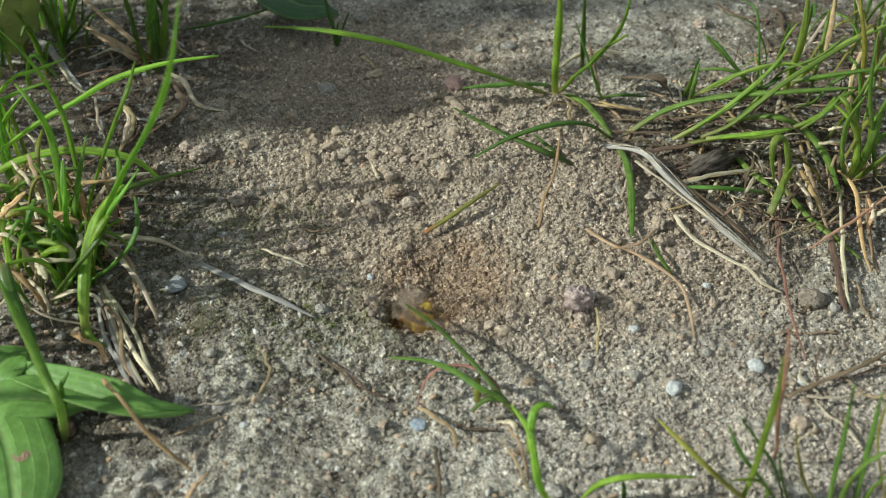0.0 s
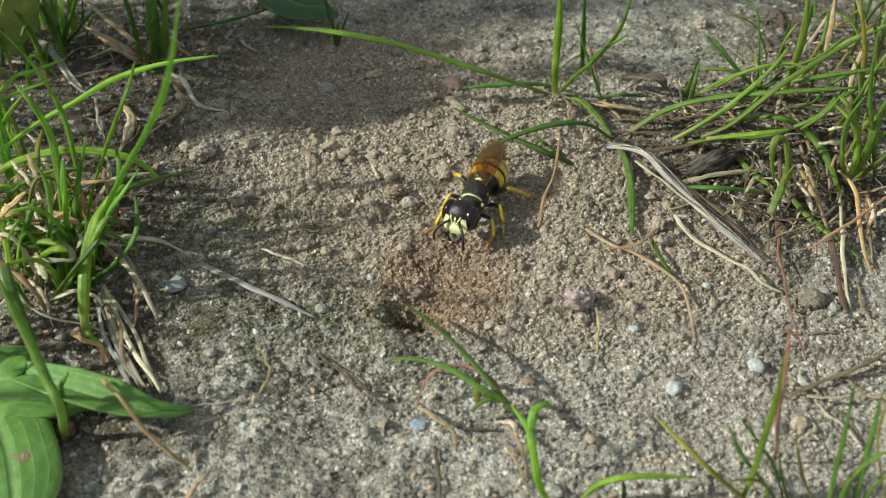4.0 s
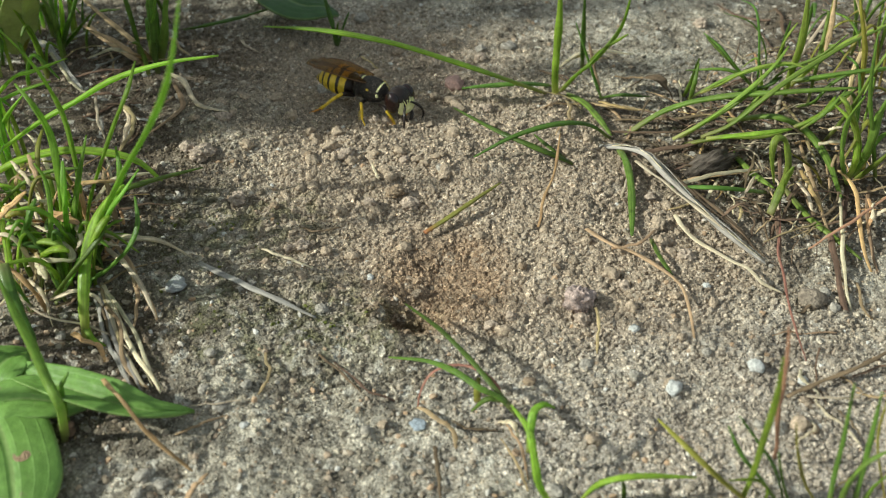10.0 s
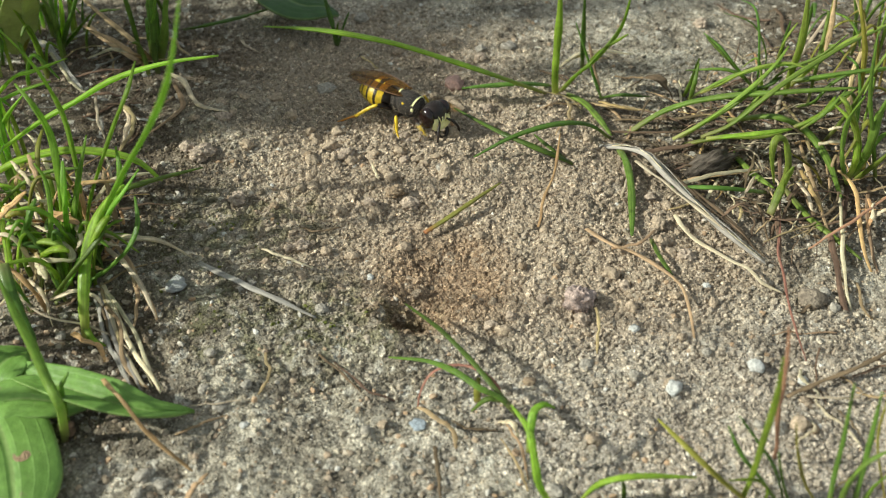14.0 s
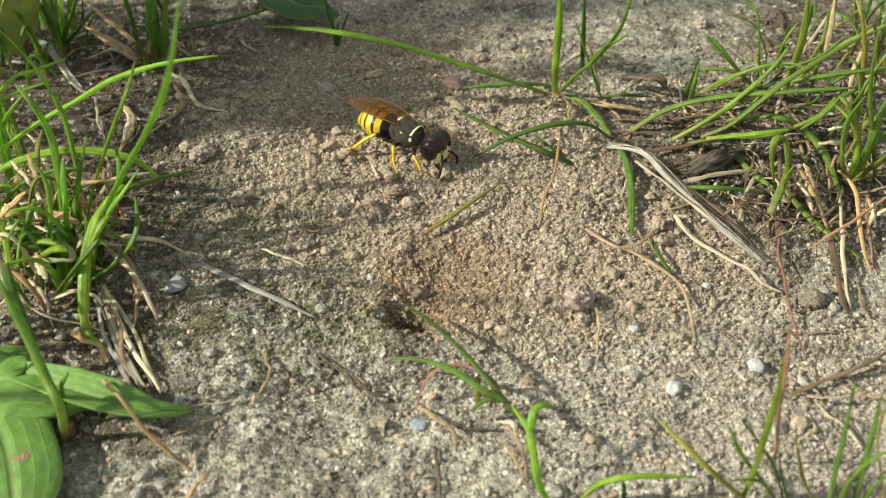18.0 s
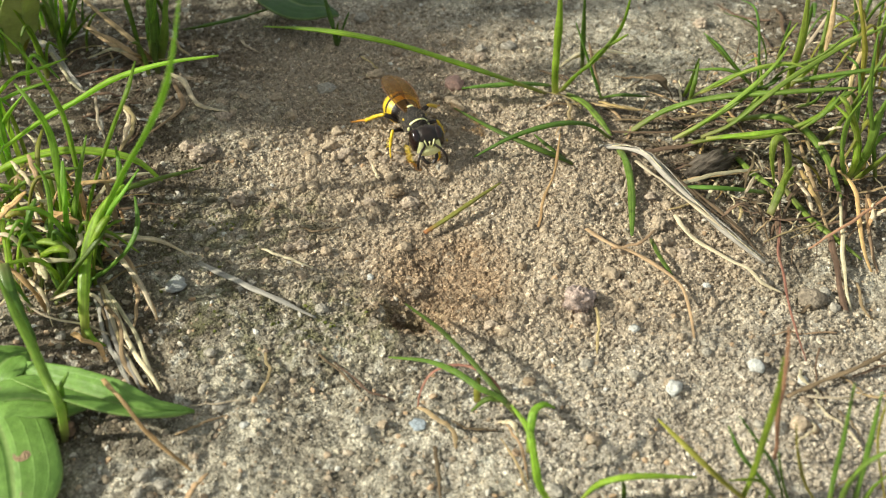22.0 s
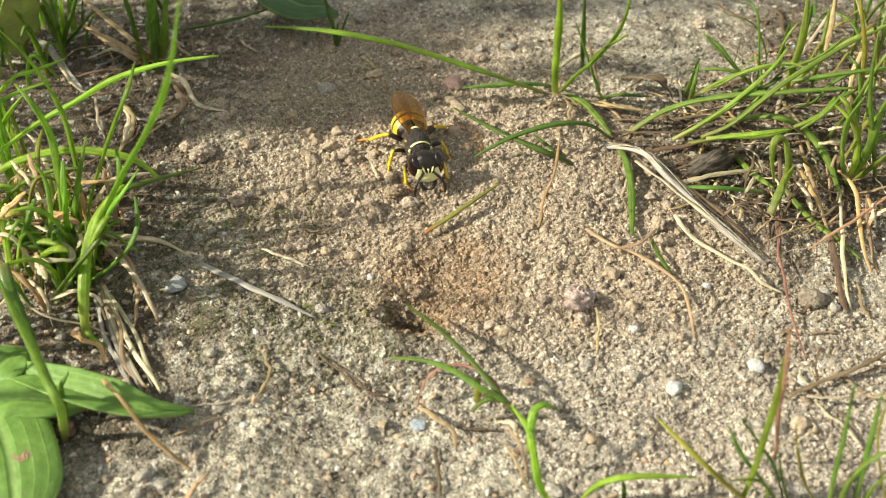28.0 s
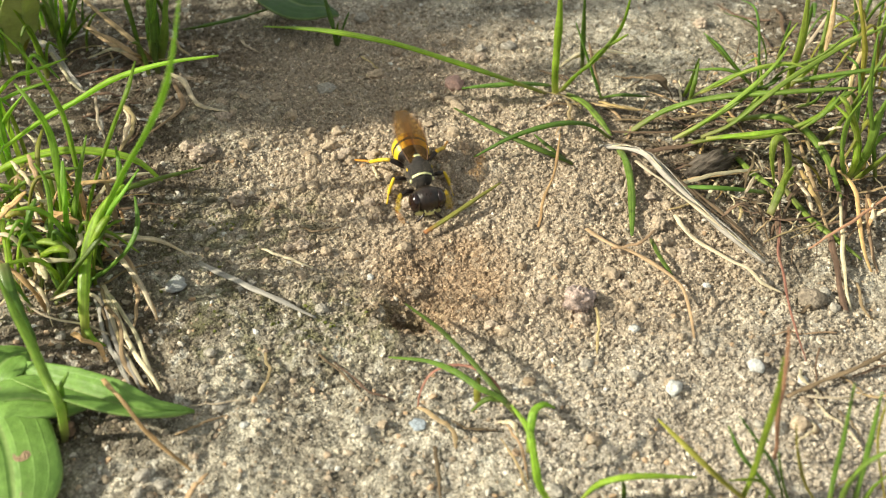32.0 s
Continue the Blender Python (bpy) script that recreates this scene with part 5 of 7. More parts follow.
litter("leaf_scrap", "dull green leaf scrap beside a twig", "leaf", "D", 0.50, (20.8, -0.8, 1.9), (21.2, -3.7, 2.1), (22.1, -6.6, 1.9))
litter("straw", "thin upright straw beside a clod", "straw", "S", 0.31, (14.2, -10.6, 1.8), (14.3, -12.7, 1.3), (14, -14.9, 0.1))
litter("dry_stick", "dry grey stick lying on sandy soil", "straw", "B", 0.45, (29.7, -20.7, 0.7), (32.8, -19.3, 1.1), (36.8, -17.9, 1.6), (41.1, -14.9, 1.1))
litter("bark_strip", "flat brown bark strip on soil", "bark", "B", 0.83, (21.2, 15.1, 1.2), (25.3, 16.6, 1), (30.9, 18.8, 0.4), flat=0.25)
frayed("bark_strip", "dark crumbling bark piece on soil", "bark", "B", 1.88, 7, (25.4, 11.8, 1.1), (29.1, 13.5, 1.4), (34.3, 16.9, 0.7))
litter("bark_strip", "pale brown dry sedge strip", "bark", "S", 0.55, (25.6, 9.7, 1.3), (29.8, 10.7, 1.5), (34.9, 12.7, 0.8), flat=0.25)
litter("straw", "brown dry stem across the soil", "straw", "B", 0.40, (20.9, 26.7, -0), (25.1, 23.9, 0.9), (29, 21.3, 0.7))
litter("straw", "tan dry stem lying below grass", "straw", "S", 0.54, (18.4, 26.6, 0.4), (21.3, 25.2, 0.9), (24.7, 25.1, 0.5))
litter("straw", "brown flattened stem below grass", "straw", "B", 0.47, (20.4, 23.4, 0.3), (27.7, 23.1, 0.8), (34, 24.9, 0.7))
litter("straw", "dark dead stem below the grass", "straw", "B", 0.39, (19.5, 21, 0.3), (25.9, 20.1, 0.7), (33.4, 21.7, 0.4))
litter("curled_leaf", "curled brown dead leaf on soil", "leaf", "B", 1.4, (23.6, 31.7, 0.1), (25.2, 30.2, 2.2), (26.7, 28.6, 2.1), (28, 28.4, 0.1), flat=0.3)
litter("straw", "fine pale straw lying on soil", "straw", "P", 0.24, (18.8, 6.6, 1.5), (19.6, 9.1, 1.9), (20.7, 12.8, 1.9))
litter("straw", "fine fibre lying on grey crust", "straw", "B", 0.25, (-11.2, -15.3, 0.4), (-9.3, -16.9, 0), (-7.2, -19.3, -0.3))
litter("straw", "fine root fibre on soil crust", "straw", "S", 0.30, (-16, -15.3, 0.6), (-15.4, -18, 0.5), (-16.1, -20.3, 0.5))
litter("straw", "thin pale fibre on the crust", "straw", "P", 0.19, (-21.7, -21.7, 0.7), (-18.7, -21.2, 0.6), (-16.1, -20.5, 0.3))
litter("straw", "fine brown fibre on soil", "straw", "B", 0.25, (-4.2, -20, -0.6), (-6.6, -19.3, 0.1), (-9.9, -15.8, -0))
litter("straw", "pale straw bit on the soil", "straw", "P", 0.31, (-7.8, 13.6, 0.9), (-7.4, 11.6, 1.2), (-7, 10.4, 1.1))
litter("straw", "pale straw bit on shaded soil", "straw", "P", 0.37, (-26.7, 42.3, 0.4), (-25.4, 40.6, 0.4), (-24, 40.2, -0.1))
litter("straw", "thin straw on shaded soil", "straw", "S", 0.29, (-11.5, 40.7, -0.4), (-9.7, 37.7, -0), (-7.5, 35.1, -0.3))
litter("straw", "thin brown straw on the back soil", "straw", "B", 0.42, (12.2, 34.5, 0.4), (14.1, 32.4, 0.9), (15.8, 31.4, 0.4))
litter("straw", "fine twig on crumbly soil", "straw", "B", 0.29, (-14.9, 3.3, 0.3), (-13, 2.3, 0.4), (-10.8, 3.3, 0.2))
litter("straw", "tan fibre below grass tuft", "straw", "S", 0.29, (-22.3, -24.9, 0.7), (-20.8, -24.2, 0.9), (-18.5, -22.4, 0.3))

# withered undergrowth and further blades of the tufts
thatch(left_tuft, 11, 60, -40.5, 0.5, 7.7, 13.4, "SPPOPBBB")
sward(left_tuft, 12, 13, -41.8, -1.1, 6.1, 8.8, "GGDY", (5, 11), 8, (0.35, 0.6))
sward(left_tuft, 33, 5, -43.5, -14.5, 3.5, 5.5, "GDDM", (8, 15), 5, (0.8, 1.2))
sward(left_tuft, 34, 7, -46, 9, 4.5, 5.5, "GGDM", (9, 16), 5, (0.5, 0.8))
sward(left_tuft, 32, 16, -35.3, -4.4, 3.2, 5.4, "GGDM", (4, 9), 5, (0.45, 0.7))
sward(left_tuft, 22, 22, -40.5, 0, 7.7, 10.7, "SPPO", (3, 8), 10, (0.25, 0.6))
thatch(upper_left_tuft, 13, 48, -42.6, 33, 10.9, 18.1, "SBBBW", (3, 8), 1.5)
sward(back_left_tuft, 14, 26, -53.7, 40.8, 7, 10.3, "DGG", (5, 13), 6, (0.4, 0.7))
sward(upper_left_tuft, 15, 6, -37.3, 37.4, 2.2, 4.3, "D", (5, 12), 4)
thatch(upper_right_tuft, 16, 150, 37.7, 17.5, 15.6, 15.6, "SPSOBBBB", (3, 9), 2.2, (0.12, 0.38))
sward(upper_right_tuft, 17, 22, 46.9, 27.7, 11.2, 17.1, "MMDY", (5, 13), 10, (0.3, 0.6))
thatch(upper_right_tuft, 36, 45, 51, 40, 11, 13, "SPBBBB", (4, 10), 2.5, (0.2, 0.5))
sward(upper_right_tuft, 37, 12, 53, 40, 8, 10, "MDDY", (6, 14), 8, (0.4, 0.7))
thatch(lower_right_tuft, 18, 14, 34.4, -20.4, 5.4, 10.5, "SBP", (3, 8), 1.2, (0.2, 0.4))
thatch(middle_plant, 19, 10, 18.1, 29.7, 7.3, 9.1, "SB", (3, 8), 1.2, (0.2, 0.5))

# ---- plantain: broad leaves at the foot of the tuft ----
def leaf_mesh(axis, half, origin, fold=0.25, droop=0.2, tip=1.0, thick=0.22, n=34, m=26, mat=LEAF, blunt=0.5):
    """A long leaf along the axis with parallel ribs, a folded middle and real thickness."""
    c = spline([(p[0] - origin[0], p[1] - origin[1], p[2] - origin[2]) for p in axis], n)
    top = []
    side = Vector((0, 1, 0))
    for i, q in enumerate(c):
        t = (c[min(i + 1, n)] - c[max(i - 1, 0)]).normalized()
        sd = t.cross(Vector((0, 0, 1)))
        side = sd.normalized() if sd.length > 0.25 else side
        nor = side.cross(t)
        s = i / n
        w = half * (0.18 + 0.82 * min(1, s / 0.35) ** 0.8) * max(0.03, (1 - max(0, (s - blunt) / (1 - blunt)) ** 2.2)) ** tip
        for j in range(m + 1):
            u = j / m * 2 - 1
            rib = 0.045 * abs(math.sin(u * 3 * math.pi)) - 0.12 * math.exp(-(u / 0.09) ** 2)
            wave = 0.18 * math.sin(s * 17 + u * 2) * abs(u)
            lift = fold * abs(u) - droop * u * u
            top.append(q + side * (u * w) + nor * (lift * w + rib + wave * 0.6))
    k = len(top)
    verts = top + [v - Vector((0, 0, thick)) for v in top]
    faces = []
    for i in range(n):
        for j in range(m):
            a = i * (m + 1) + j
            b = a + m + 1
            faces.append((a, a + 1, b + 1, b))
            faces.append((k + a, k + b, k + b + 1, k + a + 1))
    ring = [j for j in range(m + 1)] + [i * (m + 1) + m for i in range(1, n + 1)] + [n * (m + 1) + j for j in range(m - 1, -1, -1)] + [i * (m + 1) for i in range(n - 1, 0, -1)]
    for a, b in zip(ring, ring[1:] + ring[:1]):
        faces.append((b, a, k + a, k + b))
    me = mesh_of("leaf", verts, faces, mat)
    # u across the leaf, v from foot to tip
    at = np.zeros(len(me.loops), np.int32)
    me.loops.foreach_get("vertex_index", at)
    at = at % k
    uv = me.uv_layers.new(name="UVMap")
    uv.data.foreach_set("uv", np.column_stack([(at % (m + 1)) / m, (at // (m + 1)) / n]).astype(np.float32).ravel())
    return me


plantain = thing("plantain", -40.4, -19.2, gz(-40.4, -19.2), "plantain rosette with lance-shaped ribbed green leaves", "plant")
part("leaf", leaf_mesh([(-40.9, -16.8, 1), (-33.8, -20.8, 2.8), (-28.6, -23, 3.2), (-24.5, -23.9, 2.6), (-21, -22.8, 1.3)], 1.8, plantain.location / MM, fold=0.55, droop=0.1, blunt=0.36), plantain)
leaf = part("leaf", leaf_mesh([(-39.7, -20.7, 1.7), (-36.9, -24.6, 2.5), (-34.5, -28.6, 3), (-33.1, -32.1, 2.5), (-32.3, -35.8, 1.3)], 3.7, plantain.location / MM, fold=0.1, droop=0.25, blunt=0.62), plantain, "broad leaf with a brown spot")
part("leaf", leaf_mesh([(-39.8, -21.2, 1.3), (-38.9, -19.4, 2.2), (-38.0, -17.6, 2.4), (-36.9, -15.9, 1.6)], 2.5, plantain.location / MM, fold=0.3), plantain)
part("leaf", leaf_mesh([(-39.7, -24.6, 1.1), (-38, -23.3, 2), (-35.8, -22.4, 2.4), (-32.5, -22.5, 2.1), (-30.3, -22.5, 1.3)], 2.4, plantain.location / MM, fold=0.3), plantain)
blade(plantain, "M", 0.85, (-31.8, -24.6, -0.7), (-30.7, -25.7, 5), (-31.8, -24.2, 6.4), (-32.9, -22.6, 8.5), (-33.9, -21.5, 11), (-35.1, -20.1, 14))
blade(plantain, "D", 0.8, (-31.9, -23.8, -0.7), (-31.6, -23.5, 2.9), (-31.2, -23.8, 5), (-30.1, -23.8, 7))
blade(plantain, "B", 0.9, (-32.1, -24.6, -0.8), (-31.3, -24.4, 0.3), (-31.5, -24, 1.4))
# the leaf spot
part("leaf_spot", ball(-33.3 - plantain.location.x / MM, -28.8 - plantain.location.y / MM, 3.0 - plantain.location.z / MM, 0.72, 0.8, 0.06, SPOT, "leaf_spot"), leaf, "brown dead spot")
back_leaf = thing("broad_leaf_plant", -19.5, 59.8, gz(-10, 55), "dark green broad leaf of a low plant on soil", "plant")
part("leaf", leaf_mesh([(-29.2, 63, 1.1), (-23.6, 52.2, 2.9), (-19, 46.2, 3.6), (-15.7, 46.5, 3.1), (-14, 47.3, 1.6)], 3.6, back_leaf.location / MM, fold=0.2, mat=DARK_LEAF), back_leaf)
corner_leaf = thing("young_leaf", -57.7, 44.8, gz(-58, 45), "pale green young leaf at the grass foot", "plant")
part("leaf", leaf_mesh([(-55.1, 39.1, 0.2), (-52.9, 36.2, 3.9), (-50.6, 33.3, 8.9), (-47.9, 28.5, 16)], 2.6, corner_leaf.location / MM, fold=0.5, mat=PALE_LEAF), corner_leaf)
# taller unseen plants added just outside, towards the sun, whose shade falls on the soil
shade_plant = thing("tall_broad_leaf_plant", -64, 36, gz(-64, 36), "tall plant with broad upright green leaves", "plant")
for i in range(24):
    by = 19.5 + 2.4 * i
    h = (41 + 0.4 * i if i < 8 else 47 + 5 * math.sin(i * 2.3))
    bx, tx, ty = -67 - 1.5 * (i % 3), -66 + math.sin(i * 1.7), by + 0.7 * math.sin(i * 2.9)
    part("leaf", leaf_mesh([(bx * 0.99, by, h * 0.53), (tx, (by + ty) / 2, h * 0.73), (tx, ty, h * 1.04)], 1.25 + 0.15 * (i % 3), shade_plant.location / MM, fold=0.1, mat=LEAF, blunt=0.7, n=16, m=8), shade_plant)
    blade(shade_plant, "G", 1.0, (bx, by, -0.5), (bx, by, h * 0.2), (bx * 0.99, by, h * 0.54))
for by, h in ((17.4, 44), (15.8, 43), (14.2, 41), (13.0, 38)):
    part("leaf", leaf_mesh([(-67, by, h * 0.5), (-66.5, by + 0.5, h * 0.75), (-66, by + 1, h)], 1.3, shade_plant.location / MM, fold=0.1, mat=LEAF, blunt=0.7), shade_plant)
    blade(shade_plant, "G", 1.4, (-67, by, -0.5), (-67, by, h * 0.2), (-67, by, h * 0.52))
# unseen blades, sized and spaced to throw patchy shade on the back soil
shade_grass = thing("shade_grass", -72, 48, gz(-72, 48), "unseen stand of tall broad grass blades, added for shade", "grass tuft")
rnd = random.Random(18)
for i in range(6):
    bx, by = -74 + rnd.uniform(-6, 6), rnd.uniform(29, 52)
    h, lx, ly = rnd.uniform(52, 86), rnd.uniform(-6, 4), rnd.uniform(-5, 5)
    part("blade", stem_mesh("blade", rnd.choice("GD"), rnd.uniform(2.2, 4.5), [(bx, by, -0.5), (bx + lx * 0.1, by + ly * 0.15, h * 0.4), (bx + lx * 0.4, by + ly * 0.5, h * 0.75), (bx + lx, by + ly, h)], shade_grass.location / MM, 0.3, (0.1, 1.0, 0.2)), shade_grass)
for i in range(7):
    bx, by = -84 + rnd.uniform(-5, 5), rnd.uniform(36, 60)
    h, lx, ly = rnd.uniform(85, 125), rnd.uniform(-6, 4), rnd.uniform(-5, 5)
    part("blade", stem_mesh("blade", rnd.choice("GD"), rnd.uniform(2.2, 4.0), [(bx, by, -0.5), (bx + lx * 0.1, by + ly * 0.15, h * 0.4), (bx + lx * 0.4, by + ly * 0.5, h * 0.75), (bx + lx, by + ly, h)], shade_grass.location / MM, 0.3, (0.5, 1.0, 0.2)), shade_grass)
for i in range(11):
    bx, by = -98 + rnd.uniform(-7, 7), rnd.uniform(33, 40)
    h, lx, ly = rnd.uniform(100, 150), rnd.uniform(-6, 4), rnd.uniform(-4, 4)
    part("blade", stem_mesh("blade", rnd.choice("GD"), rnd.uniform(3.5, 6.5), [(bx, by, -0.5), (bx + lx * 0.1, by + ly * 0.15, h * 0.4), (bx + lx * 0.4, by + ly * 0.5, h * 0.75), (bx + lx, by + ly, h)], shade_grass.location / MM, 0.3, (0.1, 0.9, 0.5)), shade_grass)
for i in range(9):
    bx, by, h = -84 + rnd.uniform(-4, 4), 19 + 0.5 * i, rnd.uniform(60, 76)
    part("blade", stem_mesh("blade", "G", rnd.uniform(4.0, 6.0), [(bx, by, -0.5), (bx, by, h * 0.4), (bx + 0.5, by + 0.3, h * 0.8), (bx + 1, by + 1, h)], shade_grass.location / MM, 0.3, (0.05, 0.3, 1.0)), shade_grass)
side_tuft = thing("grass_tuft", -62, -4, gz(-62, -4), "tuft of tall thin green grass", "grass tuft")
rnd = random.Random(8)
for i in range(14):
    bx, by = -62 + rnd.uniform(-8, 4), rnd.uniform(-36, -14)
    h = rnd.uniform(8, 22)
    lx, ly = rnd.uniform(-8, 4), rnd.uniform(-6, 6)
    blade(side_tuft, rnd.choice("GGD"), rnd.uniform(0.6, 1.3), (bx, by, -0.5), (bx + lx * 0.1, by + ly * 0.15, h * 0.4), (bx + lx * 0.4, by + ly * 0.5, h * 0.75), (bx + lx, by + ly, h))


# ---- stones and clods ----
rock("earth_clod", "pinkish-brown earth clod resting on crumbs", 12.8, -8.8, 2.63, PINK_CLOD, 100, 0.98, 1.00, 0, 0.12, "clod", 0.30)
rock("pebble", "small bright white quartz pebble", 20.2, -19.3, 1.41, WHITE_STONE, 101, 0.70, 1.23, 67, 0.20, "pebble", 0.20)
rock("pebble", "pale white pebble on sandy soil", 27.9, -17, 1.36, WHITE_STONE, 102, 0.60, 1.15, 134, 0.20, "pebble", 0.20)
rock("pebble", "glossy bluish-white stone chip", -2.1, -22.7, 1.30, BLUE_STONE, 103, 0.40, 1.07, 21, 0.20, "pebble", 0.20)
rock("pebble", "pale bluish-grey pebble set in crust", -25.9, -6, 1.75, PALE_STONE, 104, 0.55, 1.25, 88, 0.20, "pebble", 0.20)
rock("earth_clod", "rounded tan soil clod", -3.4, 6.6, 1.48, CLOD, 105, 0.80, 1.18, 155, 0.10, "clod", 0.30)
rock("earth_clod", "brown soil lump on the spoil heap", -5.1, 8.3, 1.59, TAN_STONE, 106, 0.70, 1.10, 42, 0.10, "clod", 0.30)
rock("pebble", "pinkish pebble half buried in soil", 1.4, 32.1, 2.23, PINK_STONE, 107, 0.70, 1.28, 109, 0.20, "pebble", 0.20)
rock("pebble", "grey-brown stone below dry stems", 35, -8.5, 2.38, BROWN_STONE, 108, 0.70, 1.20, 176, 0.20, "pebble", 0.20)
rock("pebble", "small grey stone on sandy soil", 37, -9.4, 1.01, GREY_STONE, 109, 0.70, 1.12, 63, 0.20, "pebble", 0.20)
rock("pebble", "small pale grey stone", 36.6, -7.4, 1.12, GREY_STONE, 110, 0.80, 1.05, 130, 0.20, "pebble", 0.20)
rock("pebble", "tiny cream pebble on sandy soil", 17.6, -12.5, 0.91, WHITE_STONE, 111, 0.70, 1.23, 17, 0.20, "pebble", 0.20)
rock("pebble", "flat pale pebble in soil", 12.9, -16.2, 1.29, GREY_STONE, 112, 0.50, 1.15, 84, 0.20, "pebble", 0.20)
rock("pebble", "tiny white pebble on sandy soil", 25.3, -6.8, 0.77, WHITE_STONE, 113, 0.70, 1.07, 151, 0.20, "pebble", 0.20)
rock("pebble", "tiny bright pebble on sandy soil", 31.9, -18.2, 0.87, WHITE_STONE, 114, 0.70, 1.25, 38, 0.20, "pebble", 0.20)
rock("earth_clod", "brown rounded soil clod", -22, 7.9, 1.59, CLOD, 115, 0.75, 1.18, 105, 0.10, "clod", 0.30)
rock("pebble", "small tan crumb of stone", -17.8, 6.4, 0.95, TAN_STONE, 116, 0.80, 1.10, 172, 0.20, "pebble", 0.20)
rock("earth_clod", "dark soil clod on the heap", -10.9, 15.4, 1.57, CLOD, 117, 0.75, 1.28, 59, 0.10, "clod", 0.30)
rock("earth_clod", "small tan clod on sandy soil", -14.9, 14.9, 1.01, TAN_STONE, 118, 0.80, 1.20, 126, 0.10, "clod", 0.30)
rock("earth_clod", "tan soil clod on sandy soil", -14.4, 0.5, 1.26, CLOD, 119, 0.80, 1.12, 13, 0.10, "clod", 0.30)
rock("earth_clod", "brown soil clod on sandy soil", -15.7, 0.3, 1.01, CLOD, 120, 0.80, 1.05, 80, 0.10, "clod", 0.30)
rock("pebble", "grey pebble on crust", -11.5, -9.3, 1.10, GREY_STONE, 121, 0.60, 1.23, 147, 0.20, "pebble", 0.20)
rock("earth_clod", "large brown soil lump below grass", -26.9, 15.2, 2.12, CLOD, 122, 0.70, 1.15, 34, 0.10, "clod", 0.30)
rock("earth_clod", "crumbly brown soil lump", -28.6, 16, 1.57, CLOD, 123, 0.70, 1.07, 101, 0.10, "clod", 0.30)
rock("earth_clod", "crumbly soil lump at the heap edge", -25.1, 20, 1.41, CLOD, 124, 0.60, 1.25, 168, 0.10, "clod", 0.30)
rock("pebble", "flat grey pebble in shade", -14.5, 30.8, 2.21, GREY_STONE, 125, 0.40, 1.18, 55, 0.20, "pebble", 0.20)
rock("earth_clod", "small soil clod below a larger one", 13, -10.8, 1.31, CLOD, 126, 0.70, 1.10, 122, 0.10, "clod", 0.30)
rock("pebble", "orange-tan pebble on sandy soil", 7.7, -18.1, 0.95, TAN_STONE, 127, 0.60, 1.28, 9, 0.20, "pebble", 0.20)
rock("pebble", "pale pebble in sand", 23.8, -15.2, 0.89, GREY_STONE, 128, 0.60, 1.20, 76, 0.20, "pebble", 0.20)
rock("pebble", "pale grey pebble on sandy soil", -20.9, -15.6, 0.97, GREY_STONE, 129, 0.60, 1.12, 143, 0.20, "pebble", 0.20)
rock("pebble", "tiny bright pebble on crust", -16.9, -23.2, 0.76, WHITE_STONE, 130, 0.60, 1.05, 30, 0.20, "pebble", 0.20)
rock("pebble", "pale flat pebble on sandy soil", -20.9, -19.7, 0.94, GREY_STONE, 131, 0.50, 1.23, 97, 0.20, "pebble", 0.20)
rock("earth_clod", "grey soil clod on sandy soil", 5.2, 25.9, 1.28, CLOD, 132, 0.70, 1.15, 164, 0.10, "clod", 0.30)
rock("earth_clod", "tan soil clod on sandy soil", -4.3, 14.4, 1.01, CLOD, 133, 0.80, 1.07, 51, 0.10, "clod", 0.30)
rock("earth_clod", "brown soil clod on sandy soil", -7.7, 6.4, 1.13, CLOD, 134, 0.80, 1.25, 118, 0.10, "clod", 0.30)
rock("earth_clod", "tan soil clod on sandy soil", 4.5, -11.6, 1.00, CLOD, 135, 0.85, 1.18, 5, 0.10, "clod", 0.30)
rock("earth_clod", "pale tan clod on sandy soil", 7.8, -3.8, 0.81, TAN_STONE, 136, 0.85, 1.10, 72, 0.10, "clod", 0.30)
rock("earth_clod", "tan soil clod on sandy soil", 9.4, -8.6, 0.86, CLOD, 137, 0.85, 1.28, 139, 0.10, "clod", 0.30)
rock("earth_clod", "tan soil clod on sandy soil", 6.4, -10.6, 0.92, CLOD, 138, 0.85, 1.20, 26, 0.10, "clod", 0.30)
rock("earth_clod", "brown soil clod on sandy soil", 17.5, -6.7, 1.11, CLOD, 139, 0.80, 1.12, 93, 0.10, "clod", 0.30)
rock("earth_clod", "brown soil clod below a rootlet", 24.1, -2.6, 1.47, CLOD, 140, 0.70, 1.05, 160, 0.10, "clod", 0.30)
rock("earth_clod", "grey-brown soil clod on sandy soil", 20.2, 11.9, 1.08, CLOD, 141, 0.80, 1.23, 47, 0.10, "clod", 0.30)
rock("earth_clod", "small clod on sandy soil", 11.1, -4.2, 0.72, TAN_STONE, 142, 0.80, 1.15, 114, 0.10, "clod", 0.30)
rock("earth_clod", "tan soil clod on sandy soil", 22, 7.2, 0.96, CLOD, 143, 0.80, 1.07, 1, 0.10, "clod", 0.30)
rock("pebble", "tan pebble on sandy soil", 31.3, -24, 0.83, TAN_STONE, 144, 0.60, 1.25, 68, 0.20, "pebble", 0.20)
rock("pebble", "pale pebble on crust", 2.9, -26, 0.82, GREY_STONE, 145, 0.60, 1.18, 135, 0.20, "pebble", 0.20)
rock("pebble", "tiny pale pebble on sandy soil", -0.5, -15.8, 0.73, WHITE_STONE, 146, 0.60, 1.10, 22, 0.20, "pebble", 0.20)
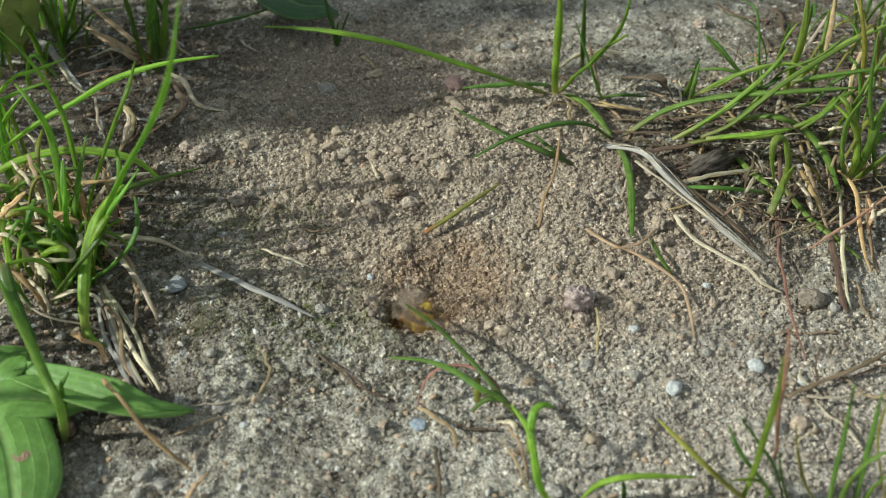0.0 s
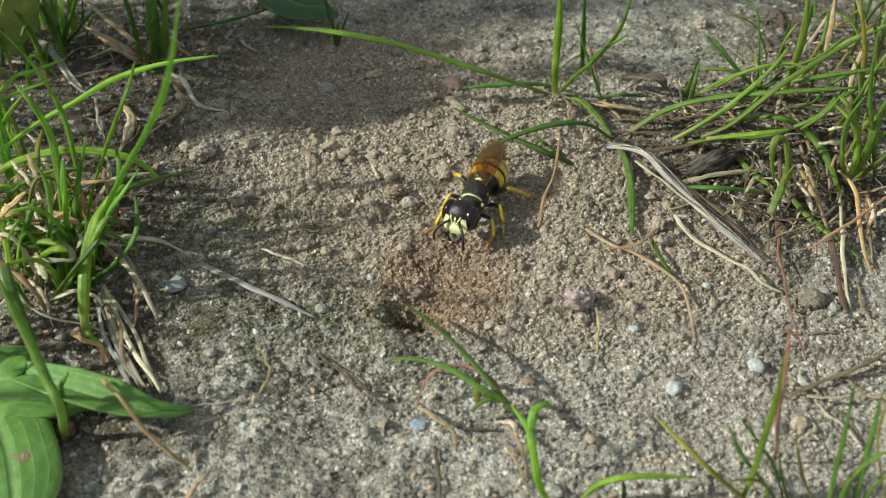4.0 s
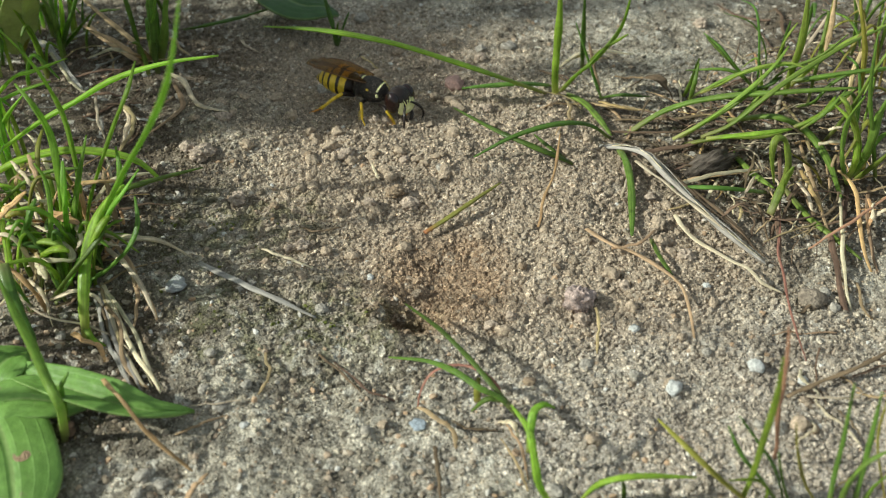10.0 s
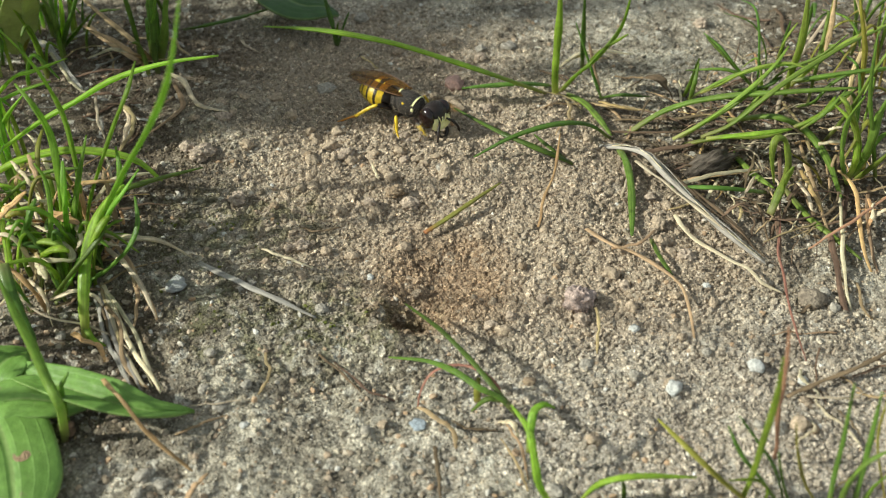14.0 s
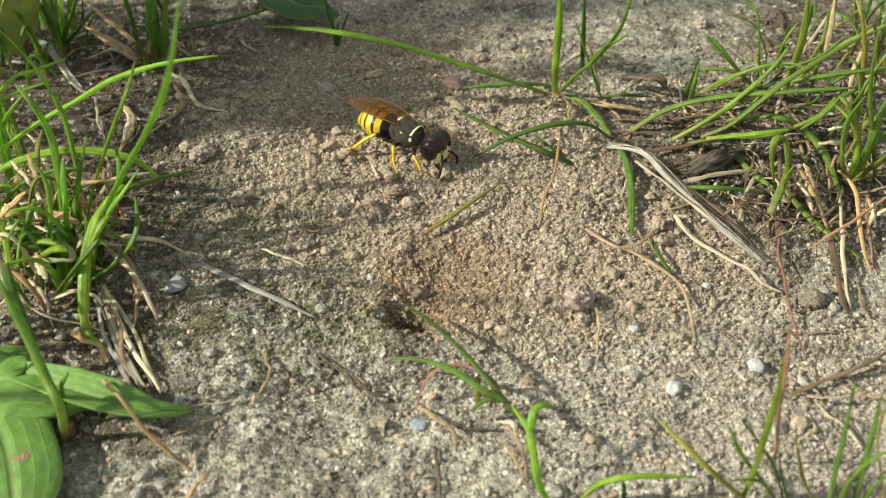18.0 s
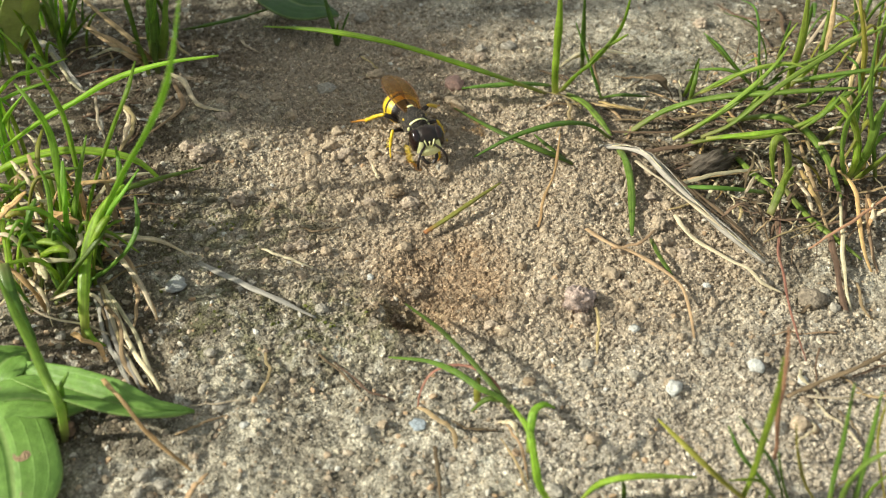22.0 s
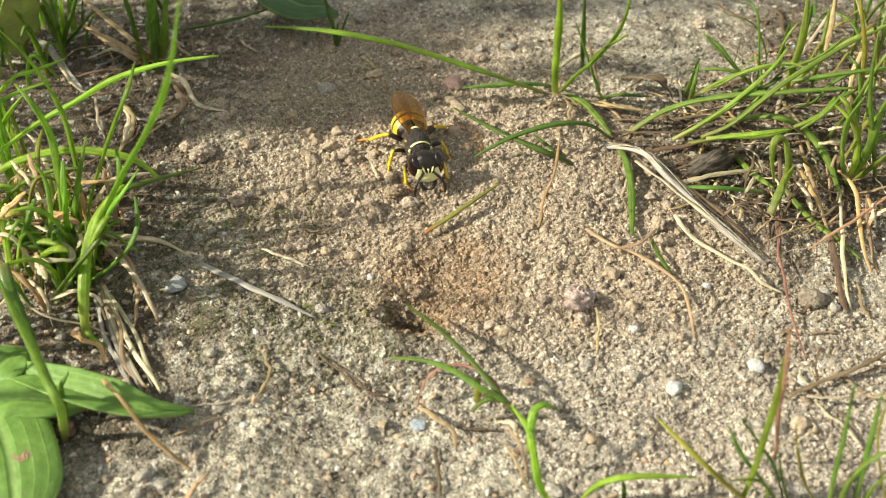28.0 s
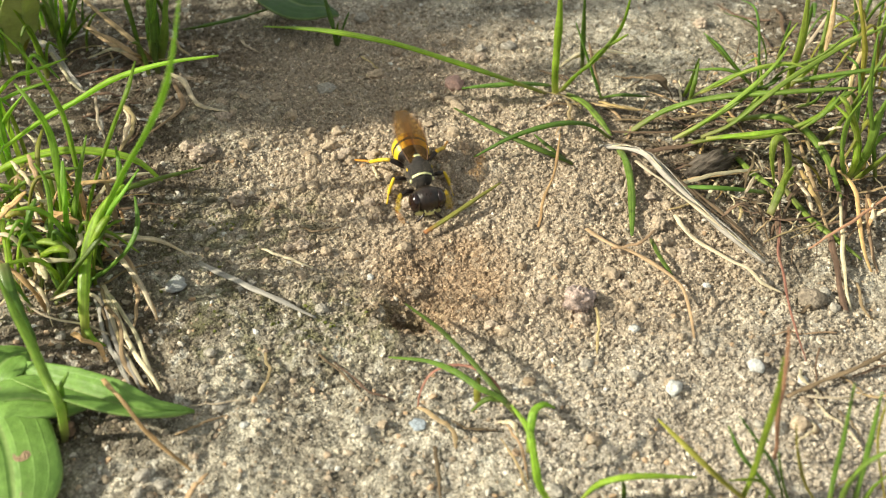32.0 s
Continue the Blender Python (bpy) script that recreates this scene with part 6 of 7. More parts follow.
rock("pebble", "tiny quartz grain on sandy soil", -7.2, -4.2, 0.71, WHITE_STONE, 147, 0.60, 1.28, 89, 0.20, "pebble", 0.20)
rock("pebble", "pale grey pebble in crust", -22.6, -29.7, 0.93, GREY_STONE, 148, 0.50, 1.20, 156, 0.20, "pebble", 0.20)
rock("pebble", "grey pebble on sandy soil", -18.6, -5.8, 0.87, GREY_STONE, 149, 0.60, 1.12, 43, 0.20, "pebble", 0.20)
rock("pebble", "grey stone on the back soil", -11.1, 48.8, 1.83, GREY_STONE, 150, 0.60, 1.05, 110, 0.20, "pebble", 0.20)
rock("pebble", "grey stone on the back soil", 8.6, 41.5, 1.65, GREY_STONE, 151, 0.50, 1.23, 177, 0.20, "pebble", 0.20)
rock("earth_clod", "soil clod on the back soil", 34.7, 46.4, 1.66, CLOD, 152, 0.60, 1.15, 64, 0.10, "clod", 0.30)
rock("earth_clod", "soil clod on sandy soil", 4.8, 38.6, 1.28, CLOD, 153, 0.60, 1.07, 131, 0.10, "clod", 0.30)
rock("bark_chunk", "dark crumbling piece of bark below grass", 29.7, 13.4, 3.0, BARK, 191, 0.8, 2.2, 36, 0.0, "bark", 0.34)

# ---- the digger wasp: head towards +x, feet on z = 0, in mm ----
def tube(name, mat, width, pts, n=8, sides=10, flat=0.9, taper=(0.8, 1.0, 0.6)):
    v, f = sweep(pts, width, n, sides, flat, taper)
    return mesh_of(name, v, f, mat)


def strip(name, mat, rows, thick=0.12):
    """A thin curved plate from rows of points (inner, outer)."""
    a = [Vector(p) for r in rows for p in r]
    w = len(rows[0])
    verts = a + [v - Vector((thick, 0, thick * 0.3)) for v in a]
    k = len(a)
    faces = []
    for i in range(len(rows) - 1):
        for j in range(w - 1):
            p = i * w + j
            faces.append((p, p + 1, p + w + 1, p + w))
            faces.append((k + p, k + p + w, k + p + w + 1, k + p + 1))
    return mesh_of(name, verts, faces, mat)


wasp = thing("wasp", 0, 0, 0, "black and yellow digger wasp with smoky brown wings, scraping soil", "wasp")
HEAD_AT = Vector((3.1, 0, 3.2))
THORAX = ball(0.55, 0, 3.05, 2.05, 1.45, 1.55, W_FUZZ, "thorax", lambda x, y, z: (x, y * (1 - 0.12 * x * x), z * (1 - 0.1 * x)))
thorax = part("thorax", THORAX, wasp, "black downy thorax")


def arc_band(name, x0, x1, r, cz, span, mat, parent, label, lean=0.0, width_y=1.0, rz=1.0):
    rows = []
    for i in range(25):
        a = radians(-span + 2 * span * i / 24)
        cy, cz1 = math.sin(a) * r * width_y, cz + math.cos(a) * r * rz
        back = lean * (1 - math.cos(a))
        rows.append([(x0 - back, cy * 0.98, cz1 - 0.03), ((x0 + x1) / 2 - back, cy * 1.03, cz1 + 0.06), (x1 - back, cy * 0.97, cz1 - 0.04)])
    return part(name, strip(name, mat, rows), parent, label)


arc_band("collar", 1.88, 2.04, 1.5, 2.98, 62, W_CREAM, wasp, "cream-yellow collar stripe", lean=0.5, width_y=0.8, rz=0.88)
arc_band("scutellum_band", -0.75, -0.57, 1.32, 3.18, 26, W_CREAM, wasp, "thin cream band behind the thorax", lean=-0.2, width_y=0.82)
part("mid_plate", ball(0.55, 0, 3.42, 1.4, 1.1, 1.2, W_FUZZ, "mid_plate"), thorax, "dull black back plate")
part("rump", ball(-1.1, 0, 2.9, 0.95, 1.15, 1.25, W_FUZZ, "rump"), thorax, "black downy rump")
for s in (1, -1):
    part("wing_base", ball(0.55, 1.32 * s, 3.7, 0.2, 0.12, 0.14, W_YELLOW, "wing_base", seg=14, rings=8), thorax, "yellow wing scale")
    part("shoulder_spot", ball(1.75, 1.17 * s, 3.15, 0.2, 0.16, 0.24, W_CREAM, "shoulder_spot", seg=12, rings=8), thorax, "cream shoulder spot")

hair_v, hair_f = [], []
hair_rnd = random.Random(31)
for i in range(1100):
    d = Vector((hair_rnd.gauss(0, 1), hair_rnd.gauss(0, 1), hair_rnd.gauss(0.3, 1))).normalized()
    p = Vector((0.55 + d.x * 2.02 - 0.4 * (d.x < -0.4), d.y * 1.42, 3.05 + d.z * 1.54))
    q = p + (d + Vector((-0.5, 0, 0.1))).normalized() * hair_rnd.uniform(0.2, 0.5)
    w = d.cross(Vector((0, 0, 1))) * 0.014
    k = len(hair_v)
    hair_v += [p - w, p + w, q, p + d * 0.02]
    hair_f += [(k, k + 1, k + 2), (k + 1, k + 3, k + 2), (k + 3, k, k + 2)]
part("down", mesh_of("down", hair_v, hair_f, W_HAIR), thorax, "short pale grey hairs")

# head, on a pivot at the neck
head = part("head", ball(1.15, 0, -0.15, 1.38, 1.86, 1.6, W_BLACK, "head", lambda x, y, z: (x * (1 - 0.12 * y * y), y, z * (1 - 0.1 * y * y))), wasp, "broad glossy black head")
head.location = HEAD_AT * MM
for s in (1, -1):
    e = part("eye", ball(1.28, 1.26 * s, -0.02, 1.06, 0.7, 1.3, W_EYE, "eye", lambda x, y, z: (x, y, z)), head, "large dark brown oval eye")
    rows = []
    for i in range(9):
        u = i / 8
        z = 0.25 - 1.25 * u
        w = 0.34 + 0.4 * u
        y0 = 0.86 * s
        x = 2.48 + 0.08 * u
        rows.append([(x + 0.06, y0 - w * 0.45 * s, z), (x + 0.07, y0, z), (x - 0.12, y0 + w * 0.75 * s, z)])
    part("cheek_mark", strip("cheek_mark", W_CREAM, rows), head, "cream stripe along the eye")
    part("jaw", tube("jaw", W_BLACK, 0.42, [(2.1, 0.75 * s, -1.4), (2.5, 0.75 * s, -1.85), (2.7, 0.4 * s, -2.25), (2.7, 0.04 * s, -2.4)], taper=(1, 1, 0.3)), head, "dark curved jaw")
    an = part("antenna", tube("antenna", W_BLACK, 0.3, [(2.45, 0.5 * s, -0.15), (2.8, 0.72 * s, -0.3), (3.1, 1.15 * s, -0.65), (3.4, 1.5 * s, -1.2), (3.5, 1.65 * s, -1.85), (3.4, 1.6 * s, -2.45)], 22, 10, 1.0, (0.6, 1.0, 0.75)), head, "thick black bent antenna")
rows = []
for i in range(13):
    u = i / 12
    z = -0.35 - 1.15 * u
    half = 0.4 + 0.8 * math.sin(min(1, u * 1.25) * math.pi / 2) - 0.35 * max(0, u - 0.75) * 4
    bulge = 2.54 + 0.16 * math.sin(u * math.pi)
    rows.append([(bulge - 0.22, -half, z), (bulge - 0.04, -half * 0.6, z), (bulge, 0, z), (bulge - 0.04, half * 0.6, z), (bulge - 0.22, half, z)])
part("face_shield", strip("face_shield", W_CREAM, rows), head, "cream-yellow face shield")
for dy, up in ((-0.45, 0.42), (0, 0.3), (0.45, 0.42)):
    part("face_prong", tube("face_prong", W_CREAM, 0.3, [(2.5, dy * 0.6, -0.45), (2.52, dy * 0.9, 0.0), (2.42 - 0.05 * abs(dy), dy * 1.25, up)], 6, 8, 0.5, (1.2, 0.9, 0.3)), head, "cream prong on the brow")
for dy, x in ((-0.22, 0.55), (0.22, 0.55), (0, 0.75)):
    part("small_eye", ball(x + 0.4, dy, 1.38, 0.1, 0.1, 0.09, W_EYE, "small_eye", seg=10, rings=6), head, "tiny glossy crown eye")

# abdomen, on a pivot at the waist, with five ringed plates
WAIST = Vector((-1.65, 0, 2.75))


def belly(s):
    """Centre and radius along the abdomen, s from 0 at the waist to 1 at the tip."""
    r = 1.9 * math.sin(math.pi * min(1, 0.06 + 0.94 * s ** 0.72)) ** 0.72 if s < 0.995 else 0.05
    return Vector((-5.8 * s, 0, 0.45 * math.sin(s * 2.6) - 0.75 * s * s)), max(0.05, r)


def belly_ring(s, grow, count=28):
    c, r = belly(s)
    return [(c.x, math.cos(a) * r * grow * 1.04, c.z + math.sin(a) * r * grow * 0.9) for a in (2 * math.pi * j / count for j in range(count))]


bv, bf = [], []
for i in range(23):
    bv += belly_ring(i / 22, 0.95)
for i in range(22):
    for j in range(28):
        bf.append((i * 28 + j, (i + 1) * 28 + j, (i + 1) * 28 + (j + 1) % 28, i * 28 + (j + 1) % 28))
abdomen = part("abdomen", mesh_of("abdomen", bv, bf, W_BLACK), wasp, "black abdomen ringed with yellow")
abdomen.location = WAIST * MM
STEPS = [0.02, 0.24, 0.45, 0.64, 0.82, 0.985]
for a, b in zip(STEPS, STEPS[1:]):
    v, f, fm = [], [], []
    for i in range(9):
        u = i / 8
        v += belly_ring(a + (b + 0.012 - a) * u, 1.0 + 0.035 * u)
    for i in range(8):
        for j in range(28):
            f.append((i * 28 + j, (i + 1) * 28 + j, (i + 1) * 28 + (j + 1) % 28, i * 28 + (j + 1) % 28))
            off = abs((j + 0.5) / 28 * 360 - 90)
            u = (i + 0.5) / 8
            dark = u < 0.36 or off < 46 * (0.7 - u) or (a < 0.1 and u < 0.5)
            fm.append(1 if dark else 0)
    part("belly_ring", mesh_of("belly_ring", v, f, [W_YELLOW, W_BLACK], True, fm), abdomen, "yellow plate with black edge")

# wings, folded over the back
WINGS = {}
for s in (1, -1):
    rows, mids = [], []
    for i in range(23):
        u = i / 22
        half = 1.2 * math.sin(math.pi * (0.08 + 0.86 * u ** 0.85)) ** 0.7 * (0.45 + 0.75 * u)
        cy = s * (-0.6 - 0.55 * u) + 0.15 * s * math.sin(u * 3)
        row = []
        for j in range(7):
            w = j / 6 * 2 - 1
            row.append((-8.6 * u, cy + half * w, 0.75 * math.sin(u * 2.6) - 0.6 * u + (0.1 if s > 0 else 0) - 0.22 * w * w * half + 0.05 * math.sin(w * 9 + u * 4)))
        rows.append(row)
    wing = part("wing", strip("wing", W_WING, rows, 0.03), wasp, "smoky brown translucent folded wing")
    wing.location = mm(0.2, 1.35 * s, 4.35)
    WINGS[s] = wing
    for k in (0,) if s < 0 else (6,):
        pts = [Vector(rows[i][k]) + Vector((0, 0, 0.05)) for i in (0, 5, 10, 15, 20)]
        part("vein", tube("vein", W_VEIN, 0.14, pts, 12, 6), wing, "dark wing vein")


# legs: each pivots where it leaves the body
def leg(name, hip, knee, ankle, toe, thick, foot, label):
    h = Vector(hip)
    k, a, t = Vector(knee) - h, Vector(ankle) - h, Vector(toe) - h
    mid = k * 0.55 + Vector((0, 0, 0.15))
    ob = part(name, tube("thigh", W_BLACK, thick, [(0, 0, 0), mid, k], taper=(0.8, 1.1, 0.6)), wasp, label)
    ob.location = h * MM
    part("shin", tube("shin", W_YELLOW, thick * 0.85, [k - (k - mid) * 0.25, k, (k + a) / 2 + Vector((0, 0, 0.12)), a], 10, taper=(0.55, 0.95, 0.8)), ob, "yellow shin")
    part("foot", tube("foot", W_ORANGE if thick > 0.5 else foot, thick * 0.5, [a, (a * 2 + t) / 3 + Vector((0, 0, 0.08)), (a + t * 2) / 3, t], 8, taper=(1.0, 0.9, 0.6)), ob, "slender jointed foot")
    u = (a - k).normalized()
    for i in range(5):
        p = k + (a - k) * (0.35 + 0.13 * i)
        out = Vector((-0.3, 0.35 if knee[1] > 0 else -0.35, 0.1))
        part("spine", tube("spine", foot, 0.09, [p, p + out * 0.5 + u * 0.2, p + out + u * 0.45], 3, 5, 1.0, (1, 0.8, 0.3)), ob, "fine yellow leg spine")
    return ob


LEGS = {}
for s in (1, -1):
    LEGS["hind", s] = leg("hind_leg", (-1.5, 1.0 * s, 2.1), (-2.3, 2.7 * s, 3.0), (-4.2, 4.2 * s, 1.4), (-6.4, 5.4 * s, 0.15), 0.58, W_YELLOW, "long hind leg, black thigh")
    LEGS["middle", s] = leg("middle_leg", (0.2, 1.1 * s, 2.0), (0.5, 2.75 * s, 2.6), (0.9, 3.35 * s, 0.95), (1.6, 3.7 * s, 0.05), 0.46, W_YELLOW, "yellow middle leg, black thigh")
    LEGS["front", s] = leg("front_leg", (1.9, 0.9 * s, 1.9), (3.1, 2.2 * s, 2.1), (4.3, 2.4 * s, 0.9), (5.3, 1.6 * s, 0.05), 0.45, W_ORANGE, "orange-footed front digging leg")


# ---- movement ----
CRUMBS = []
for i in range(18):
    CRUMBS.append(rock("flying_crumb", "loose soil crumb flung by the digging wasp", 30, 50, 0.4 + 0.08 * (i % 5), CLOD, 300 + i, 0.8, 1.2, 0, 0.1, "crumb"))


def motions():
    """The wasp backs out of the burrow, climbs the heap and scrapes soil back, step by step."""
    path = [
        (0.0, pose(-0.00310, -0.01000, -0.00730, 0, 52.0, -122.0)),
        (0.1, pose(-0.00260, -0.00950, -0.00600, 0, 49.0, -123.0)),
        (0.2, pose(-0.00210, -0.00890, -0.00440, 0, 46.0, -124.0)),
        (0.3, pose(-0.00140, -0.00820, -0.00280, 0, 36.0, -127.0)),
        (0.4, pose(-0.00080, -0.00740, -0.00190, 0, 18.0, -130.0)),
        (0.5, pose(-0.00075, -0.00685, -0.00133, 0, 4.8, -131.4)),
        (0.7, pose(0.00052, -0.00642, -0.00089, 0, 14.0, -137.1)),
        (0.9, pose(0.00066, -0.00648, -0.00075, 0, 17.7, -141.9)),
        (1.2, pose(0.00064, -0.00465, -0.00085, 0, 8.1, -132.0)),
        (1.5, pose(0.00183, -0.00327, -0.00070, 0, -3.5, -126.4)),
        (1.8, pose(0.00212, -0.00387, -0.00066, 0, -2.6, -129.0)),
        (2.1, pose(0.00207, -0.00387, -0.00070, 0, -4.2, -129.2)),
        (2.4, pose(0.00320, -0.00031, -0.00002, 0, -8.7, -120.1)),
        (2.7, pose(0.00342, -0.00055, -0.00001, 0, -6.8, -119.0)),
        (3.1, pose(0.00452, -0.00004, 0.00025, 0, -9.7, -116.1)),
        (3.5, pose(0.00488, -0.00022, 0.00020, 0, -16.0, -113.0)),
        (4.1, pose(0.00300, 0.00550, 0.00084, 0, 0.0, -108.0)),
        (4.7, pose(0.00050, 0.01300, 0.00109, 0, 0.0, -85.0)),
        (5.1, pose(-0.00150, 0.02000, 0.00066, 0, -3.0, -68.0)),
        (5.5, pose(-0.00250, 0.02173, 0.00011, 0, -17.3, -60.8)),
        (6.0, pose(-0.00741, 0.02726, -0.00016, 0, -10.0, -45.6)),
        (6.5, pose(-0.01202, 0.03059, 0.00003, 0, 4.2, -20.4)),
        (7.0, pose(-0.01227, 0.03190, -0.00001, 0, 6.1, -33.7)),
        (7.5, pose(-0.01225, 0.03165, -0.00004, 0, 4.2, -37.7)),
        (8.0, pose(-0.01231, 0.03098, -0.00013, 0, -1.9, -29.2)),
        (8.5, pose(-0.01230, 0.02978, 0.00010, 0, 2.9, -37.4)),
        (9.0, pose(-0.01054, 0.02739, 0.00026, 0, -0.3, -31.6)),
        (9.5, pose(-0.00925, 0.02542, 0.00021, 0, -4.8, -33.1)),
        (10.0, pose(-0.00880, 0.02565, 0.00022, 0, 1.6, -28.3)),
        (10.5, pose(-0.00876, 0.02567, 0.00031, 0, 5.5, -33.2)),
        (11.0, pose(-0.00820, 0.02525, 0.00023, 0, 1.3, -38.3)),
        (11.5, pose(-0.00649, 0.02493, 0.00007, 0, 1.3, -29.4)),
        (12.0, pose(-0.00555, 0.02470, -0.00001, 0, -1.0, -30.7)),
        (12.5, pose(-0.00542, 0.02423, -0.00000, 0, -2.3, -32.1)),
        (13.0, pose(-0.00562, 0.02414, 0.00016, 0, 4.8, -33.6)),
        (13.5, pose(-0.00462, 0.02206, 0.00022, 0, -7.7, -40.8)),
        (14.0, pose(-0.00413, 0.02216, 0.00043, 0, -1.9, -37.6)),
        (14.5, pose(-0.00444, 0.02099, 0.00039, 0, -7.1, -46.2)),
        (16.5, pose(-0.00362, 0.01592, 0.00086, 0, -3.2, -45.9)),
        (17.0, pose(-0.00370, 0.01640, 0.00097, 0, 3.2, -44.6)),
        (17.5, pose(-0.00358, 0.01578, 0.00083, 0, -4.8, -40.3)),
        (18.0, pose(-0.00400, 0.01566, 0.00075, 0, -2.9, -41.0)),
        (18.5, pose(-0.00377, 0.01590, 0.00084, 0, -1.6, -40.6)),
        (19.0, pose(-0.00419, 0.01568, 0.00073, 0, -0.6, -39.1)),
        (19.5, pose(-0.00373, 0.01547, 0.00081, 0, 1.9, -36.9)),
        (20.0, pose(-0.00383, 0.01811, 0.00068, 0, -8.7, -35.9)),
        (20.5, pose(-0.00401, 0.01882, 0.00068, 0, -4.8, -50.7)),
        (21.0, pose(-0.00399, 0.01696, 0.00105, 0, -1.3, -53.9)),
        (21.5, pose(-0.00311, 0.01840, 0.00097, 0, 5.2, -63.0)),
        (22.0, pose(-0.00337, 0.01772, 0.00095, 0, -0.3, -67.1)),
        (22.5, pose(-0.00411, 0.01479, 0.00060, 0, -5.2, -71.4)),
        (23.0, pose(-0.00389, 0.01568, 0.00097, 0, 17.3, -76.7)),
        (23.5, pose(-0.00386, 0.01489, 0.00081, 0, 11.0, -74.9)),
        (24.0, pose(-0.00433, 0.01406, 0.00076, 0, 10.7, -74.0)),
        (24.5, pose(-0.00315, 0.01050, 0.00061, 0, 7.7, -78.7)),
        (25.0, pose(-0.00285, 0.01361, 0.00060, 0, -3.2, -75.1)),
        (25.5, pose(-0.00265, 0.01394, 0.00069, 0, 0.0, -73.6)),
        (27.5, pose(-0.00346, 0.01432, 0.00072, 0, 4.2, -72.5)),
        (28.0, pose(-0.00290, 0.01390, 0.00067, 0, 0.6, -75.2)),
        (28.5, pose(-0.00275, 0.01318, 0.00060, 0, -0.6, -75.2)),
        (29.0, pose(-0.00263, 0.01276, 0.00061, 0, 0.0, -75.4)),
        (29.5, pose(-0.00355, 0.01105, 0.00068, 0, 12.0, -73.7)),
        (30.0, pose(-0.00263, 0.00974, 0.00054, 0, 7.4, -77.0)),
        (30.5, pose(-0.00300, 0.00991, 0.00055, 0, 5.8, -78.8)),
        (31.0, pose(-0.00285, 0.01247, 0.00053, 0, -2.9, -78.5)),
        (31.5, pose(-0.00337, 0.01203, 0.00047, 0, -4.2, -76.6)),
        (32.0, pose(-0.00272, 0.00929, 0.00050, 0, 7.4, -75.8)),
    ]
    walk(wasp, path)
    stamps = [r[0] for r in path]

    def wasp_at(t):
        j = max(1, min(len(path) - 1, int(np.searchsorted(stamps, t))))
        (t0, a), (t1, b) = path[j - 1], path[j]
        return a.lerp(b, (t - t0) / (t1 - t0))
    rnd = random.Random(5)
    times = [0.0] + [round(0.1 * i, 1) for i in range(1, 321)]
    # the head nods and turns
    nods = {0: 10, 0.7: -8, 1.2: -8, 1.5: -5, 2.4: -10, 3.5: -8, 5.5: -18, 6: -10, 6.5: -4, 9: -4, 13: 0, 15.5: 10, 16.5: 18, 19.5: 18, 20: 0, 21: -2, 22.5: -5, 24: -5, 24.5: 38, 25: 0, 29: 2, 29.5: 32, 30: 36, 30.5: 20, 31: -2, 31.5: 2, 32: 34}
    yaws = {0: 0, 1.0: -6, 5.5: -12, 6: -18, 6.5: -26, 9: -14, 13: -12, 14.5: -8, 16.5: 4, 19.5: 6, 20: -14, 21: -10, 22: -6, 24: -4, 28: -2, 32: 0}

    def at(table, t):
        k = sorted(table)
        return float(np.interp(t, k, [table[q] for q in k]))
    walk(head, [(t, pose(*(HEAD_AT * MM), 0, at(nods, t) + 2 * rnd.uniform(-1, 1), at(yaws, t))) for t in times[::5]])
    # the abdomen bobs with the digging
    walk(abdomen, [(t, pose(*(WAIST * MM), 0, (-1 if t < 20 else -9) + 3.5 * math.sin(t * 5.1) + rnd.uniform(-1.5, 1.5), rnd.uniform(-3, 3))) for t in times[::3]])
    # the wings twitch, opening a little while it climbs the heap
    for s, wing in WINGS.items():
        hinge = wing.location.copy()
        wide = {0: 12, 0.3: 10, 0.6: 0, 2.4: 1, 2.8: 5, 3.5: 6, 5.6: 6, 6.4: 3, 9: 2, 32: 2}
        buzz = {0: 20, 0.35: 18, 0.6: 1, 2.6: 1, 2.8: 14, 3.5: 14, 5.5: 8, 6.2: 4, 9: 3, 22: 3, 32: 3}
        lift = {0: 8, 0.3: 5, 0.6: 0, 2.4: 0, 2.8: 4, 3.5: 5, 5.6: 4, 6.4: 1, 32: 1.5}
        rows = []
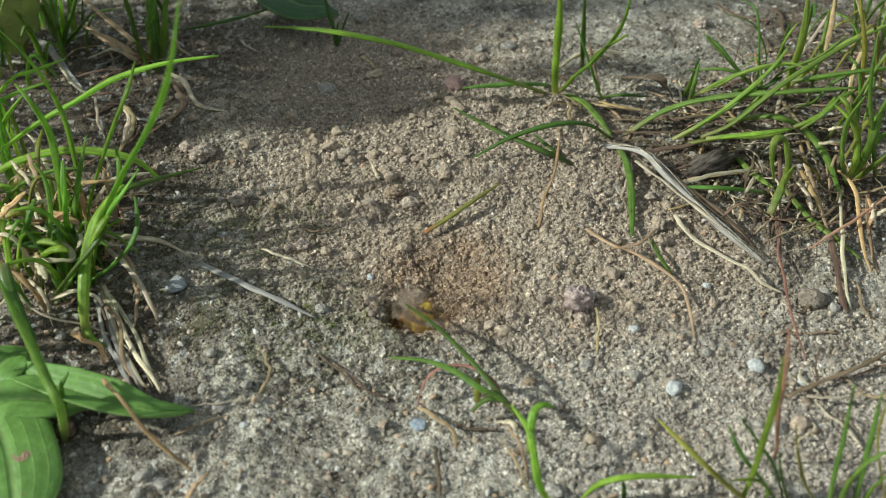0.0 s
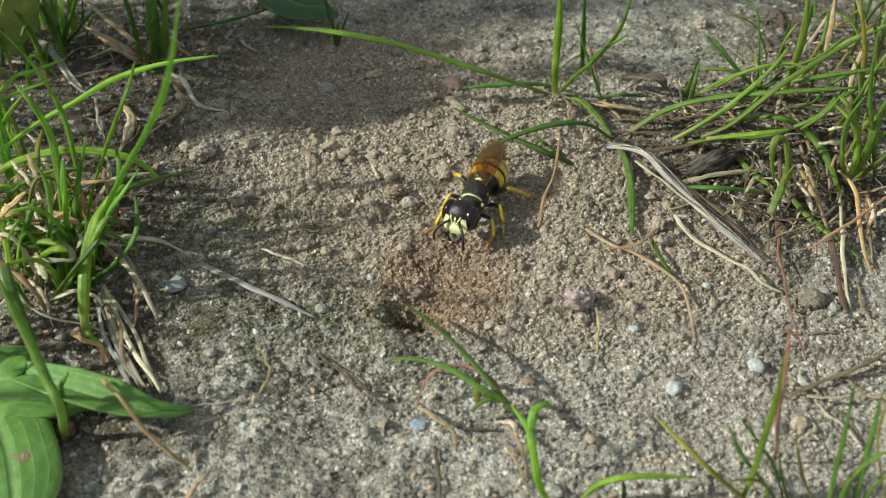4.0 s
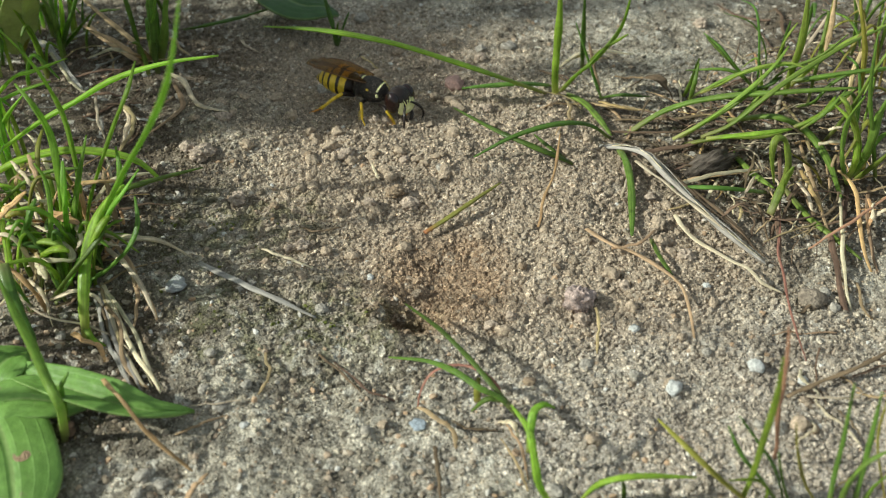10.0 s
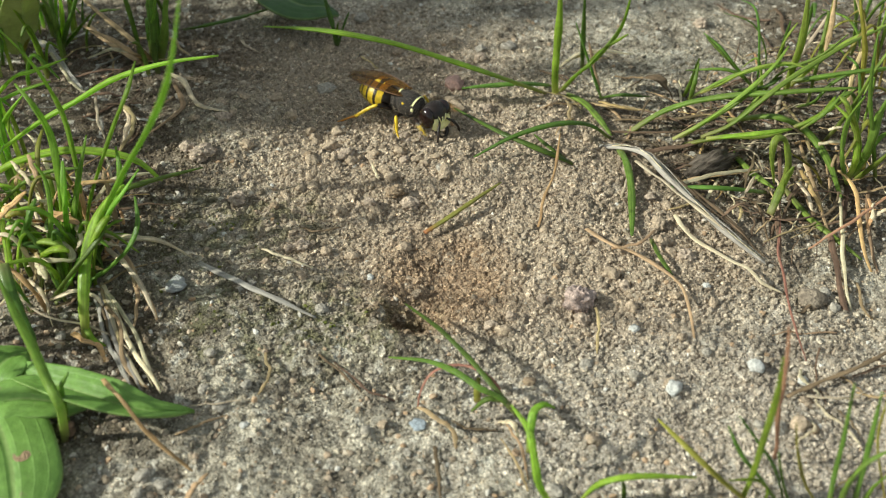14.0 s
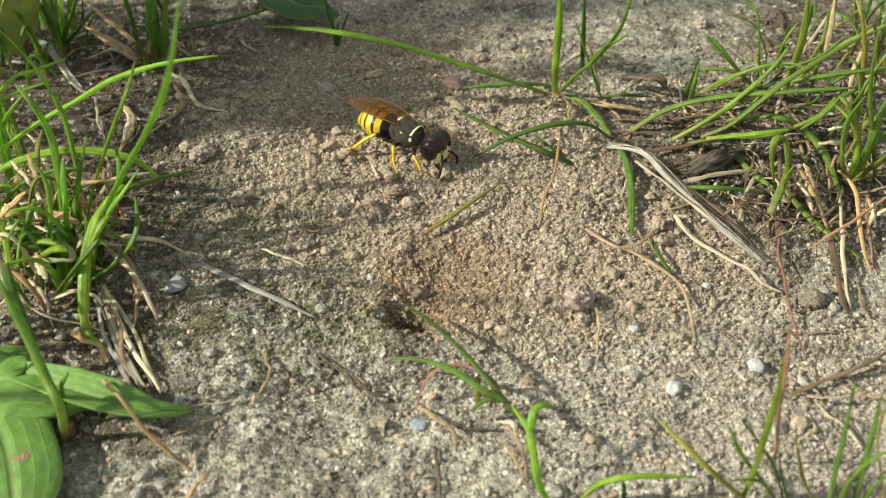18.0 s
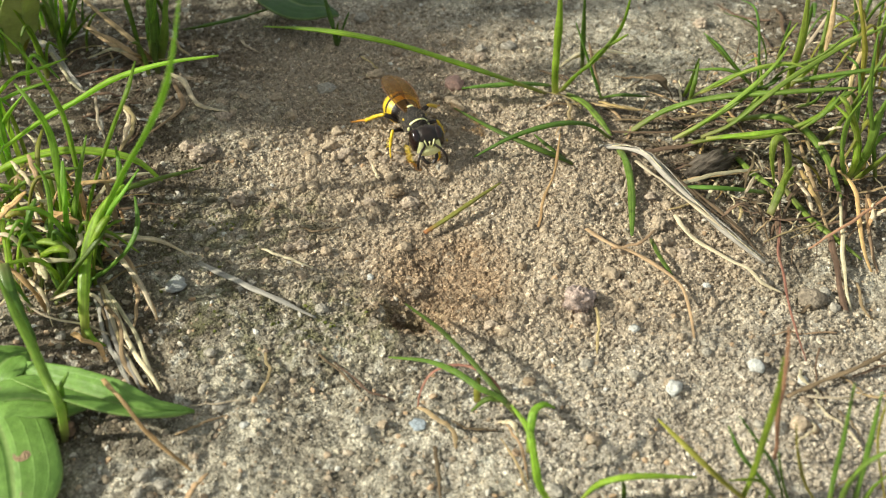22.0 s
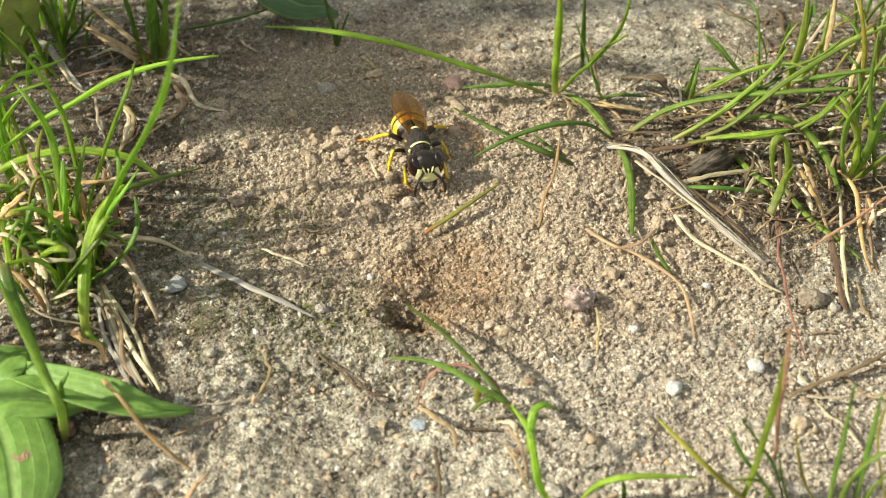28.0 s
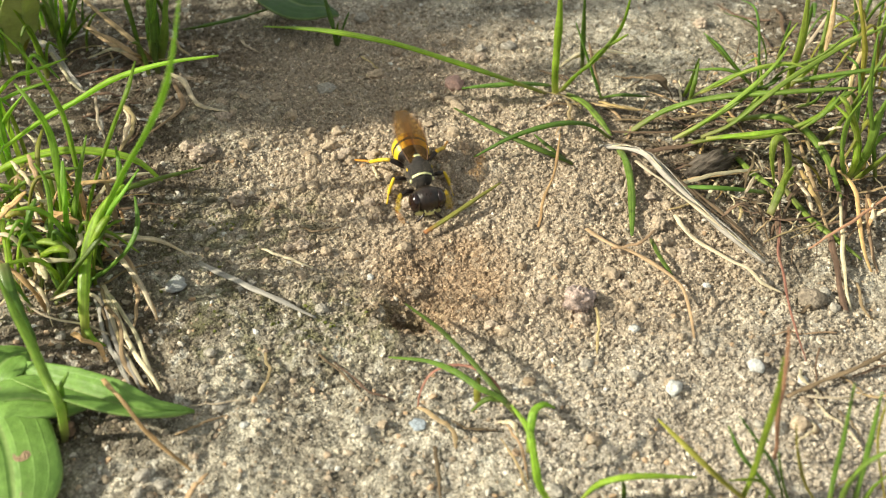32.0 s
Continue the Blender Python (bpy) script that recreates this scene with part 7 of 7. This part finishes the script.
        for i in range(32 * FPS + 1):
            t = i / FPS
            flap = at(buzz, t) * (1 if i % 2 else -1)
            rows.append((t, pose(*hinge, 0, at(lift, t) + 0.4 * flap + 0.8 * rnd.uniform(-1, 1), -s * (at(wide, t) + flap + rnd.uniform(-1, 1)))))
        walk(wing, rows)
    # the front legs scrape fast, the others step now and then
    for (kind, s), ob in LEGS.items():
        home = ob.location.copy()
        rows = []
        if kind == "front":
            for i in range(32 * FPS + 1):
                t = i / FPS
                still = 1.0 < t < 2.3 or 16.4 < t < 19.4 or 27.0 < t < 28.2
                swing = (3 if still else 24) * math.sin(i * 1.45 + (0 if s > 0 else 0.9))
                rows.append((t, pose(*home, 0, 4 + swing * 0.5, s * (-4 - swing))))
        else:
            hold = 0.0
            for i, t in enumerate(times[::2]):
                if i % 4 == (0 if s > 0 else 2):
                    hold = rnd.uniform(-1, 1) * (7 if kind == "hind" else 9)
                rows.append((t, pose(*home, 0, hold * 0.2, hold * s)))
        walk(ob, rows)
    # crumbs fly back from under the feet and fall among the others
    for k, crumb in enumerate(CRUMBS):
        rows = []
        period, start = rnd.uniform(0.18, 0.34), rnd.random()
        turn, reach, rise = rnd.uniform(-1.3, 1.3), rnd.uniform(2.5, 6), rnd.uniform(0.5, 2)
        for i in range(0, 32 * FPS + 1, 2):
            t = i / FPS
            u = (t / period + start) % 1.0
            busy = not (1.0 < t < 2.3 or 16.4 < t < 19.4 or 27.0 < t < 28.2)
            scene_pose = wasp_at(t)
            p = scene_pose @ mm(4.6 - 1.5 * (k % 2), 2.2 * (1 if k % 2 else -1), 0)
            heading = scene_pose.to_euler().z
            if u < 0.75 and busy:
                d = u / 0.75
                a = heading + math.pi * (0.75 if k % 2 else -0.75) + turn * 0.4
                x, y = p.x / MM + reach * d * math.cos(a), p.y / MM + reach * d * math.sin(a)
                z = gz(x, y) + 0.2 + rise * 4 * d * (1 - d)
            else:
                x, y = p.x / MM, p.y / MM
                z = gz(x, y) - 1.5
            rows.append((t, pose(x * MM, y * MM, z * MM, 40 * u, 60 * u, 80 * u)))
        walk(crumb, rows)


motions()
